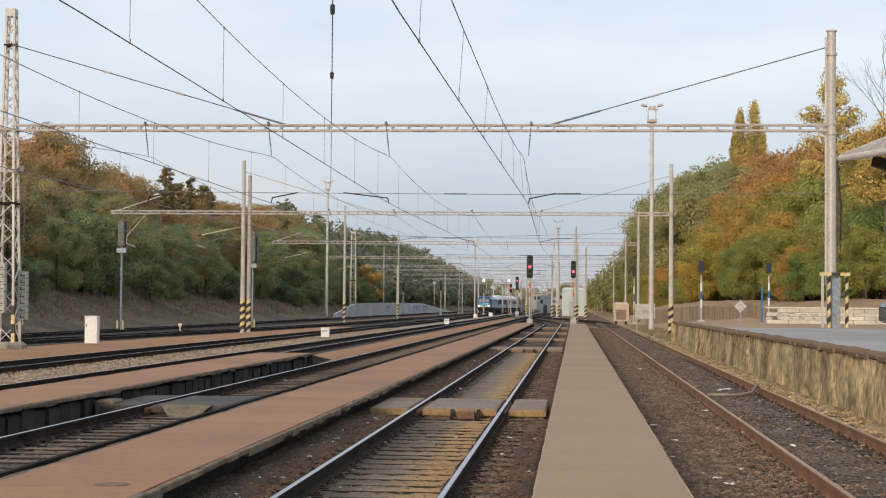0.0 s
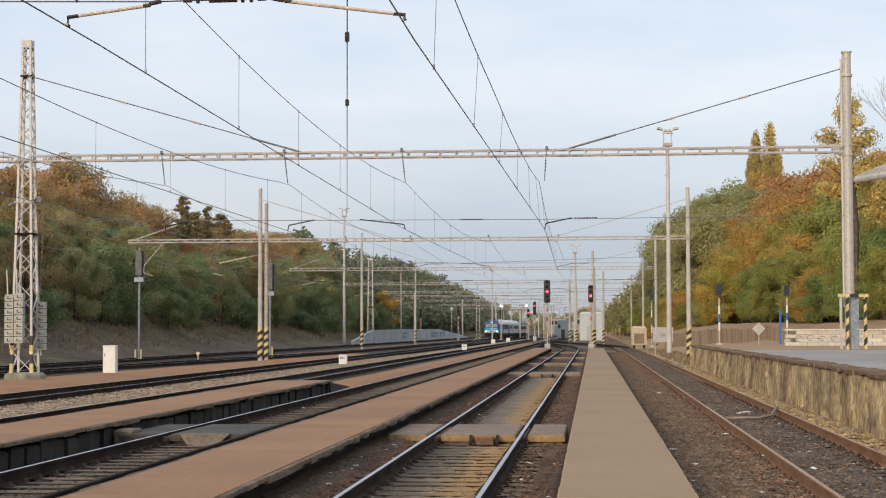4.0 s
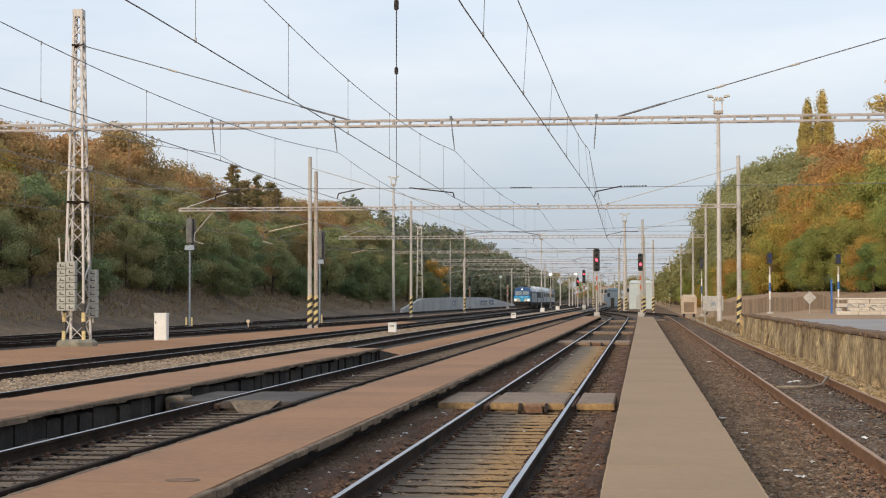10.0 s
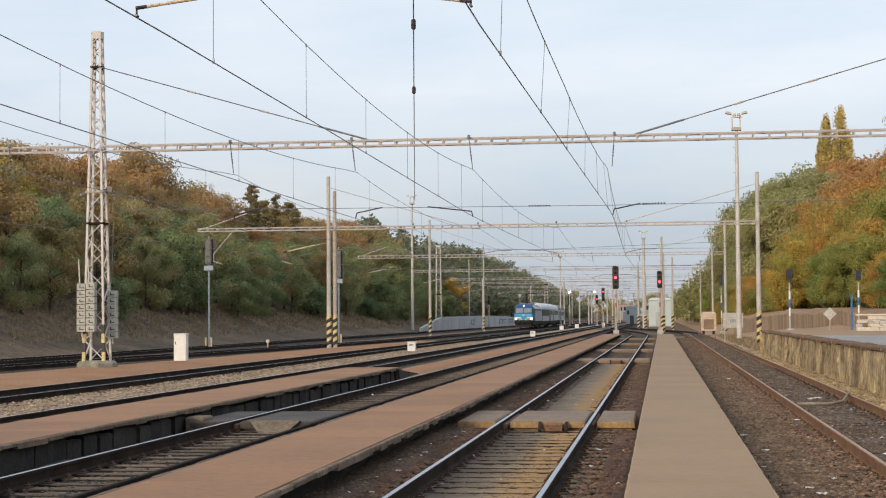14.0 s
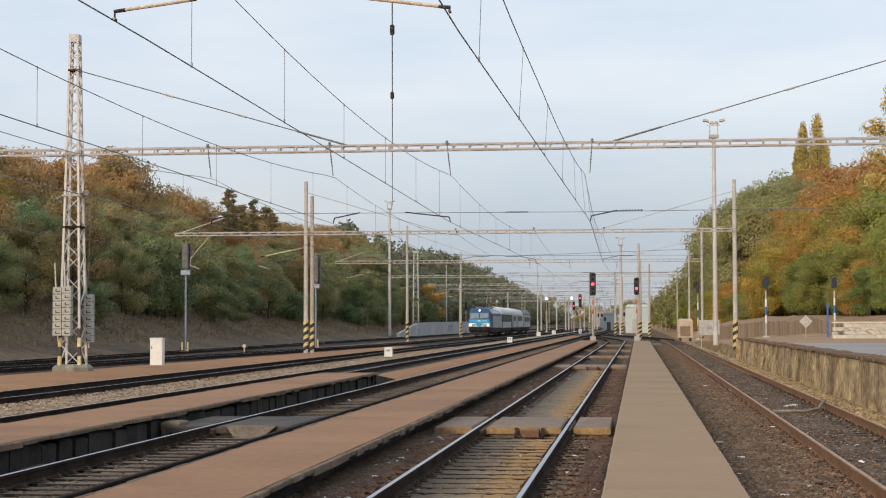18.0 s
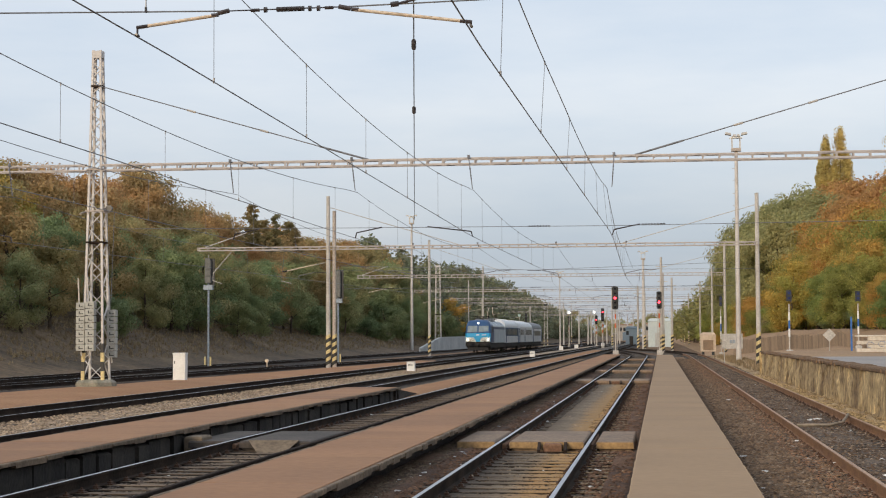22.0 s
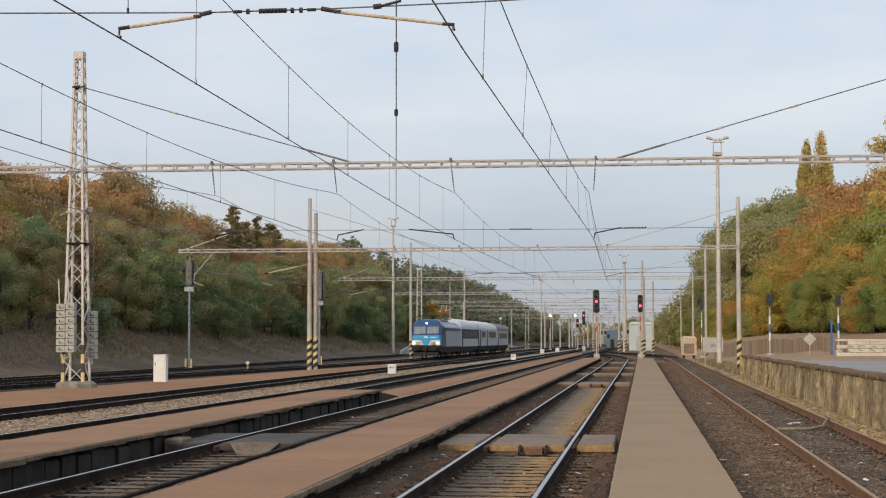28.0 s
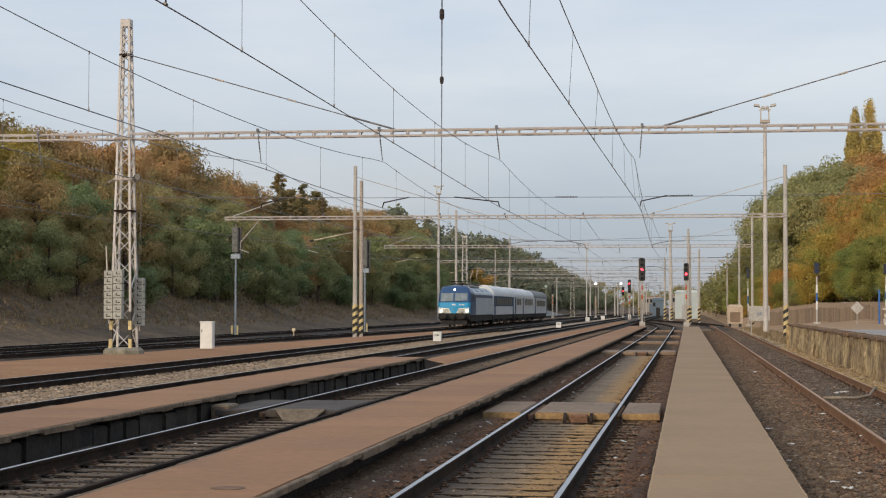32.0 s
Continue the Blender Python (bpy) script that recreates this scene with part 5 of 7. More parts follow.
for px, py, pt in ((-3.1, 236, 8.8), (-2.3, 250, 8.2), (0.12, 190, 10.6), (0.32, 205, 9.4), (1.5, 222, 9.4)):
    lone_pole(px, py, -0.2, pt)
for px, py, pt in ((-27.9, 265, 7.8), (-31.5, 410, 9.2), (-22.5, 395, 9.6), (-17.5, 430, 8.4), (-14.5, 460, 8.8), (-11.5, 480, 8.4), (-13.2, 520, 8.6), (-10.4, 540, 8.2), (-8.0, 500, 8.5), (-5.5, 520, 8.0), (-20.1, 420, 8.1), (-17.0, 400, 6.8), (-10.8, 380, 5.7)):
    lone_pole(px, py, -0.2, pt, stripes=False, r=0.2)


def shunt_signal(x, y, z0, top, label="low blue lamp signal on a banded post"):
    ob = thing("shunting_signal", label, "signal", (x, y, z0), group="shunting signals")
    h = top - z0
    part("base", Form().box(-0.18, 0.18, -0.18, 0.18, -0.15, 0.22, cut=0.04), M_CONCRETE, ob)
    for k, m in enumerate((M_STEEL_GREY, M_STEEL_GREY, M_WHITE, M_BLUE, M_WHITE, M_STEEL_GREY)):
        part("mast_band", Form().rod((0, 0, h * 0.13 * k), (0, 0, h * 0.13 * (k + 1)), 0.045 if m is M_STEEL_GREY else 0.058, 8), m, ob)
    part("head", Form().box(-0.15, 0.15, -0.08, 0.14, h * 0.82, h, cut=0.05), M_CHARCOAL, ob)
    for z in (0.87, 0.95):
        part("lens", Form().rod((0, -0.08, h * z), (0, -0.11, h * z), 0.08, 10), M_BLUELENS, ob)


shunt_signal(7.45, 100.0, 0.75, 4.45)
shunt_signal(5.9, 168.0, 0.0, 5.75)
shunt_signal(11.95, 105.0, 0.95, 4.5)


def cabinet(x, y, z0, w, h, d, label, marks=False):
    ob = thing("trackside_cabinet", label, "cabinet", (x, y, z0), group="cabinets")
    part("body", Form().box(-w / 2, w / 2, 0, d, 0, h - 0.04, cut=0.01), M_WHITE, ob)
    part("lid", Form().box(-w / 2 - 0.02, w / 2 + 0.02, -0.02, d + 0.02, h - 0.04, h, cut=0.015), M_WHITE, ob)
    if h > 0.8:
        dr = part("door", Form().box(-w / 2 + 0.03, w / 2 - 0.06, -0.018, -0.002, h * 0.42, h - 0.07, cut=0.008), M_WHITE, ob)
        part("handle", Form().box(-w / 2 + 0.07, -w / 2 + 0.10, -0.04, -0.018, h * 0.6, h * 0.7), M_CHARCOAL, dr)
        part("lower_panel", Form().box(-w / 2 + 0.02, w / 2 - 0.02, -0.014, -0.002, 0.03, h * 0.40, cut=0.008), M_WHITE, ob)
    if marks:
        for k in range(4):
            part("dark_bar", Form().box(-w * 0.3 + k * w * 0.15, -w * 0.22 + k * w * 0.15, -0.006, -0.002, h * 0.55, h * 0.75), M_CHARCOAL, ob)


cabinet(-21.0, 72.0, -0.05, 0.55, 1.2, 0.38, "white trackside cabinet with a door on the soil strip")
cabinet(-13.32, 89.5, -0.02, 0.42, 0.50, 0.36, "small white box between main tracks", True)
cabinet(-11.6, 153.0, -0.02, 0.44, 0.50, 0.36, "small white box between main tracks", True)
cabinet(-13.3, 268.0, -0.05, 0.6, 0.6, 0.5, "small white box far down the yard")
cabinet(-13.6, 232.0, -0.05, 0.55, 0.55, 0.5, "small white box far down the yard")
cabinet(-11.2, 330.0, -0.05, 0.6, 0.6, 0.5, "small white box far down the yard")


def dwarf_signal(x, y):
    ob = thing("dwarf_signal", "tiny tan ground marker beside a rail", "marker", (x, y, -0.2))
    part("post", Form().rod((0, 0, 0), (0, 0, 0.35), 0.05, 8), M_ARM, ob)
    part("head", Form().rod((0, -0.1, 0.42), (0, 0.1, 0.42), 0.12, 10), M_ARM, ob)
    part("rod_box", Form().box(0.1, 1.2, -0.2, 0.2, 0.0, 0.10, cut=0.03), M_RAILSIDE, ob)


dwarf_signal(-27.0, 114.0)


def diamond_sign():
    ob = thing("diamond_sign", "weathered white diamond board on a post", "sign", (10.7, 110.0, 0.9))
    part("post", Form().rod((0, 0.04, -0.3), (0, 0.04, 1.3), 0.03, 8), M_STEEL_GREY, ob)
    w = 0.42
    part("board", Form().loft([[(0, 0, 0.92 - w), (w, 0, 0.92), (0, 0, 0.92 + w), (-w, 0, 0.92)], [(0, -0.02, 0.92 - w), (w, -0.02, 0.92), (0, -0.02, 0.92 + w), (-w, -0.02, 0.92)]]), M_OLDWHITE, ob)


diamond_sign()


def notice_board():
    ob = thing("notice_board", "white board with blue marks on a low frame", "sign", (5.25, 126.0, 0.0))
    part("board", Form().box(-0.75, 0.75, -0.03, 0.0, 0.85, 1.95, cut=0.02), M_OLDWHITE, ob)
    for k in range(4):
        part("mark", Form().box(-0.2 + 0.11 * k, -0.12 + 0.11 * k, -0.036, -0.031, 1.25, 1.5), M_BLUEGREY, ob)
    for s in (-0.6, 0.6):
        part("leg", Form().bar((s, 0.03, -0.2), (s, 0.03, 1.9), 0.07), M_STEEL_GREY, ob)


notice_board()


M_CREAMBIN = mat("cream_container_paint", (0.58, 0.47, 0.36), (0.48, 0.38, 0.29), 0.7, scale=1.5, fine=8, bump=0.2)


def tan_bin():
    ob = thing("container", "tan painted steel container by the siding", "container", (4.7, 170.0, -0.1))
    part("body", Form().box(-0.75, 0.75, 0, 1.6, 0.35, 2.25, cut=0.2), M_CREAMBIN, ob)
    part("door", Form().box(-0.5, 0.5, -0.03, -0.002, 0.5, 1.5, cut=0.02), M_PANEL, ob)
    for s in (-0.5, 0.5):
        part("skid", Form().box(s - 0.12, s + 0.12, 0.1, 1.5, 0, 0.35), M_CHARCOAL, ob)


tan_bin()


# ---- train ----
M_LOCO_BLUE = mat("deep_blue_paint", (0.024, 0.08, 0.21), (0.022, 0.072, 0.19), 0.35, scale=0.8, fine=6, bump=0.02, grain=0.06)
M_LOCO_SKY = mat("bright_blue_paint", (0.02, 0.33, 0.62), (0.02, 0.30, 0.57), 0.35, scale=0.8, fine=6, bump=0.02, grain=0.06)
M_LOCO_GREY = mat("silver_grey_paint", (0.49, 0.56, 0.63), (0.43, 0.50, 0.57), 0.4, scale=0.6, fine=5, bump=0.02, grain=0.08)
M_LOCO_SLATE = mat("slate_roof_paint", (0.20, 0.25, 0.31), (0.26, 0.31, 0.37), 0.55, scale=0.8, fine=6, bump=0.05, grain=0.1)
M_COACH = mat("pale_grey_coach_paint", (0.66, 0.69, 0.73), (0.59, 0.62, 0.66), 0.45, scale=0.5, fine=4, bump=0.02, grain=0.08)
M_COACH_BLUE = mat("slate_blue_coach_paint", (0.075, 0.12, 0.20), (0.065, 0.105, 0.18), 0.65, scale=0.5, fine=4, bump=0.02, grain=0.08)
M_ROOF = mat("pale_roof", (0.72, 0.75, 0.78), (0.62, 0.65, 0.68), 0.5, scale=0.7, fine=3, bump=0.05, grain=0.12)
M_ROOF_DARK = mat("sooty_roof", (0.16, 0.17, 0.18), (0.22, 0.23, 0.24), 0.6, scale=0.7, fine=3, bump=0.05, grain=0.15)
M_UNDER = mat("underframe", (0.014, 0.013, 0.013), (0.028, 0.025, 0.023), 0.8, scale=2, fine=12, bump=0.2)
M_GLASS = mat("dark_window", (0.02, 0.026, 0.032), (0.03, 0.036, 0.042), 0.3, bump=0, grain=0.05)
for m in (M_GLASS, M_COACH_BLUE):
    m.node_tree.nodes["Principled BSDF"].inputs["Specular IOR Level"].default_value = 0.15
# the pale grey-blue paints the sky's reflection into the pane colour
M_SCREEN = mat("windscreen", (0.20, 0.25, 0.28), (0.27, 0.32, 0.35), 0.10, bump=0, grain=0.1)
M_CREAM = mat("cream_mask", (0.80, 0.82, 0.76), (0.74, 0.76, 0.71), 0.4, bump=0.02, grain=0.06)
M_HEADLAMP = mat("headlamp", (1, 1, 1), None, 0.2, bump=0, glow=(1.0, 0.97, 0.90, 4.0))


def outline(w, z0, zs, top, n=6):
    """Half body section: side to z = zs, then rounded to the roof at z = top; from the right foot over the roof to the left."""
    pts = [(w, z0), (w, zs)]
    for i in range(1, n):
        a = math.pi / 2 * i / n
        pts.append((w * math.cos(a) ** 0.75, zs + (top - zs) * math.sin(a)))
    return pts + [(0, top)] + [(-x, z) for x, z in reversed(pts)]


def bogie(ob, y, base, wheel=0.92):
    b = part("bogie", Form().box(-1.12, -0.92, y - base / 2 - 0.8, y + base / 2 + 0.8, 0.26, 0.90, cut=0.08).box(0.92, 1.12, y - base / 2 - 0.8, y + base / 2 + 0.8, 0.26, 0.90, cut=0.08).box(-0.9, 0.9, y - 0.3, y + 0.3, 0.45, 0.7), M_UNDER, ob)
    for dy in (-base / 2, base / 2):
        g = Form()
        for s in (-0.755, 0.755):
            g.rod((s - 0.06, y + dy, wheel / 2), (s + 0.06, y + dy, wheel / 2), wheel / 2, 18)
        g.rod((-0.8, y + dy, wheel / 2), (0.8, y + dy, wheel / 2), 0.09, 8)
        part("wheelset", g, M_UNDER, b)
        for s in (-1.05, 1.05):
            part("axle_box", Form().box(s - 0.14, s + 0.14, y + dy - 0.2, y + dy + 0.2, 0.3, 0.62, cut=0.05), M_UNDER, b)


def locomotive():
    ob = thing("electric_locomotive", "blue electric locomotive with lit headlights hauling coaches", "locomotive")
    W = 1.50
    # y runs from the front face backwards
    sec = lambda y, w, z0, zs, top: [(x, y, z) for x, z in outline(w, z0, zs, top)]
    body = Form().loft([sec(1.05, 1.46, 1.12, 2.9, 3.72), sec(1.35, W, 1.12, 2.95, 3.80), sec(4.2, W, 1.12, 2.95, 3.80), sec(4.2, W, 1.12, 2.98, 3.70), sec(17.6, W, 1.12, 2.98, 3.70), sec(17.65, W, 1.12, 2.95, 3.80), sec(18.6, 1.46, 1.12, 2.8, 3.7), sec(18.9, 1.40, 1.12, 2.3, 3.3)])
    part("body", body, M_LOCO_GREY, ob)
    part("cab_shell", Form().loft([sec(0.98, 1.475, 1.13, 2.92, 3.75), sec(1.35, W + 0.012, 1.13, 2.95, 3.815), sec(3.2, W + 0.012, 1.13, 2.95, 3.815)], caps=False), M_LOCO_BLUE, ob, "dark blue cab shell")
    # raked front: from the nose up to the brow
    def face(z, y, w, r=0.28):
        return [(-w, y + r, z), (-w + r * 0.7, y + 0.04, z), (0, y, z), (w - r * 0.7, y + 0.04, z), (w, y + r, z), (w, 1.2, z), (-w, 1.2, z)]
    part("nose", Form().loft([face(1.26, 0.06, 1.44), face(1.95, 0.06, 1.46), face(2.25, 0.16, 1.47)]), M_LOCO_SKY, ob, "bright blue nose")
    part("brow", Form().loft([face(2.25, 0.165, 1.465), face(3.15, 0.52, 1.40), face(3.55, 0.72, 1.28, 0.32), face(3.74, 0.98, 1.05, 0.2)]), M_LOCO_BLUE, ob, "dark blue cab front")
    for s in (-1, 1):
        a, b = (0.08, 1.22) if s > 0 else (-1.22, -0.08)
        y0, y1 = 0.195, 0.47
        g = Form().loft([[(a, y0 + 0.018, 2.36), (b, y0 + (0.06 if s > 0 else 0.018), 2.36), (b, y0 + 0.2, 2.36), (a, y0 + 0.2, 2.36)], [(a, y1 - 0.005, 3.10), (b, y1 + 0.02, 3.10), (b, y1 + 0.2, 3.10), (a, y1 + 0.2, 3.10)]])
        part("windscreen_pane", g, M_SCREEN, ob)
    part("windscreen_post", Form().bar((0, 0.17, 2.3), (0, 0.47, 3.15), 0.09, 0.05), M_LOCO_BLUE, ob)
    for s in (-1, 1):
        part("wiper", Form().bar((s * 0.75, 0.14, 2.32), (s * 0.25, 0.15, 2.42), 0.03), M_CHARCOAL, ob)
        h = part("light_mask", Form().loft([[(s * 0.22, 0.035, 1.28), (s * 1.40, 0.10, 1.28), (s * 1.40, 0.12, 1.80), (s * 0.46, 0.035, 1.72)], [(s * 0.22, 0.10, 1.28), (s * 1.40, 0.26, 1.28), (s * 1.40, 0.26, 1.80), (s * 0.46, 0.10, 1.72)]]), M_CREAM, ob, "cream headlight mask")
        part("headlight", Form().rod((s * 1.18, 0.085, 1.50), (s * 1.18, 0.05, 1.50), 0.085, 14), M_HEADLAMP, h, "lit headlight")
        bf = part("buffer", Form().rod((s * 0.875, 0.2, 1.06), (s * 0.875, -0.42, 1.06), 0.10, 10).rod((s * 0.875, -0.42, 1.06), (s * 0.875, -0.50, 1.06), 0.26, 14), M_UNDER, ob)
        for z in (1.36, 1.47, 1.58):
            part("grille_line", Form().box(min(s * 0.4, s * 0.96), max(s * 0.4, s * 0.96), 0.005, 0.10, z, z + 0.03), M_UNDER, h)
        part("mirror_door", Form().box(s * 1.515 - 0.01, s * 1.515 + 0.01, 3.3, 4.1, 1.1, 3.0), M_LOCO_BLUE, ob)
        part("cab_window", Form().box(s * 1.52 - 0.012, s * 1.52 + 0.012, 1.75, 2.75, 2.3, 3.0), M_GLASS, ob)
        for k in range(6):
            part("side_panel", Form().box(s * 1.505 - 0.012, s * 1.505 + 0.012, 4.6 + 2.1 * k, 6.5 + 2.1 * k, 1.25, 2.68, cut=0.0), M_LOCO_GREY, ob)
        part("roof_band", Form().box(s * 1.505 - 0.016, s * 1.505 + 0.016, 3.25, 17.6, 2.72, 3.0), M_LOCO_BLUE, ob, "dark blue band below the roof")
        for y in (5.0, 9.4, 13.6):
            part("roof_grille", Form().loft([[(s * 1.36, y, 3.30), (s * 0.92, y, 3.60), (s * 0.94, y, 3.64), (s * 1.38, y, 3.34)], [(s * 1.36, y + 2.6, 3.30), (s * 0.92, y + 2.6, 3.60), (s * 0.94, y + 2.6, 3.64), (s * 1.38, y + 2.6, 3.34)]]), M_LOCO_SLATE, ob)
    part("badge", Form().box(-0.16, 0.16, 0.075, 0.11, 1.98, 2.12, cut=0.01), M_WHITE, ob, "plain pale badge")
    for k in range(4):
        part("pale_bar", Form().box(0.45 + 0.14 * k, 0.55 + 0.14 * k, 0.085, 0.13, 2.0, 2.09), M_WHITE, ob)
    part("top_light", Form().rod((0, 0.70, 3.42), (0, 0.62, 3.42), 0.10, 14), M_HEADLAMP, ob, "lit top headlight")
    part("snow_plough", Form().loft([[(-1.2, 0.1, 0.25), (0, -0.15, 0.25), (1.2, 0.1, 0.25), (1.2, 0.3, 0.25), (-1.2, 0.3, 0.25)], [(-1.2, 0.2, 0.62), (0, 0.05, 0.62), (1.2, 0.2, 0.62), (1.2, 0.4, 0.62), (-1.2, 0.4, 0.62)]]), M_UNDER, ob)
    part("coupler", Form().box(-0.12, 0.12, -0.3, 0.2, 0.85, 1.1, cut=0.03).rod((0, -0.28, 0.95), (0, -0.3, 0.5), 0.05, 6), M_UNDER, ob)
    part("buffer_beam", Form().box(-1.42, 1.42, 0.14, 1.0, 0.72, 1.255, cut=0.04), M_UNDER, ob)
    part("underframe", Form().box(-1.40, 1.40, 0.9, 18.5, 0.55, 1.115).box(-1.2, 1.2, 6.9, 12.0, 0.22, 0.75, cut=0.08), M_UNDER, ob)
    bogie(ob, 4.6, 3.0, 1.25)
    bogie(ob, 14.3, 3.0, 1.25)
    part("roof_gear", Form().box(-0.9, 0.9, 5.2, 8.6, 3.68, 3.92, cut=0.1).box(-0.8, 0.8, 9.2, 12.6, 3.68, 3.88, cut=0.1).rod((-0.5, 3.0, 4.0), (-0.5, 16, 4.0), 0.04, 6).rod((0.55, 4.0, 4.05), (0.55, 14, 4.05), 0.03, 6), M_ROOF_DARK, ob)
    for y in (2.4, 3.6, 8.9, 12.9):
        g = Form()
        insulator(g, (0.3, y, 3.75), (0.3, y, 4.1), 0.1, 4)
        part("roof_insulator", g, M_INSULATOR, ob)
    for y, up in ((3.4, 0), (15.2, 1)):
        p = part("pantograph", Form().box(-0.7, 0.7, y - 0.9, y + 0.9, 3.92, 3.98), M_UNDER, ob)
        if up:
            g = Form()
            for s in (-0.45, 0.45):
                g.rod((s, y + 0.7, 3.98), (s * 0.7, y - 0.9, 4.75), 0.04, 6).rod((s * 0.7, y - 0.9, 4.75), (s * 0.5, y + 0.3, 5.52), 0.03, 6)
            part("arm", g, M_ARM, p)
            part("head", Form().line([(-0.95, y + 0.3, 5.38), (-0.7, y + 0.3, 5.56), (0.7, y + 0.3, 5.56), (0.95, y + 0.3, 5.38)], 0.035), M_UNDER, p)
        else:
            part("arm", Form().rod((-0.4, y + 0.8, 4.05), (-0.3, y - 0.8, 4.12), 0.04, 6).rod((0.4, y + 0.8, 4.05), (0.3, y - 0.8, 4.12), 0.04, 6).rod((-0.9, y - 0.5, 4.2), (0.9, y - 0.5, 4.2), 0.035, 6), M_UNDER, p)
    return ob


def coach(length, label, upper, lower, roof, windows, doors):
    ob = thing("passenger_coach", label, "coach", group="coaches of the train")
    W = 1.42
    sec = lambda y, k: [(x * k, y, z) for x, z in outline(W, 1.06, 3.05, 4.02, 7)]
    part("body", Form().loft([sec(0.35, 0.985), sec(0.45, 1.0), sec(length - 0.45, 1.0), sec(length - 0.35, 0.985)]), lower, ob)
    half = outline(W + 0.015, 1.06, 3.05, 4.04, 7)
    curved = half[1:-1]
    part("roof", Form().loft([[(x, y, z) for x, z in curved] for y in (0.33, length - 0.33)]), roof, ob)
    for s in (-1, 1):
        part("window_band", Form().box(s * (W + 0.012) - 0.012, s * (W + 0.012) + 0.012, 0.5, length - 0.5, 1.95, 3.0), upper, ob)
        for y0, y1, z0, z1 in windows:
            part("window", Form().box(s * (W + 0.03) - 0.012, s * (W + 0.03) + 0.012, y0, y1, z0, z1), M_GLASS, ob)
        for y in doors:
            d = part("door", Form().box(s * (W + 0.03) - 0.015, s * (W + 0.03) + 0.015, y - 0.42, y + 0.42, 1.0, 3.0), M_COACH_BLUE, ob)
            part("door_window", Form().box(s * (W + 0.05) - 0.01, s * (W + 0.05) + 0.01, y - 0.25, y + 0.25, 2.1, 2.8), M_GLASS, d)
    part("gangway", Form().box(-0.75, 0.75, -0.05, 0.35, 1.1, 3.3, cut=0.1).box(-0.75, 0.75, length - 0.35, length + 0.05, 1.1, 3.3, cut=0.1), M_UNDER, ob)
    part("underframe", Form().box(-1.3, 1.3, 0.4, length - 0.4, 0.60, 1.06).box(-1.15, 1.15, length * 0.28, length * 0.47, 0.28, 0.75, cut=0.06).box(-1.15, 1.15, length * 0.52, length * 0.72, 0.34, 0.75, cut=0.06), M_UNDER, ob)
    for k in range(int(length / 3)):
        part("roof_vent", Form().box(-0.3, 0.3, 2.0 + 2.9 * k, 2.5 + 2.9 * k, 4.0, 4.14, cut=0.05), roof, ob)
    bogie(ob, 3.3, 2.5)
    bogie(ob, length - 3.3, 2.5)
    return ob


def panes(y0, y1, n, z0=2.1, z1=2.85):
    step = (y1 - y0) / n
    return [(y0 + step * (k + 0.12), y0 + step * (k + 0.88), z0, z1) for k in range(n)]


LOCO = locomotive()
COACHES = [
    (19.3, 20.6, coach(20.6, "coach with dark window band and pale roof", M_COACH_BLUE, M_COACH, M_ROOF, panes(2.6, 18.0, 8), (1.2, 19.4))),
    (40.1, 25.4, coach(25.4, "pale grey coach with a dark door and white roof", M_COACH, M_COACH, M_ROOF, panes(2.4, 8.0, 3) + panes(12.2, 23.0, 6), (1.2, 10.4))),
    (65.7, 20.2, coach(20.2, "pale grey end coach with a long dark window", M_COACH, M_COACH, M_ROOF_DARK, [(3.2, 16.6, 2.0, 2.75)], (1.2, 19.0))),
]


# ---- trees ----
M_LEAF_WEST = foliage("brown_leaves", [(0.35, 0.30, 0.14), (0.41, 0.31, 0.145), (0.45, 0.31, 0.15), (0.51, 0.31, 0.14), (0.46, 0.275, 0.14)])
# olive, far and shrub tones are lifted and blued, with haze in the colour
M_LEAF_MID = foliage("olive_leaves", [(0.245, 0.32, 0.16), (0.30, 0.345, 0.165), (0.37, 0.345, 0.165), (0.43, 0.335, 0.165)])
M_LEAF_FAR = foliage("hazy_far_leaves", [(0.20, 0.23, 0.145), (0.25, 0.24, 0.145), (0.31, 0.235, 0.145), (0.19, 0.225, 0.14)])
M_LEAF_FAREAST = foliage("far_east_leaves", [(0.21, 0.245, 0.10), (0.27, 0.275, 0.11), (0.33, 0.29, 0.115)])
M_LEAF_LOW = foliage("shrub_leaves", [(0.19, 0.25, 0.13), (0.24, 0.285, 0.135), (0.29, 0.30, 0.14), (0.35, 0.305, 0.15)])
M_LEAF_EAST = foliage("east_leaves", [(0.27, 0.28, 0.085), (0.35, 0.32, 0.095), (0.46, 0.35, 0.10), (0.53, 0.34, 0.10), (0.53, 0.29, 0.095)])
M_LEAF_GREEN = foliage("green_leaves", [(0.31, 0.32, 0.155), (0.36, 0.355, 0.165), (0.41, 0.365, 0.165)])
M_LEAF_FRESH = foliage("fresh_green_leaves", [(0.22, 0.29, 0.10), (0.28, 0.33, 0.105), (0.36, 0.36, 0.105), (0.44, 0.36, 0.105)])
M_LEAF_RUST = foliage("rust_leaves", [(0.44, 0.275, 0.12), (0.54, 0.32, 0.12), (0.45, 0.25, 0.115), (0.50, 0.36, 0.13)])
M_LEAF_AMBER = foliage("amber_leaves", [(0.36, 0.36, 0.10), (0.50, 0.38, 0.10), (0.62, 0.37, 0.09), (0.60, 0.30, 0.08)])
M_LEAF_NEEDLE = foliage("needle_sprays", [(0.23, 0.21, 0.11), (0.28, 0.235, 0.12), (0.33, 0.25, 0.125)])
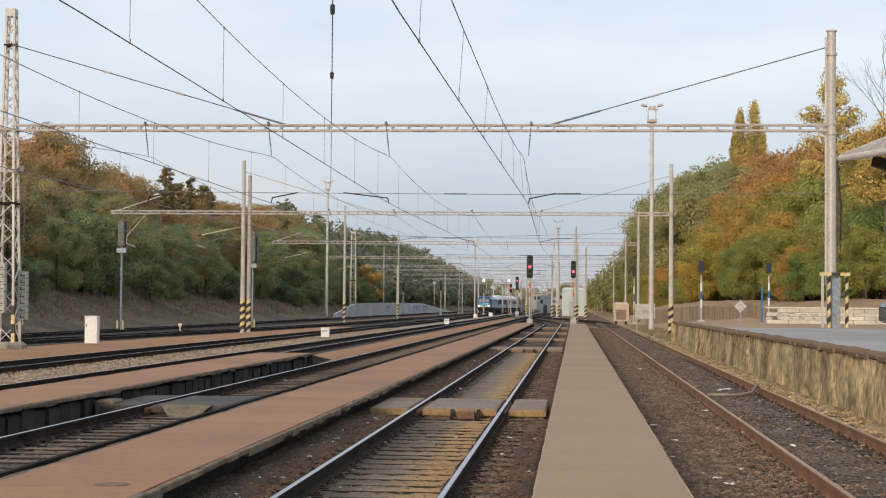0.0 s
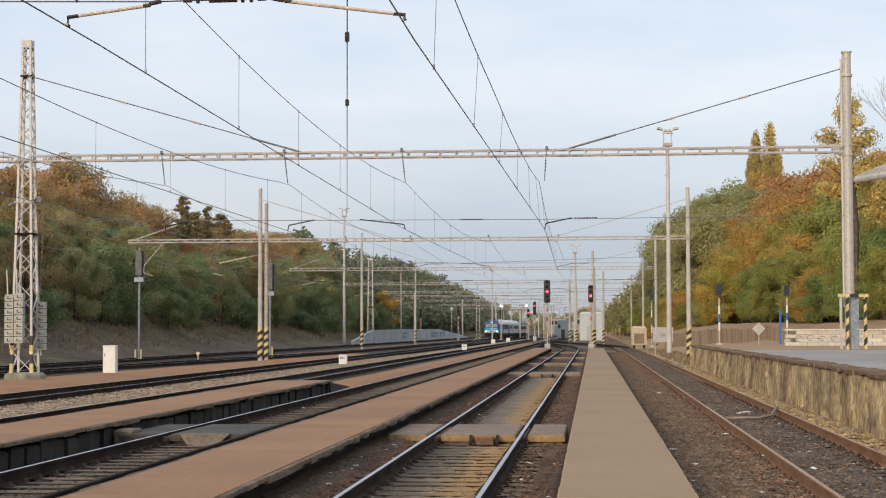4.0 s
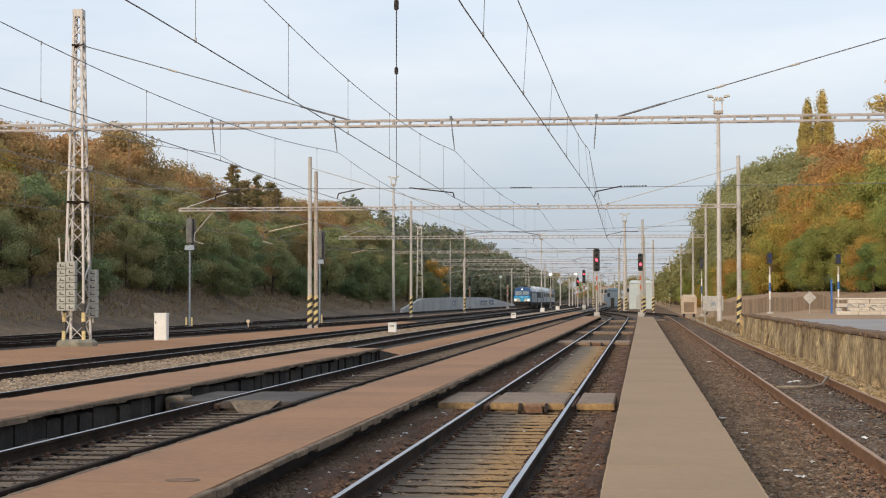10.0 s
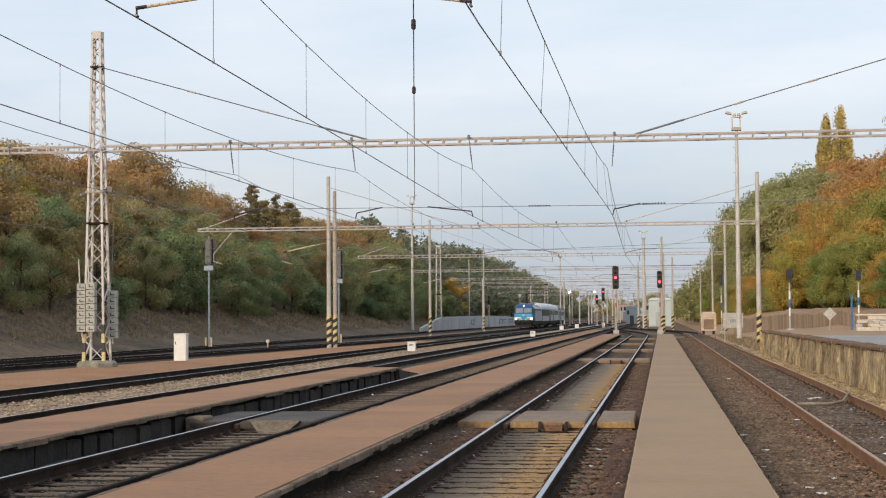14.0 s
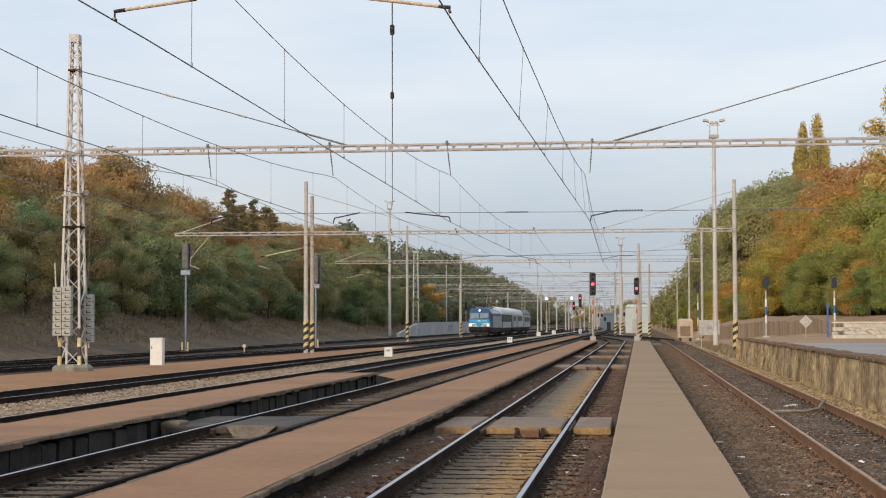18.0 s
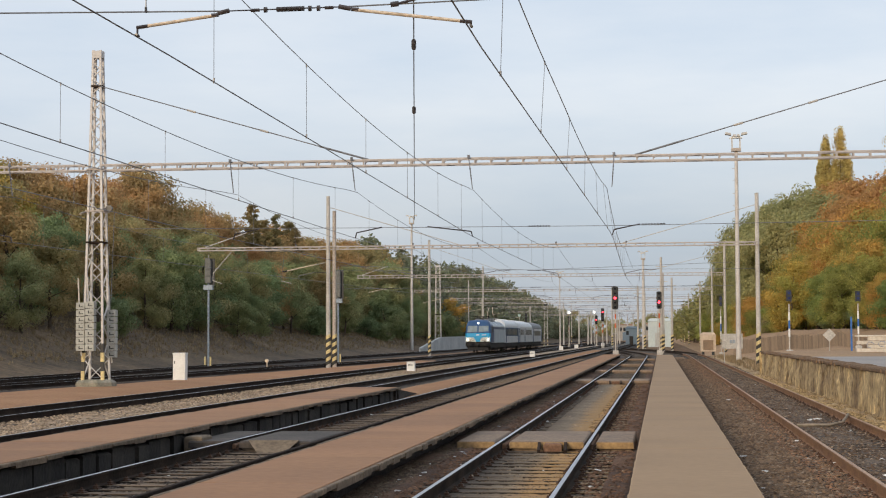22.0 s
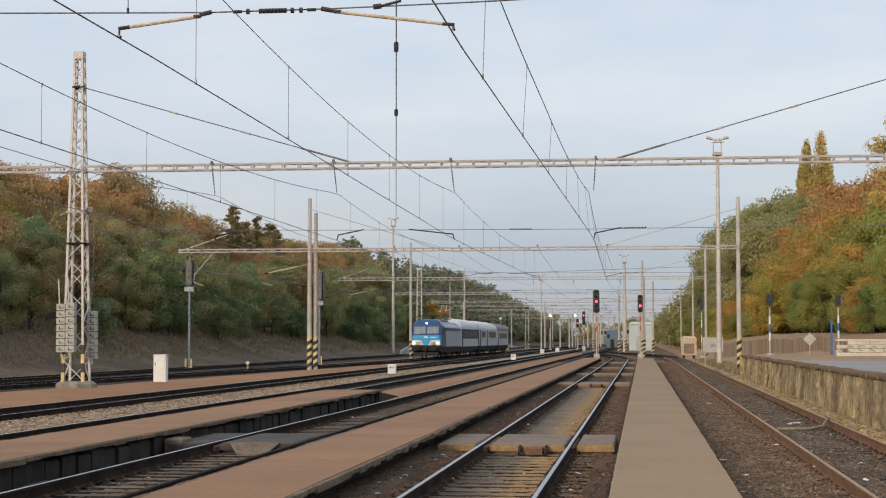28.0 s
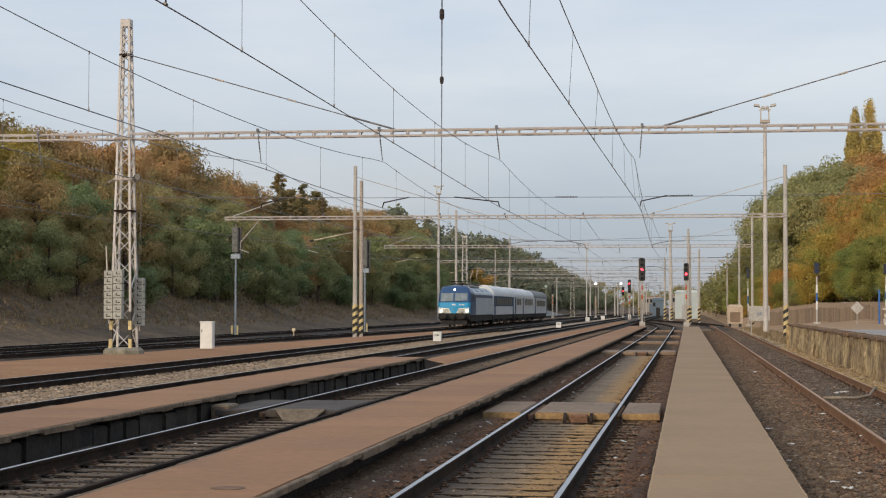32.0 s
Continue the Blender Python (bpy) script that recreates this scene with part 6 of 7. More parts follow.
M_LEAF_GOLD = foliage("golden_leaves", [(0.60, 0.46, 0.17), (0.66, 0.50, 0.18), (0.52, 0.44, 0.17)])


def grow(seed, height, spread, bare=0.22, leaves=2600, size=0.34, narrow=False, limbs=11):
    """Trunk with limbs, and a crown of leaf clumps spread round the limbs' ends. Returns two forms."""
    rng = random.Random(seed)
    wood, crown = Form(), Form()
    top = Vector((rng.uniform(-0.4, 0.4), rng.uniform(-0.4, 0.4), height * 0.93))
    r = 0.018 * height + 0.05
    bend = Vector((rng.uniform(-0.5, 0.5), rng.uniform(-0.5, 0.5), height * 0.45))
    wood.rod((0, 0, -0.4), bend, r, 7, r * 0.65)
    wood.rod(bend, top, r * 0.65, 6, 0.03)
    balls = []
    for k in range(limbs):
        s = bare + (0.95 - bare) * (k + rng.random() * 0.8) / limbs
        base = Vector((0, 0, 0)).lerp(bend, min(1, s / 0.48)) if s < 0.48 else bend.lerp(top, (s - 0.48) / 0.52)
        a = k * 2.4 + rng.uniform(-0.5, 0.5)
        shape = math.sin(math.pi * min(1, (s - bare + 0.22) / (1.16 - bare))) ** 0.7
        reach = spread * shape * rng.uniform(0.6, 1.1)
        rise = reach * (1.6 if narrow else rng.uniform(0.25, 0.7))
        tip = base + Vector((math.cos(a) * reach, math.sin(a) * reach, rise))
        if tip.z > height:
            tip.z = height - rng.random() * 0.6
        wood.rod(base, tip, r * 0.32 * (1.1 - s * 0.6), 5, 0.02)
        for j in range(3):
            p = base.lerp(tip, rng.uniform(0.45, 0.8))
            q = p + Vector((rng.uniform(-1, 1), rng.uniform(-1, 1), rng.uniform(0.1, 1))) * spread * 0.3
            wood.rod(p, q, 0.035, 4, 0.012)
            balls.append((q, spread * rng.uniform(0.16, 0.28)))
        balls.append((tip, spread * rng.uniform(0.20, 0.36)))
        balls.append((base.lerp(tip, 0.6), spread * rng.uniform(0.2, 0.34)))
    balls.append((top, spread * 0.22))
    weights = [b[1] ** 2 for b in balls]
    for c, br in rng.choices(balls, weights, k=leaves):
        d = Vector((rng.gauss(0, 1), rng.gauss(0, 1), rng.gauss(0, 1))).normalized()
        p = c + Vector((d.x, d.y, d.z * (1.5 if narrow else 0.75))) * br * (rng.random() ** 0.42) * 1.25
        if p.z < 0.2:
            p.z = 0.2 + rng.random() * 0.5
        out = (d * 1.3 + Vector((p.x, p.y, 0)) * (0.6 / spread) + Vector((rng.gauss(0, 0.4), rng.gauss(0, 0.4), 0.25 + rng.gauss(0, 0.4)))).normalized()
        u = out.cross(Vector((rng.gauss(0, 1), rng.gauss(0, 1), rng.gauss(0, 1)))).normalized()
        w = out.cross(u)
        s = size * rng.uniform(0.55, 1.25)
        n = u.cross(w) * s * 0.35
        crown.add([tuple(p - u * s), tuple(p - w * s * 0.6 + n), tuple(p + u * s), tuple(p + w * s * 0.6 + n)], [(0, 1, 2), (0, 2, 3)])
    return wood, crown


def kind_of_tree(seed, name, label, material, bark=M_BARK, **shape):
    wood, crown = grow(seed, **shape)
    ob = thing(name, label, "tree")
    part("trunk", wood, bark, ob)
    part("crown", crown, material, ob)
    ob["height"] = shape["height"]
    return ob


def kinds(first, name, label, material, shapes, bare, **more):
    return [kind_of_tree(first + i, name, label, material, height=h, spread=w, leaves=n, bare=bare, **more) for i, (h, w, n) in enumerate(shapes)]


KINDS_W = kinds(0, "deciduous_tree", "autumn tree with brown and olive leaves", M_LEAF_WEST, ((14, 5.0, 11025), (12, 4.6, 9975), (15, 5.0, 11550), (13, 4.6, 6825)), 0.12, size=0.165)
KINDS_M = kinds(10, "deciduous_tree", "tree with dull olive green leaves", M_LEAF_MID, ((13, 5.0, 11025), (11, 4.6, 9975), (12, 4.4, 9975)), 0.08, size=0.165)
KINDS_S = kinds(20, "shrub", "dense green shrub on the bank", M_LEAF_LOW, ((5.5, 3.6, 6300), (4.2, 3.2, 5460), (6.5, 3.6, 6300), (3.2, 2.8, 4620)), 0.03, limbs=9, size=0.145)
KINDS_E = kinds(40, "deciduous_tree", "autumn tree with green and yellow leaves", M_LEAF_EAST, ((15, 5.0, 12600), (13, 4.8, 11550), (11, 4.6, 11025)), 0.08, size=0.165)
KINDS_G = kinds(50, "deciduous_tree", "tall tree with grey green leaves", M_LEAF_GREEN, ((15, 4.6, 12600), (14, 5.0, 12075)), 0.08, size=0.165)
KINDS_F = kinds(70, "deciduous_tree", "broad tree with fresh green and yellow leaves", M_LEAF_FRESH, ((12, 4.8, 11550), (10, 4.6, 11025)), 0.05, size=0.165)
KINDS_R = kinds(60, "deciduous_tree", "tree with rusty orange autumn leaves", M_LEAF_RUST, ((15, 5.2, 12600), (12, 4.8, 11550)), 0.1, size=0.165)
KINDS_A = kinds(80, "deciduous_tree", "small tree with bright amber and yellow leaves", M_LEAF_AMBER, ((10, 4.2, 9500),), 0.06, size=0.165)
used = set()


def plant(kind, x, y, scale, rng, z=None):
    m = pose(x, y, (ground_height(x, y) if z is None else z) - 0.15, 0, 0, rng.uniform(0, 360))
    if kind.name not in used:
        used.add(kind.name)
        ob = kind
        ob.matrix_basis = m
    else:
        ob = copy_thing(kind, m)
    s = scale * rng.uniform(0.94, 1.06)
    ob.scale = (s * rng.uniform(0.92, 1.05), s * rng.uniform(0.92, 1.05), s)
    return ob


def distant_wood(name, label, spots, material, seed):
    """Trees too far off to tell apart, in one mesh: trunks and many leaf clumps."""
    rng = random.Random(seed)
    g = Form()
    for x, y, h, w in spots:
        z = ground_height(x, y)
        g.rod((x, y, z - 0.3), (x, y, z + h * 0.7), 0.2, 5, 0.08, 1)
        lobes = [(x + rng.gauss(0, w * 0.4), y + rng.gauss(0, w * 0.4), z + h * rng.uniform(0.25, 0.88), w * rng.uniform(0.28, 0.5)) for _ in range(11)]
        for _ in range(700):
            cx, cy, cz, r = rng.choice(lobes)
            d = Vector((rng.gauss(0, 1), rng.gauss(0, 1), rng.gauss(0, 0.85))).normalized() * r * rng.random() ** 0.4
            p = Vector((cx, cy, cz)) + d
            u = Vector((rng.gauss(0, 1), rng.gauss(0, 1), rng.gauss(0, 0.7))).normalized()
            v = u.cross(Vector((rng.gauss(0, 1), rng.gauss(0, 1), 1))).normalized()
            s = rng.uniform(0.3, 0.65)
            g.add([tuple(p - u * s), tuple(p - v * s * 0.6), tuple(p + u * s), tuple(p + v * s * 0.6)], [(0, 1, 2, 3)])
    tagged(new(name, g.mesh(name, [material, M_BARK])), label, "wood", kind="stuff")


WEST_SKY = [(1.8, 0.150), (2.1, 0.135), (2.35, 0.123), (2.43, 0.116), (2.52, 0.110), (2.67, 0.107), (2.83, 0.105), (3.0, 0.1024), (3.13, 0.1), (3.28, 0.0925), (3.48, 0.080), (3.72, 0.071), (3.92, 0.068), (4.1, 0.068), (4.28, 0.066), (4.48, 0.063), (4.7, 0.060), (5.13, 0.0545), (5.42, 0.0605), (5.8, 0.0635), (6.23, 0.060), (6.93, 0.0505), (7.82, 0.047), (9.03, 0.0425), (10.5, 0.035), (13.3, 0.0255), (16.2, 0.016), (22, 0.010)]
EAST_SKY = [(0.020, 0.037), (0.0276, 0.044), (0.041, 0.0668), (0.047, 0.0775), (0.06, 0.0855), (0.07, 0.087), (0.084, 0.0875), (0.107, 0.093), (0.117, 0.0975), (0.133, 0.097), (0.143, 0.101), (0.159, 0.106), (0.169, 0.108), (0.19, 0.112), (0.25, 0.12)]


def plant_to(kind, x, y, rise, share, rng):
    """A tree whose top stands at a share of the wood's skyline."""
    base = ground_height(x, y)
    return plant(kind, x, y, max(0.25, (1.77 + rise * y - base) * share / (0.98 * kind["height"])), rng)


def west_wood():
    rng = random.Random(11)
    y = 84.0
    while y < 330:                                   # shrubs at the foot
        x = -42.5 + rng.uniform(-2.5, 1.2) + (1.5 if y > 220 or y < 160 else 0.4)
        gap = noise.noise((y * 0.11, 2.0, 7.0))              # the edge of the wood is uneven, with dark bays
        if gap < -0.34:
            pass
        elif rng.random() < 0.45:
            plant(rng.choice(KINDS_S), x, y, rng.uniform(0.5, 1.0), rng)
        else:
            plant(rng.choice(KINDS_M + KINDS_W[:2] + KINDS_S[:1] if y > 140 else KINDS_M + KINDS_W), x - 1.5, y, rng.uniform(0.42, 0.72) + 0.25 * max(0.0, gap), rng)
        y += rng.uniform(2.6, 4.0) * (1 if y < 200 else 1.5)
    rows = ((-47.5, 0.66, KINDS_M + KINDS_M + KINDS_W[:2]), (-53.5, 0.84, KINDS_M[1:2] + KINDS_W + KINDS_W), (-60, 0.97, KINDS_W))
    for row, (x0, share, sort) in enumerate(rows):
        y = 88.0 + 2 * row
        while y < 330:
            x = x0 + rng.uniform(-1.6, 1.6)
            kind = rng.choice(sort)
            if -y / x < 2.5 and row < 2 and rng.random() < 0.6:
                kind = KINDS_E[row % 3]
            plant_to(kind, x, y, curve_at(WEST_SKY, -y / x), share * rng.uniform(0.90, 1.06), rng)
            y += rng.uniform(4.2, 6.0)
    far = []
    for row, x0 in enumerate((-42, -47, -53, -60)):
        y = 330.0
        while y < 950:
            far.append((x0 + rng.uniform(-2, 2), y, (6, 0.62, 0.85, 1.0)[row] * (1 if row == 0 else (1.77 + curve_at(WEST_SKY, -y / x0) * y - ground_height(x0, y))) * rng.uniform(0.9, 1.06), 4.6))
            y += rng.uniform(6, 10)
    distant_wood("far_west_wood", "distant autumn wood along the cutting", far, M_LEAF_FAR, 31)


def east_wood():
    rng = random.Random(12)
    rim = [(92, 27), (125, 22.0), (170, 18.5), (200, 15.5), (230, 13.5), (265, 12.0), (330, 10), (420, 9.5), (600, 9)]
    y = 100.0
    while y < 300:                                   # shrubs
        plant(rng.choice(KINDS_F + KINDS_E[2:] + KINDS_S[:1]), curve_at(rim, y) - 2.2 + rng.uniform(-1.2, 0.8), y, rng.uniform(0.32, 0.6), rng)
        y += rng.uniform(3.0, 4.6)
    for row, share in enumerate((0.58, 0.78, 0.92, 0.99)):
        y = 100.0 + 2 * row
        while y < 300:
            x = curve_at(rim, y) + 2.0 + 4.6 * row + rng.uniform(-1.2, 1.2)
            u = x / y
            if u < 0.088:
                sort = KINDS_G if row or u < 0.07 else KINDS_E
            elif u < 0.142:
                sort = (KINDS_R if u > 0.102 and (row > 1 or (row and rng.random() < 0.6)) else KINDS_E if row < 2 else KINDS_G)
            else:
                sort = KINDS_F if row < 2 else KINDS_R + KINDS_E[:2]
            plant_to(rng.choice(sort), x, y, curve_at(EAST_SKY, u), (share if u > 0.07 else 0.5 + 0.5 * share) * rng.uniform(0.90, 1.0) * (0.94 if sort is KINDS_R else 1.0), rng)
            y += rng.uniform(4.4, 6.2)
    for u, y, rise in ((0.0775, 178.0, 0.050), (0.0735, 182.0, 0.036)):      # bright amber crowns at the front
        plant_to(KINDS_A[0], u * y, y, rise, 0.90, rng)
    far = []
    for row in range(4):
        y = 300.0
        while y < 700:
            far.append((curve_at(rim, y) + 4.5 * row + rng.uniform(-1, 1), y, (7, 11, 12.5, 13)[row] * curve_at([(300, 1.4), (360, 1.22), (700, 1.12)], y) * rng.uniform(0.85, 1.15), 4.4))
            y += rng.uniform(6, 9)
    distant_wood("far_east_wood", "distant autumn wood behind the sidings", far, M_LEAF_FAREAST, 32)
    haze = [(-160 + 260 * k / 60 + rng.uniform(-2, 2), 1000 + rng.uniform(-60, 80), rng.uniform(10, 17), 5.5) for k in range(60)]
    distant_wood("horizon_wood", "line of trees closing the yard far away", haze, M_LEAF_MID, 33)


west_wood()
east_wood()
plant(KINDS_A[0], -41.0, 331.0, 0.8, random.Random(3))
spare = [k for k in KINDS_W + KINDS_M + KINDS_S + KINDS_E + KINDS_G + KINDS_F + KINDS_R + KINDS_A if k.name not in used]
for k, kind in enumerate(spare):
    plant(kind, -66.0, 210.0 + 9 * k, 0.8, random.Random(k))


def poplar(x, y, stems, seed):
    """Upright plumes of leaves round stems that fork low; stems: offset, top, half width."""
    rng = random.Random(seed)
    wood, crown = Form(), Form()
    foot = 12.0
    wood.rod((0, 0, -0.5), (0, 0, foot), 0.4, 8, 0.3)
    for sx, top, w in stems:
        wood.rod((0, 0, foot - 1), (sx, 0, foot + 5), 0.24, 6, 0.2).rod((sx, 0, foot + 5), (sx, 0, top - 0.6), 0.2, 6, 0.02)
        plumes = []
        for k in range(46):                       # short upright boughs hugging the stem
            t = k / 45
            a = 2.4 * k
            r = w * (1.0 - 0.75 * max(0.0, t - 0.45) / 0.55) * rng.uniform(0.35, 0.85)
            plumes.append((sx + r * math.cos(a), r * math.sin(a), foot + 3 + (top - foot - 4.2) * t, w * rng.uniform(0.22, 0.36)))
        plumes.append((sx, 0, top - 1.1, w * 0.25))
        for cx, cy, cz, r in plumes:
            for _ in range(170):
                d = Vector((rng.gauss(0, 1), rng.gauss(0, 1), rng.gauss(0, 1))).normalized() * rng.random() ** 0.4
                p = Vector((cx + d.x * r, cy + d.y * r, cz + d.z * r * 2.6))
                out = (d + Vector((rng.gauss(0, 0.4), rng.gauss(0, 0.4), rng.gauss(0.2, 0.4)))).normalized()
                u = out.cross(Vector((rng.gauss(0, 1), rng.gauss(0, 1), rng.gauss(0, 1)))).normalized()
                v = out.cross(u)
                h = rng.uniform(0.10, 0.19)
                crown.add([tuple(p - u * h), tuple(p - v * h * 0.7), tuple(p + u * h), tuple(p + v * h * 0.7)], [(0, 1, 2, 3)])
    ob = thing("poplar", "tall poplar with golden leaves and two upright stems", "tree")
    part("trunk", wood, M_BARK, ob)
    part("crown", crown, M_LEAF_GOLD, ob)
    ob.matrix_basis = pose(x, y, 0.6)


poplar(27.3, 270.0, ((-1.2, 32.6, 1.9), (1.1, 33.9, 2.4), (0.0, 28.4, 2.4), (2.1, 30.6, 1.7), (-2.0, 29.4, 1.6)), 81)


def conifer(x, y, top, seed, wide=2.6):
    """Whorls of drooping boughs with needle sprays, ragged and open."""
    rng = random.Random(seed)
    z = ground_height(x, y)
    h = top - z
    wood, crown = Form(), Form()
    wood.rod((0, 0, -0.4), (0, 0, h), 0.2, 7, 0.02)
    t = 0.25
    while t < 0.985:
        for k in range(3):
            a = rng.uniform(0, 6.283)
            r = wide * (1.06 - t) ** 0.7 * rng.uniform(0.2, 1.2)
            base, tip = Vector((0, 0, h * t)), Vector((r * math.cos(a), r * math.sin(a), h * t + r * rng.uniform(-0.15, 0.35)))
            wood.rod(base, tip, 0.05, 4, 0.01)
            for _ in range(int(40 + 70 * r)):
                p = base.lerp(tip, rng.uniform(0.25, 1.05)) + Vector((rng.gauss(0, 0.16), rng.gauss(0, 0.16), rng.gauss(-0.06, 0.12)))
                u = (tip - base).normalized() + Vector((rng.gauss(0, 0.5), rng.gauss(0, 0.5), rng.gauss(0, 0.4)))
                u.normalize()
                v = u.cross(Vector((rng.gauss(0, 1), rng.gauss(0, 1), rng.gauss(0, 1)))).normalized()
                s = rng.uniform(0.12, 0.24)
                crown.add([tuple(p - u * s), tuple(p - v * s * 0.4), tuple(p + u * s), tuple(p + v * s * 0.4)], [(0, 1, 2, 3)])
        t += rng.uniform(0.015, 0.045)
    ob = thing("conifer", "dark ragged conifer above the autumn wood", "tree", (x, y, z), group="conifers")
    part("trunk", wood, M_BARK, ob)
    part("crown", crown, M_LEAF_NEEDLE, ob)


for k, (ratio, rise, cx) in enumerate(((4.05, 0.0832, -56), (4.10, 0.0775, -54), (4.20, 0.0735, -58), (4.316, 0.0755, -56), (4.464, 0.0725, -57), (4.56, 0.0690, -55))):
    conifer(cx, -cx * ratio, 1.77 + rise * -cx * ratio, 200 + k, 2.6 if k % 2 else 3.2)


def golden_tree(x, y, h, seed):
    ob = kind_of_tree(seed, "deciduous_tree", "tall open tree with golden leaves", M_LEAF_GOLD, height=h, spread=2.5, leaves=5600, bare=0.5, limbs=14, size=0.125)
    ob.matrix_basis = pose(x, y, 0.8)


golden_tree(19.0, 125.0, 19.6, 91)
golden_tree(22.3, 123.0, 15.8, 92)


def bare_tree(x, y, h, seed):
    """A tree that has lost its leaves."""
    rng = random.Random(seed)
    ob = thing("bare_tree", "leafless tree with pale branches", "tree", (x, y, 0.8))
    g = Form()

    def branch(p, d, length, r, level):
        q = p + d * length
        g.rod(p, q, r, 5, r * 0.6)
        if level:
            for k in range(3):
                t = (d + Vector((rng.uniform(-0.7, 0.7), rng.uniform(-0.7, 0.7), rng.uniform(0, 0.5)))).normalized()
                branch(q if k == 0 else p.lerp(q, rng.uniform(0.5, 0.95)), t, length * rng.uniform(0.5, 0.75), r * 0.55, level - 1)
    branch(Vector((0, 0, -0.4)), Vector((0.03, 0, 1)), h * 0.42, 0.22, 5)
    part("branchwork", g, M_BIRCHBARK, ob)


bare_tree(27.2, 141.0, 23.0, 3)
bare_tree(29.0, 140.0, 21.0, 5)
bare_tree(31.0, 212.0, 23.5, 6)
bare_tree(28.0, 214.0, 22.5, 7)


# ---- loose stones, tufts and litter ----
def scatter(name, label, count, area, material, size, seed, z=-0.17, kind="stuff", flat=0.6):
    rng = random.Random(seed)
    g = Form()
    for _ in range(count):
        x, y = area(rng)
        s = size * rng.uniform(0.5, 1.4)
        pts = []
        for d in ((1, 0, 0), (0, 1, 0), (-1, 0, 0), (0, -1, 0), (0, 0, 1)):
            k = s * rng.uniform(0.6, 1.2)
            pts.append((x + d[0] * k, y + d[1] * k, z + d[2] * k * flat + (rng.uniform(-0.2, 0.35) * s if d[2] == 0 else 0)))
        g.add(pts, [(0, 1, 4), (1, 2, 4), (2, 3, 4), (3, 0, 4)])
    tagged(new(name, g.mesh(name, material)), label, "gravel", kind=kind)


def between(x0, x1, y0, y1):
    def pick(rng):
        u = rng.random()
        return rng.uniform(x0, x1), y0 + (y1 - y0) * u ** 1.7
    return pick


scatter("track_gravel", "dark gravel and dirt clods beside the rails", 3500, between(-2.5, -1.4, 12, 70), M_DARKSTONE, 0.018, 1, -0.178)
scatter("track_gravel", "dark clods below a platform edge", 7000, between(-3.8, -3.35, 12, 70), M_DARKSTONE, 0.022, 8, -0.122)
scatter("track_gravel", "brown dirt clods along a platform", 8000, between(-3.45, -2.85, 12, 70), M_REDSTONE, 0.024, 18, -0.135)
scatter("track_gravel", "brown dirt clods along a platform", 4000, between(-1.05, -0.45, 12, 70), M_REDSTONE, 0.03, 9, -0.17)
scatter("track_gravel", "dark gravel and dirt clods beside the rails", 7000, between(-8.2, -5.2, 14, 70), M_SOOTSTONE, 0.035, 2, -0.185)
scatter("siding_gravel", "brown gravel along the siding", 15000, between(1.02, 2.55, 11, 146), M_PATHSTONE, 0.026, 3, -0.155)
scatter("siding_gravel", "dark gravel along the siding", 16000, between(1.02, 2.55, 11, 146), M_DARKBEDSTONE, 0.03, 23, -0.15)
scatter("siding_gravel", "grey gravel along the siding", 3500, between(1.02, 2.55, 11, 70), M_GREYSTONE, 0.026, 33, -0.148)
scatter("siding_gravel", "grey gravel between the siding rails", 12000, between(2.68, 4.05, 12, 146), M_DARKBEDSTONE, 0.03, 13, -0.168)
scatter("siding_gravel", "grey gravel between the siding rails", 7000, between(2.68, 4.05, 12, 146), M_GREYSTONE, 0.026, 43, -0.168)
scatter("siding_gravel", "brown gravel between siding and wall", 5000, between(4.2, 4.85, 12, 80), M_DARKSTONE, 0.03, 53, -0.17)
scatter("siding_gravel", "rust stained gravel beside the siding rail", 6500, between(2.05, 2.56, 12, 146), M_RAILSTONE, 0.026, 63, -0.15)
scatter("wall_rubble", "straw coloured rubble fallen from the wall", 2600, between(4.35, 4.98, 12, 84), M_RUBBLE, 0.06, 14, -0.13)
scatter("pale_ballast", "pale crushed stones between main tracks", 13000, between(-14.7, -12.4, 28, 130), M_STONE, 0.042, 4, -0.11, flat=0.7)
scatter("pale_ballast", "pale crushed stones scattered in the yard", 900, between(-4.0, 4.6, 12, 80), M_STONE, 0.03, 6, -0.16)
scatter("litter", "scraps of pale litter beside the tracks", 90, between(-8.0, 4.5, 14, 70), M_LITTER, 0.05, 7, -0.15, flat=0.4)
scatter("litter", "scraps of pale litter on the dirt bank", 45, between(-3.5, -2.7, 13, 60), M_LITTER, 0.035, 17, -0.11, flat=0.4)


def tufts(name, label, count, pick, height, seed, material):
    rng = random.Random(seed)
    g = Form()
    for _ in range(count):
        x, y, z = pick(rng)
        for _ in range(7):
            a, h = rng.uniform(0, 6.28), height * rng.uniform(0.5, 1.2)
            lean, w = rng.uniform(0.1, 0.6) * h, (0.012 + 0.01 * rng.random()) * max(1, height * 5)
            bx, by = x + rng.uniform(-0.08, 0.08), y + rng.uniform(-0.08, 0.08)
            g.add([(bx - w * math.sin(a), by + w * math.cos(a), z), (bx + w * math.sin(a), by - w * math.cos(a), z), (bx + lean * math.cos(a), by + lean * math.sin(a), z + h)], [(0, 1, 2)])
    tagged(new(name, g.mesh(name, material)), label, "grass", kind="stuff")


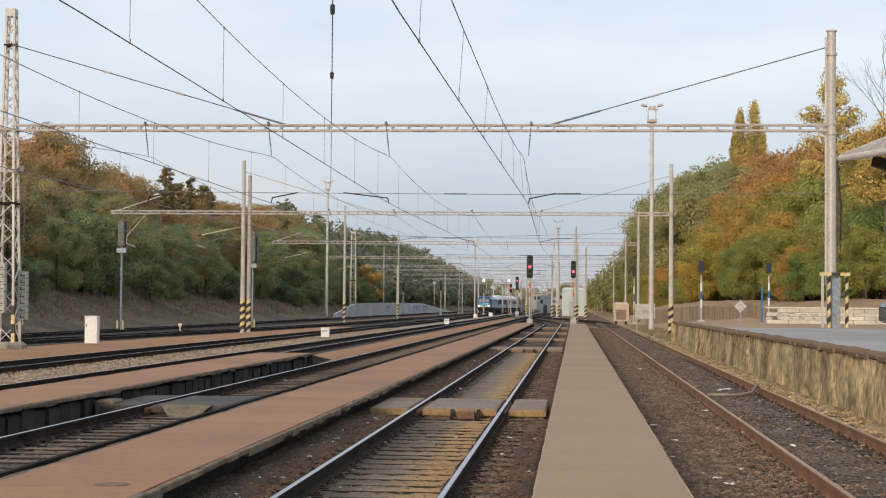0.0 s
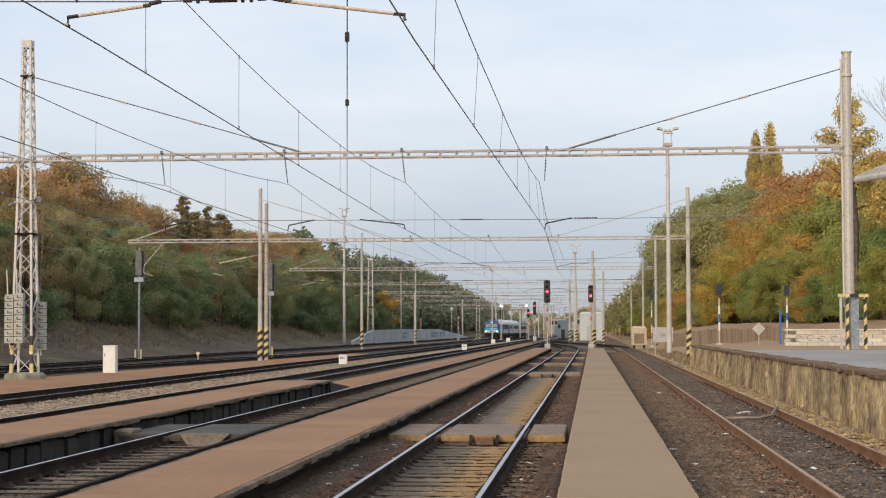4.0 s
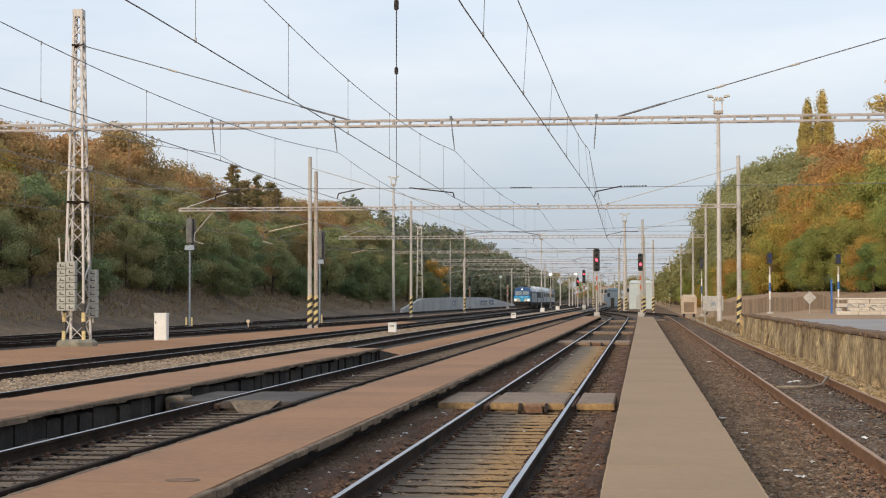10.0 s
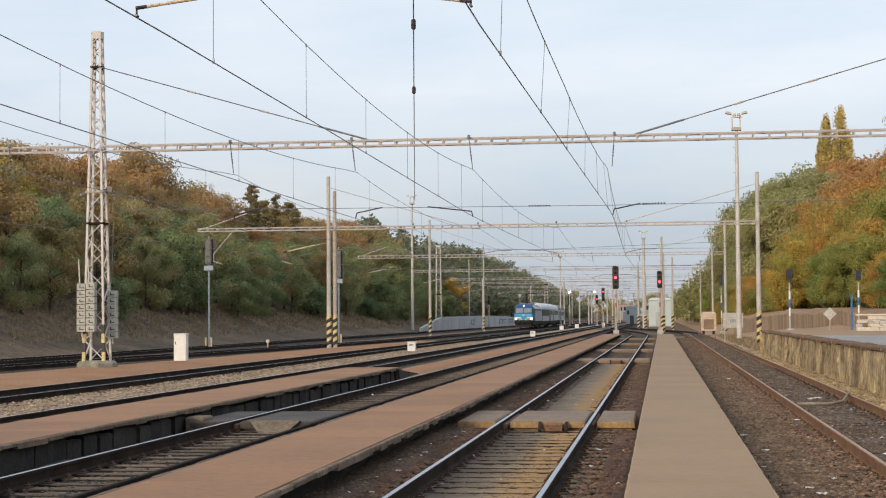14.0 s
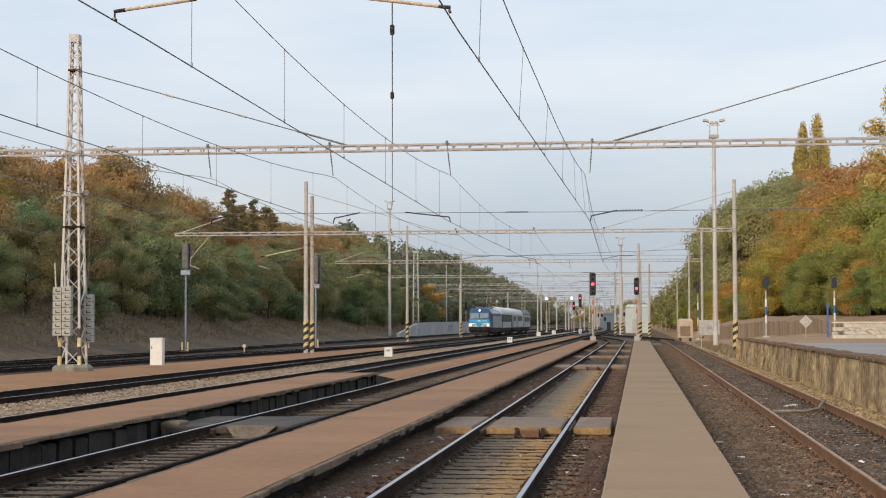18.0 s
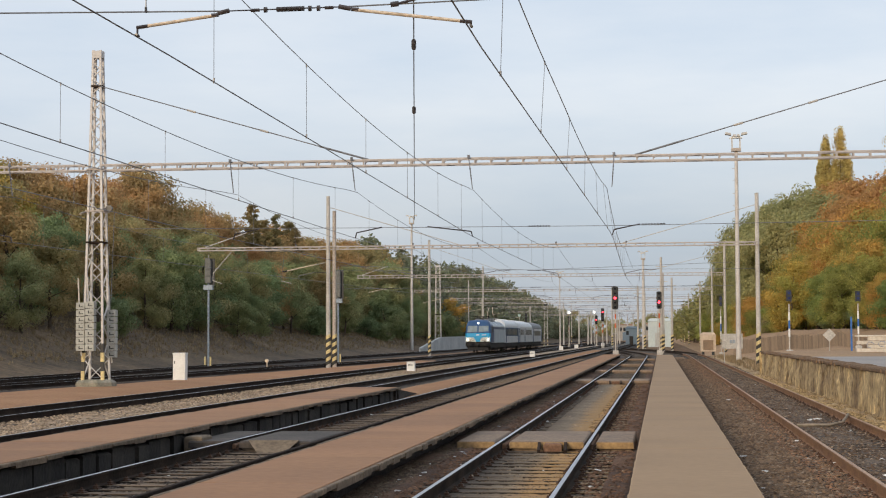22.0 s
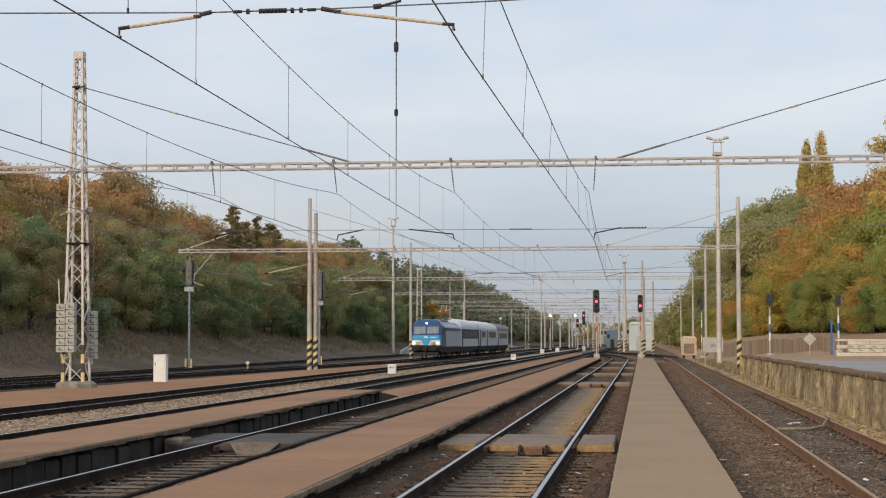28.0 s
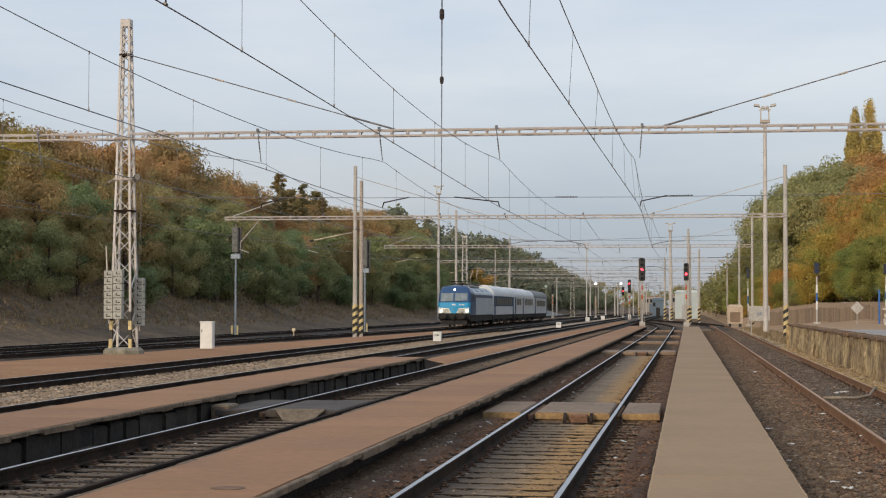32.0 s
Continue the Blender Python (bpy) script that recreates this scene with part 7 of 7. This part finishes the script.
tufts("dry_grass", "dry straw tufts at the foot of the plaster wall", 900, lambda r: (4.98 - abs(r.gauss(0, 0.16)), r.uniform(16, 84), -0.2), 0.12, 3, M_GRASS)
tufts("verge_grass", "dry straw tufts beyond the platform end", 500, lambda r: (r.uniform(4.6, 6.5), r.uniform(86, 150), 0.0), 0.22, 4, M_GRASS)
tufts("bank_grass", "withered grass on the bare bank", 7000, lambda r: (lambda x, y: (x, y, ground_height(x, y)))(-36.5 - 8 * r.random() ** 0.7, 75 + 220 * r.random() ** 1.2), 0.28, 5, M_BANKGRASS)


def paper_scrap(x, y, z, w, seed):
    """A crumpled sheet lying on the stones."""
    rng, w = random.Random(seed), w * 0.55
    ob = thing("paper_scrap", "crumpled white paper scrap lying on gravel", "litter", (x, y, z), rng.uniform(0, 180), group="paper scraps")
    g, n = Form(), 4
    top = [(w * (i / n - 0.5) + rng.uniform(-0.1, 0.1) * w, 0.7 * w * (j / n - 0.5) + rng.uniform(-0.1, 0.1) * w, 0.01 + rng.uniform(0, 0.22) * w) for j in range(n + 1) for i in range(n + 1)]
    g.add(top + [(a, b, c - 0.004) for a, b, c in top], [q for j in range(n) for i in range(n) for q in ((j * 5 + i, j * 5 + i + 1, j * 5 + i + 6, j * 5 + i + 5), (25 + j * 5 + i + 5, 25 + j * 5 + i + 6, 25 + j * 5 + i + 1, 25 + j * 5 + i))])
    part("sheet", g, M_LITTER, ob)


for k, (px, py, pz, pw) in enumerate(((1.59, 18.8, -0.13, 0.17), (1.66, 18.2, -0.13, 0.24), (1.26, 26.9, -0.13, 0.2), (1.43, 24.0, -0.13, 0.16), (1.24, 21.4, -0.13, 0.1), (1.95, 19.9, -0.13, 0.12), (3.52, 39.2, -0.14, 0.3), (3.3, 38.8, -0.14, 0.2), (1.97, 50.8, -0.13, 0.22), (-3.2, 20.4, -0.11, 0.16), (-3.25, 23.1, -0.11, 0.2), (-3.1, 17.9, -0.11, 0.13), (-2.5, 15.9, -0.16, 0.14))):
    paper_scrap(px, py, pz, pw, k)


# ---- edges of the yard ----
M_OLDWALL = mat("graffiti_wall_concrete", (0.40, 0.42, 0.43), (0.52, 0.53, 0.53), 0.85, scale=0.35, fine=4, bump=0.3, grain=0.2)
M_MARK = mat("graffiti_paint", (0.22, 0.25, 0.32), (0.30, 0.33, 0.40), 0.7, bump=0)
M_PALEWALL = mat("pale_block_wall", (0.52, 0.47, 0.40), (0.62, 0.57, 0.49), 0.85, scale=1.2, fine=9, bump=0.5, vary=0.1, grain=0.2)
M_FENCE = mat("brown_board_fence", (0.27, 0.195, 0.13), (0.35, 0.255, 0.17), 0.9, scale=2, fine=10, stretch=(3, 3, 0.4), vary=0.2)


def ramp_wall():
    ob = thing("retaining_wall", "pale concrete ramp wall with dark painted scrawls", "wall", kind="structure")
    x = -33.6
    top = [(236, 0.3), (258, 1.85), (320, 2.05), (372, 2.0), (462, -0.1)]
    for k in range(22):
        y0, y1 = 236 + 226 * k / 22, 236 + 226 * (k + 1) / 22
        a, b = curve_at(top, y0 + 0.03), curve_at(top, y1 - 0.03)
        part("wall_panel", Form().loft([[(x, y0 + 0.03, -0.5), (x, y1 - 0.03, -0.5), (x, y1 - 0.03, b), (x, y0 + 0.03, a)], [(x - 0.35, y0 + 0.03, -0.5), (x - 0.35, y1 - 0.03, -0.5), (x - 0.35, y1 - 0.03, b), (x - 0.35, y0 + 0.03, a)]]), M_OLDWALL, ob)
    rng = random.Random(9)
    for y0, n in ((352, 5), (374, 4), (300, 2)):
        for k in range(n):
            y = y0 + 3.2 * k
            pts = [(x + 0.02, y + 1.3 * math.cos(a) * rng.uniform(0.7, 1), 0.95 + 0.6 * math.sin(a) * rng.uniform(0.7, 1)) for a in [0.4 + 1.0 * j for j in range(6)]]
            part("scrawl", Form().line(pts, 0.10, 4), M_MARK, ob)


ramp_wall()


def block_wall():
    """Pale low wall of long blocks with graffiti, beyond the loading platform."""
    ob = thing("low_wall", "low pale block wall with faded scrawls", "wall", kind="structure")
    me = Form().box(0.01, 0.99, -0.14, 0.14, 0.008, 0.172, cut=0.012).mesh("block", M_PALEWALL)
    rng = random.Random(4)
    for row in range(4):
        x = 9.0 + (0.5 if row % 2 else 0)
        while x < 26:
            part("block", me, None, ob, at=(x, 80.0 + rng.uniform(-0.012, 0.012), 1.0 + 0.18 * row))
            x += 1.0
    part("coping", Form().box(8.95, 26.6, 79.82, 80.18, 1.72, 1.79, cut=0.02), M_PALEWALL, ob)
    for k in range(5):
        x = 9.6 + 0.55 * k
        pts = [(x + 0.22 * math.cos(a) * rng.uniform(0.6, 1), 79.845, 1.36 + 0.16 * math.sin(a) * rng.uniform(0.6, 1)) for a in range(6)]
        part("scrawl", Form().line(pts, 0.018, 4), M_MARK, ob)


block_wall()


def board_fence():
    ob = thing("board_fence", "weathered brown board fence behind the siding", "fence")
    rng = random.Random(8)
    me = Form().box(-0.24, 0.24, -0.02, 0.02, 0, 1.4).mesh("board", M_FENCE)
    n = 150
    for k in range(n):
        y = 100 + 62 * k / n
        x = 15.2 - 8.4 * k / n
        o = part("board", me, None, ob, at=(x, y, ground_height(x, y) - 0.1 + rng.uniform(-0.06, 0.06)))
        o.rotation_euler = (0, rng.uniform(-0.02, 0.02), math.atan2(62, -8.4))
        o.scale = (1, 1, 0.68 + 0.32 * k / n)
    for k in range(0, n, 8):
        y, x = 100 + 62 * k / n, 15.2 - 8.4 * k / n
        part("post", Form().bar((x + 0.1, y, 0.3), (x + 0.1, y, ground_height(x, y) + 0.85), 0.10), M_FENCE, ob)


board_fence()


def guard_hut():
    """Station building whose tiled eave reaches over the platform."""
    ob = thing("station_building", "plastered building with a tiled overhanging eave", "building", (7.80, 50.0, 0.0), 21, kind="structure")
    M_TILE = mat("grey_roof_tile", (0.30, 0.26, 0.22), (0.38, 0.33, 0.28), 0.8, scale=2, fine=12, vary=0.12)
    M_SOFFIT = mat("dark_soffit", (0.05, 0.035, 0.025), (0.08, 0.055, 0.04), 0.8)
    part("wall", Form().box(2.7, 11, -11.4, -0.7, 1.0, 6.9), M_PALEWALL, ob)
    part("roof_deck", Form().loft([[(0, -12, 6.10), (0, 0, 6.10), (0, 0, 6.17), (0, -12, 6.17)], [(7, -12, 8.83), (7, 0, 8.83), (7, 0, 8.9), (7, -12, 8.9)]]), M_SOFFIT, ob)
    row = Form()
    row.loft([[(0, 0, 0), (0, 0.36, 0), (0, 0.36, 0.05), (0, 0.18, 0.09), (0, 0, 0.05)], [(0.5, 0, 0.195), (0.5, 0.36, 0.195), (0.5, 0.36, 0.245), (0.5, 0.18, 0.285), (0.5, 0, 0.245)]])
    me = row.mesh("roof_tile", M_TILE)
    for j in range(8):
        for k in range(33):
            part("roof_tile", me, None, ob, at=(-0.04 + 0.47 * j, -0.37 - 0.365 * k, 6.18 + 0.183 * j))
    for k in range(26):
        part("gutter_piece", Form().rod((-0.07, -0.02 - 0.46 * k, 6.14), (-0.07, -0.46 - 0.46 * k, 6.14), 0.10, 10), M_CONCRETE, ob)
    part("verge_board", Form().loft([[(-0.05, 0.0, 6.06), (3.6, 0.0, 7.48), (3.6, 0.0, 7.70), (-0.05, 0.0, 6.26)], [(-0.05, 0.06, 6.06), (3.6, 0.06, 7.48), (3.6, 0.06, 7.70), (-0.05, 0.06, 6.26)]]), M_STEEL, ob)
    part("bracket", Form().bar((0.7, -0.6, 6.05), (2.7, -0.6, 5.5), 0.22, 0.3), M_SOFFIT, ob)


guard_hut()


def parked_car():
    ob = thing("parked_car", "dark grey car parked on the raised platform", "car", (12.9, 60.5, 1.015), 90)
    M_CAR = mat("dark_car_paint", (0.035, 0.04, 0.05), (0.045, 0.05, 0.06), 0.25, 0.3, bump=0, grain=0.05)

    def ring(x, w, z0, z1):
        return [(x, -w, z0), (x, w, z0), (x, w, z1 * 0.72), (x, w * 0.86, z1), (x, -w * 0.86, z1), (x, -w, z1 * 0.72)]
    # length runs along local y after the turn
    rows = [(-2.05, 0.70, 0.30, 0.62), (-1.9, 0.82, 0.24, 0.74), (-1.0, 0.87, 0.22, 0.92), (-0.5, 0.87, 0.22, 0.98), (1.2, 0.87, 0.22, 1.0), (1.9, 0.84, 0.24, 0.95), (2.05, 0.75, 0.32, 0.8)]
    turned = lambda pts: [(y, x, z) for x, y, z in pts]
    part("body", Form().loft([turned(ring(*r)) for r in rows]), M_CAR, ob)
    part("cabin", Form().loft([turned([(-0.75, -0.76, 0.95), (1.7, -0.76, 0.95), (1.7, 0.76, 0.95), (-0.75, 0.76, 0.95)]), turned([(0.0, -0.60, 1.43), (1.25, -0.60, 1.43), (1.25, 0.60, 1.43), (0.0, 0.60, 1.43)])]), M_GLASS, ob)
    part("roof", Form().loft([turned([(-0.02, -0.61, 1.425), (1.27, -0.61, 1.425), (1.27, 0.61, 1.425), (-0.02, 0.61, 1.425)]), turned([(0.1, -0.52, 1.48), (1.15, -0.52, 1.48), (1.15, 0.52, 1.48), (0.1, 0.52, 1.48)])]), M_CAR, ob)
    for x in (-1.3, 1.25):
        for s in (-0.8, 0.8):
            w = part("wheel", Form().rod((s - 0.1, x, 0.30), (s + 0.1, x, 0.30), 0.30, 16), M_CHARCOAL, ob)
            part("rim", Form().rod((s - 0.108, x, 0.30), (s + 0.108, x, 0.30), 0.18, 12), M_STEEL_GREY, w)
    for s in (-0.6, 0.6):
        part("headlight", Form().box(s - 0.17, s + 0.17, -2.02, -1.92, 0.56, 0.72, cut=0.03), M_WHITE, ob)
    part("bumper", Form().box(-0.8, 0.8, -2.1, -1.9, 0.28, 0.48, cut=0.06), M_CHARCOAL, ob)


parked_car()


def blue_post():
    ob = thing("marker_post", "slim blue marker post by the low wall", "post", (11.2, 102.0, 0.9))
    part("post", Form().bar((0, 0, -0.2), (0, 0, 2.0), 0.10), M_BLUE, ob)


blue_post()


# ---- far end of the yard ----
M_FARWHITE = mat("far_white_cladding", (0.55, 0.62, 0.64), (0.48, 0.56, 0.60), 0.6, scale=0.3, fine=3, bump=0.05, grain=0.1)
M_FARBLUE = mat("far_blue_cladding", (0.10, 0.15, 0.21), (0.13, 0.19, 0.25), 0.6, scale=0.3, fine=3, bump=0.05, grain=0.1)
M_FARROOF = mat("far_roof", (0.30, 0.17, 0.12), (0.24, 0.15, 0.11), 0.8)
M_FARHOUSE = mat("far_house_wall", (0.36, 0.33, 0.30), (0.30, 0.28, 0.26), 0.8)


def shed(name, label, x0, x1, y0, y1, z1, material, roof, bands=3):
    ob = thing(name, label, "building", ((x0 + x1) / 2, y0, -0.3), kind="")
    w, d = x1 - x0, y1 - y0
    part("wall", Form().box(-w / 2, w / 2, 0, d, 0, z1), material, ob)
    part("roof", Form().loft([[(-w / 2 - 0.2, -0.2, z1), (w / 2 + 0.2, -0.2, z1), (w / 2 + 0.2, d, z1), (-w / 2 - 0.2, d, z1)], [(-w / 2 + 0.4, 0.2, z1 + 0.5), (w / 2 - 0.4, 0.2, z1 + 0.5), (w / 2 - 0.4, d, z1 + 0.5), (-w / 2 + 0.4, d, z1 + 0.5)]]), roof, ob)
    part("door", Form().box(-w * 0.2, w * 0.1, -0.06, -0.003, 0.1, z1 * 0.55), M_OLDWALL if material is M_FARWHITE else M_FARBLUE if material is not M_FARBLUE else M_UNDER, ob)
    for k in range(bands):
        part("window", Form().box(-w * 0.45 + w * 0.3 * k, -w * 0.25 + w * 0.3 * k, -0.05, -0.003, z1 * 0.62, z1 * 0.85), M_GLASS, ob)


shed("white_shed", "pale clad shed at the end of the sidings", -2.4, 2.1, 330, 345, 5.1, M_FARWHITE, M_FARWHITE, 0)
shed("blue_wagon_shed", "dark blue shed far down the yard", -8.2, -5.2, 400, 420, 4.0, M_FARBLUE, M_FARBLUE, 1)
for x0, x1, y, z in ((-22, -14, 880, 8), (-9, 0, 930, 9)):
    shed("far_house", "distant pale house with a dull red roof", x0, x1, y, y + 12, z, M_FARHOUSE, M_FARROOF, 3)


# ---- what moves ----
TRAIN_ROWS = [(0, 389.0), (3, 361.2), (6, 334.0), (8, 315.6), (10, 297.2), (14, 258.6), (18, 223.4), (21, 200.5), (24, 182.3), (26.5, 170.0), (28.5, 162.0), (30, 156.5), (32, 151.4)]


def train_y(t):
    """Where the train's front stands: a smooth curve through the rows above."""
    for k in range(len(TRAIN_ROWS) - 1):
        (t0, y0), (t1, y1) = TRAIN_ROWS[k], TRAIN_ROWS[k + 1]
        if t <= t1:
            ta, ya = TRAIN_ROWS[max(k - 1, 0)]
            tb, yb = TRAIN_ROWS[min(k + 2, len(TRAIN_ROWS) - 1)]
            m0, m1, d, u = (y1 - ya) / (t1 - ta), (yb - y0) / (tb - t0), t1 - t0, (t - t0) / (t1 - t0)
            return (2 * u ** 3 - 3 * u ** 2 + 1) * y0 + (u ** 3 - 2 * u ** 2 + u) * d * m0 + (3 * u ** 2 - 2 * u ** 3) * y1 + (u ** 3 - u ** 2) * d * m1
    return TRAIN_ROWS[-1][1]


def on_rails(front, length):
    """A vehicle's pose with both bogies over the crossover or the straight track."""
    a, b = front + 3.4, front + length - 3.4
    xa, xb = track_x("X", a), track_x("X", b)
    slope = (xb - xa) / (b - a)
    return pose(xa - 3.4 * slope, front, 0, 0, 0, -math.degrees(math.atan(slope)))


def motions():
    times = [k for k in range(33)]
    walk(LOCO, [(t, on_rails(train_y(t), 18.9)) for t in times])
    for back, length, ob in COACHES:
        walk(ob, [(t, on_rails(train_y(t) + back, length)) for t in times])


motions()
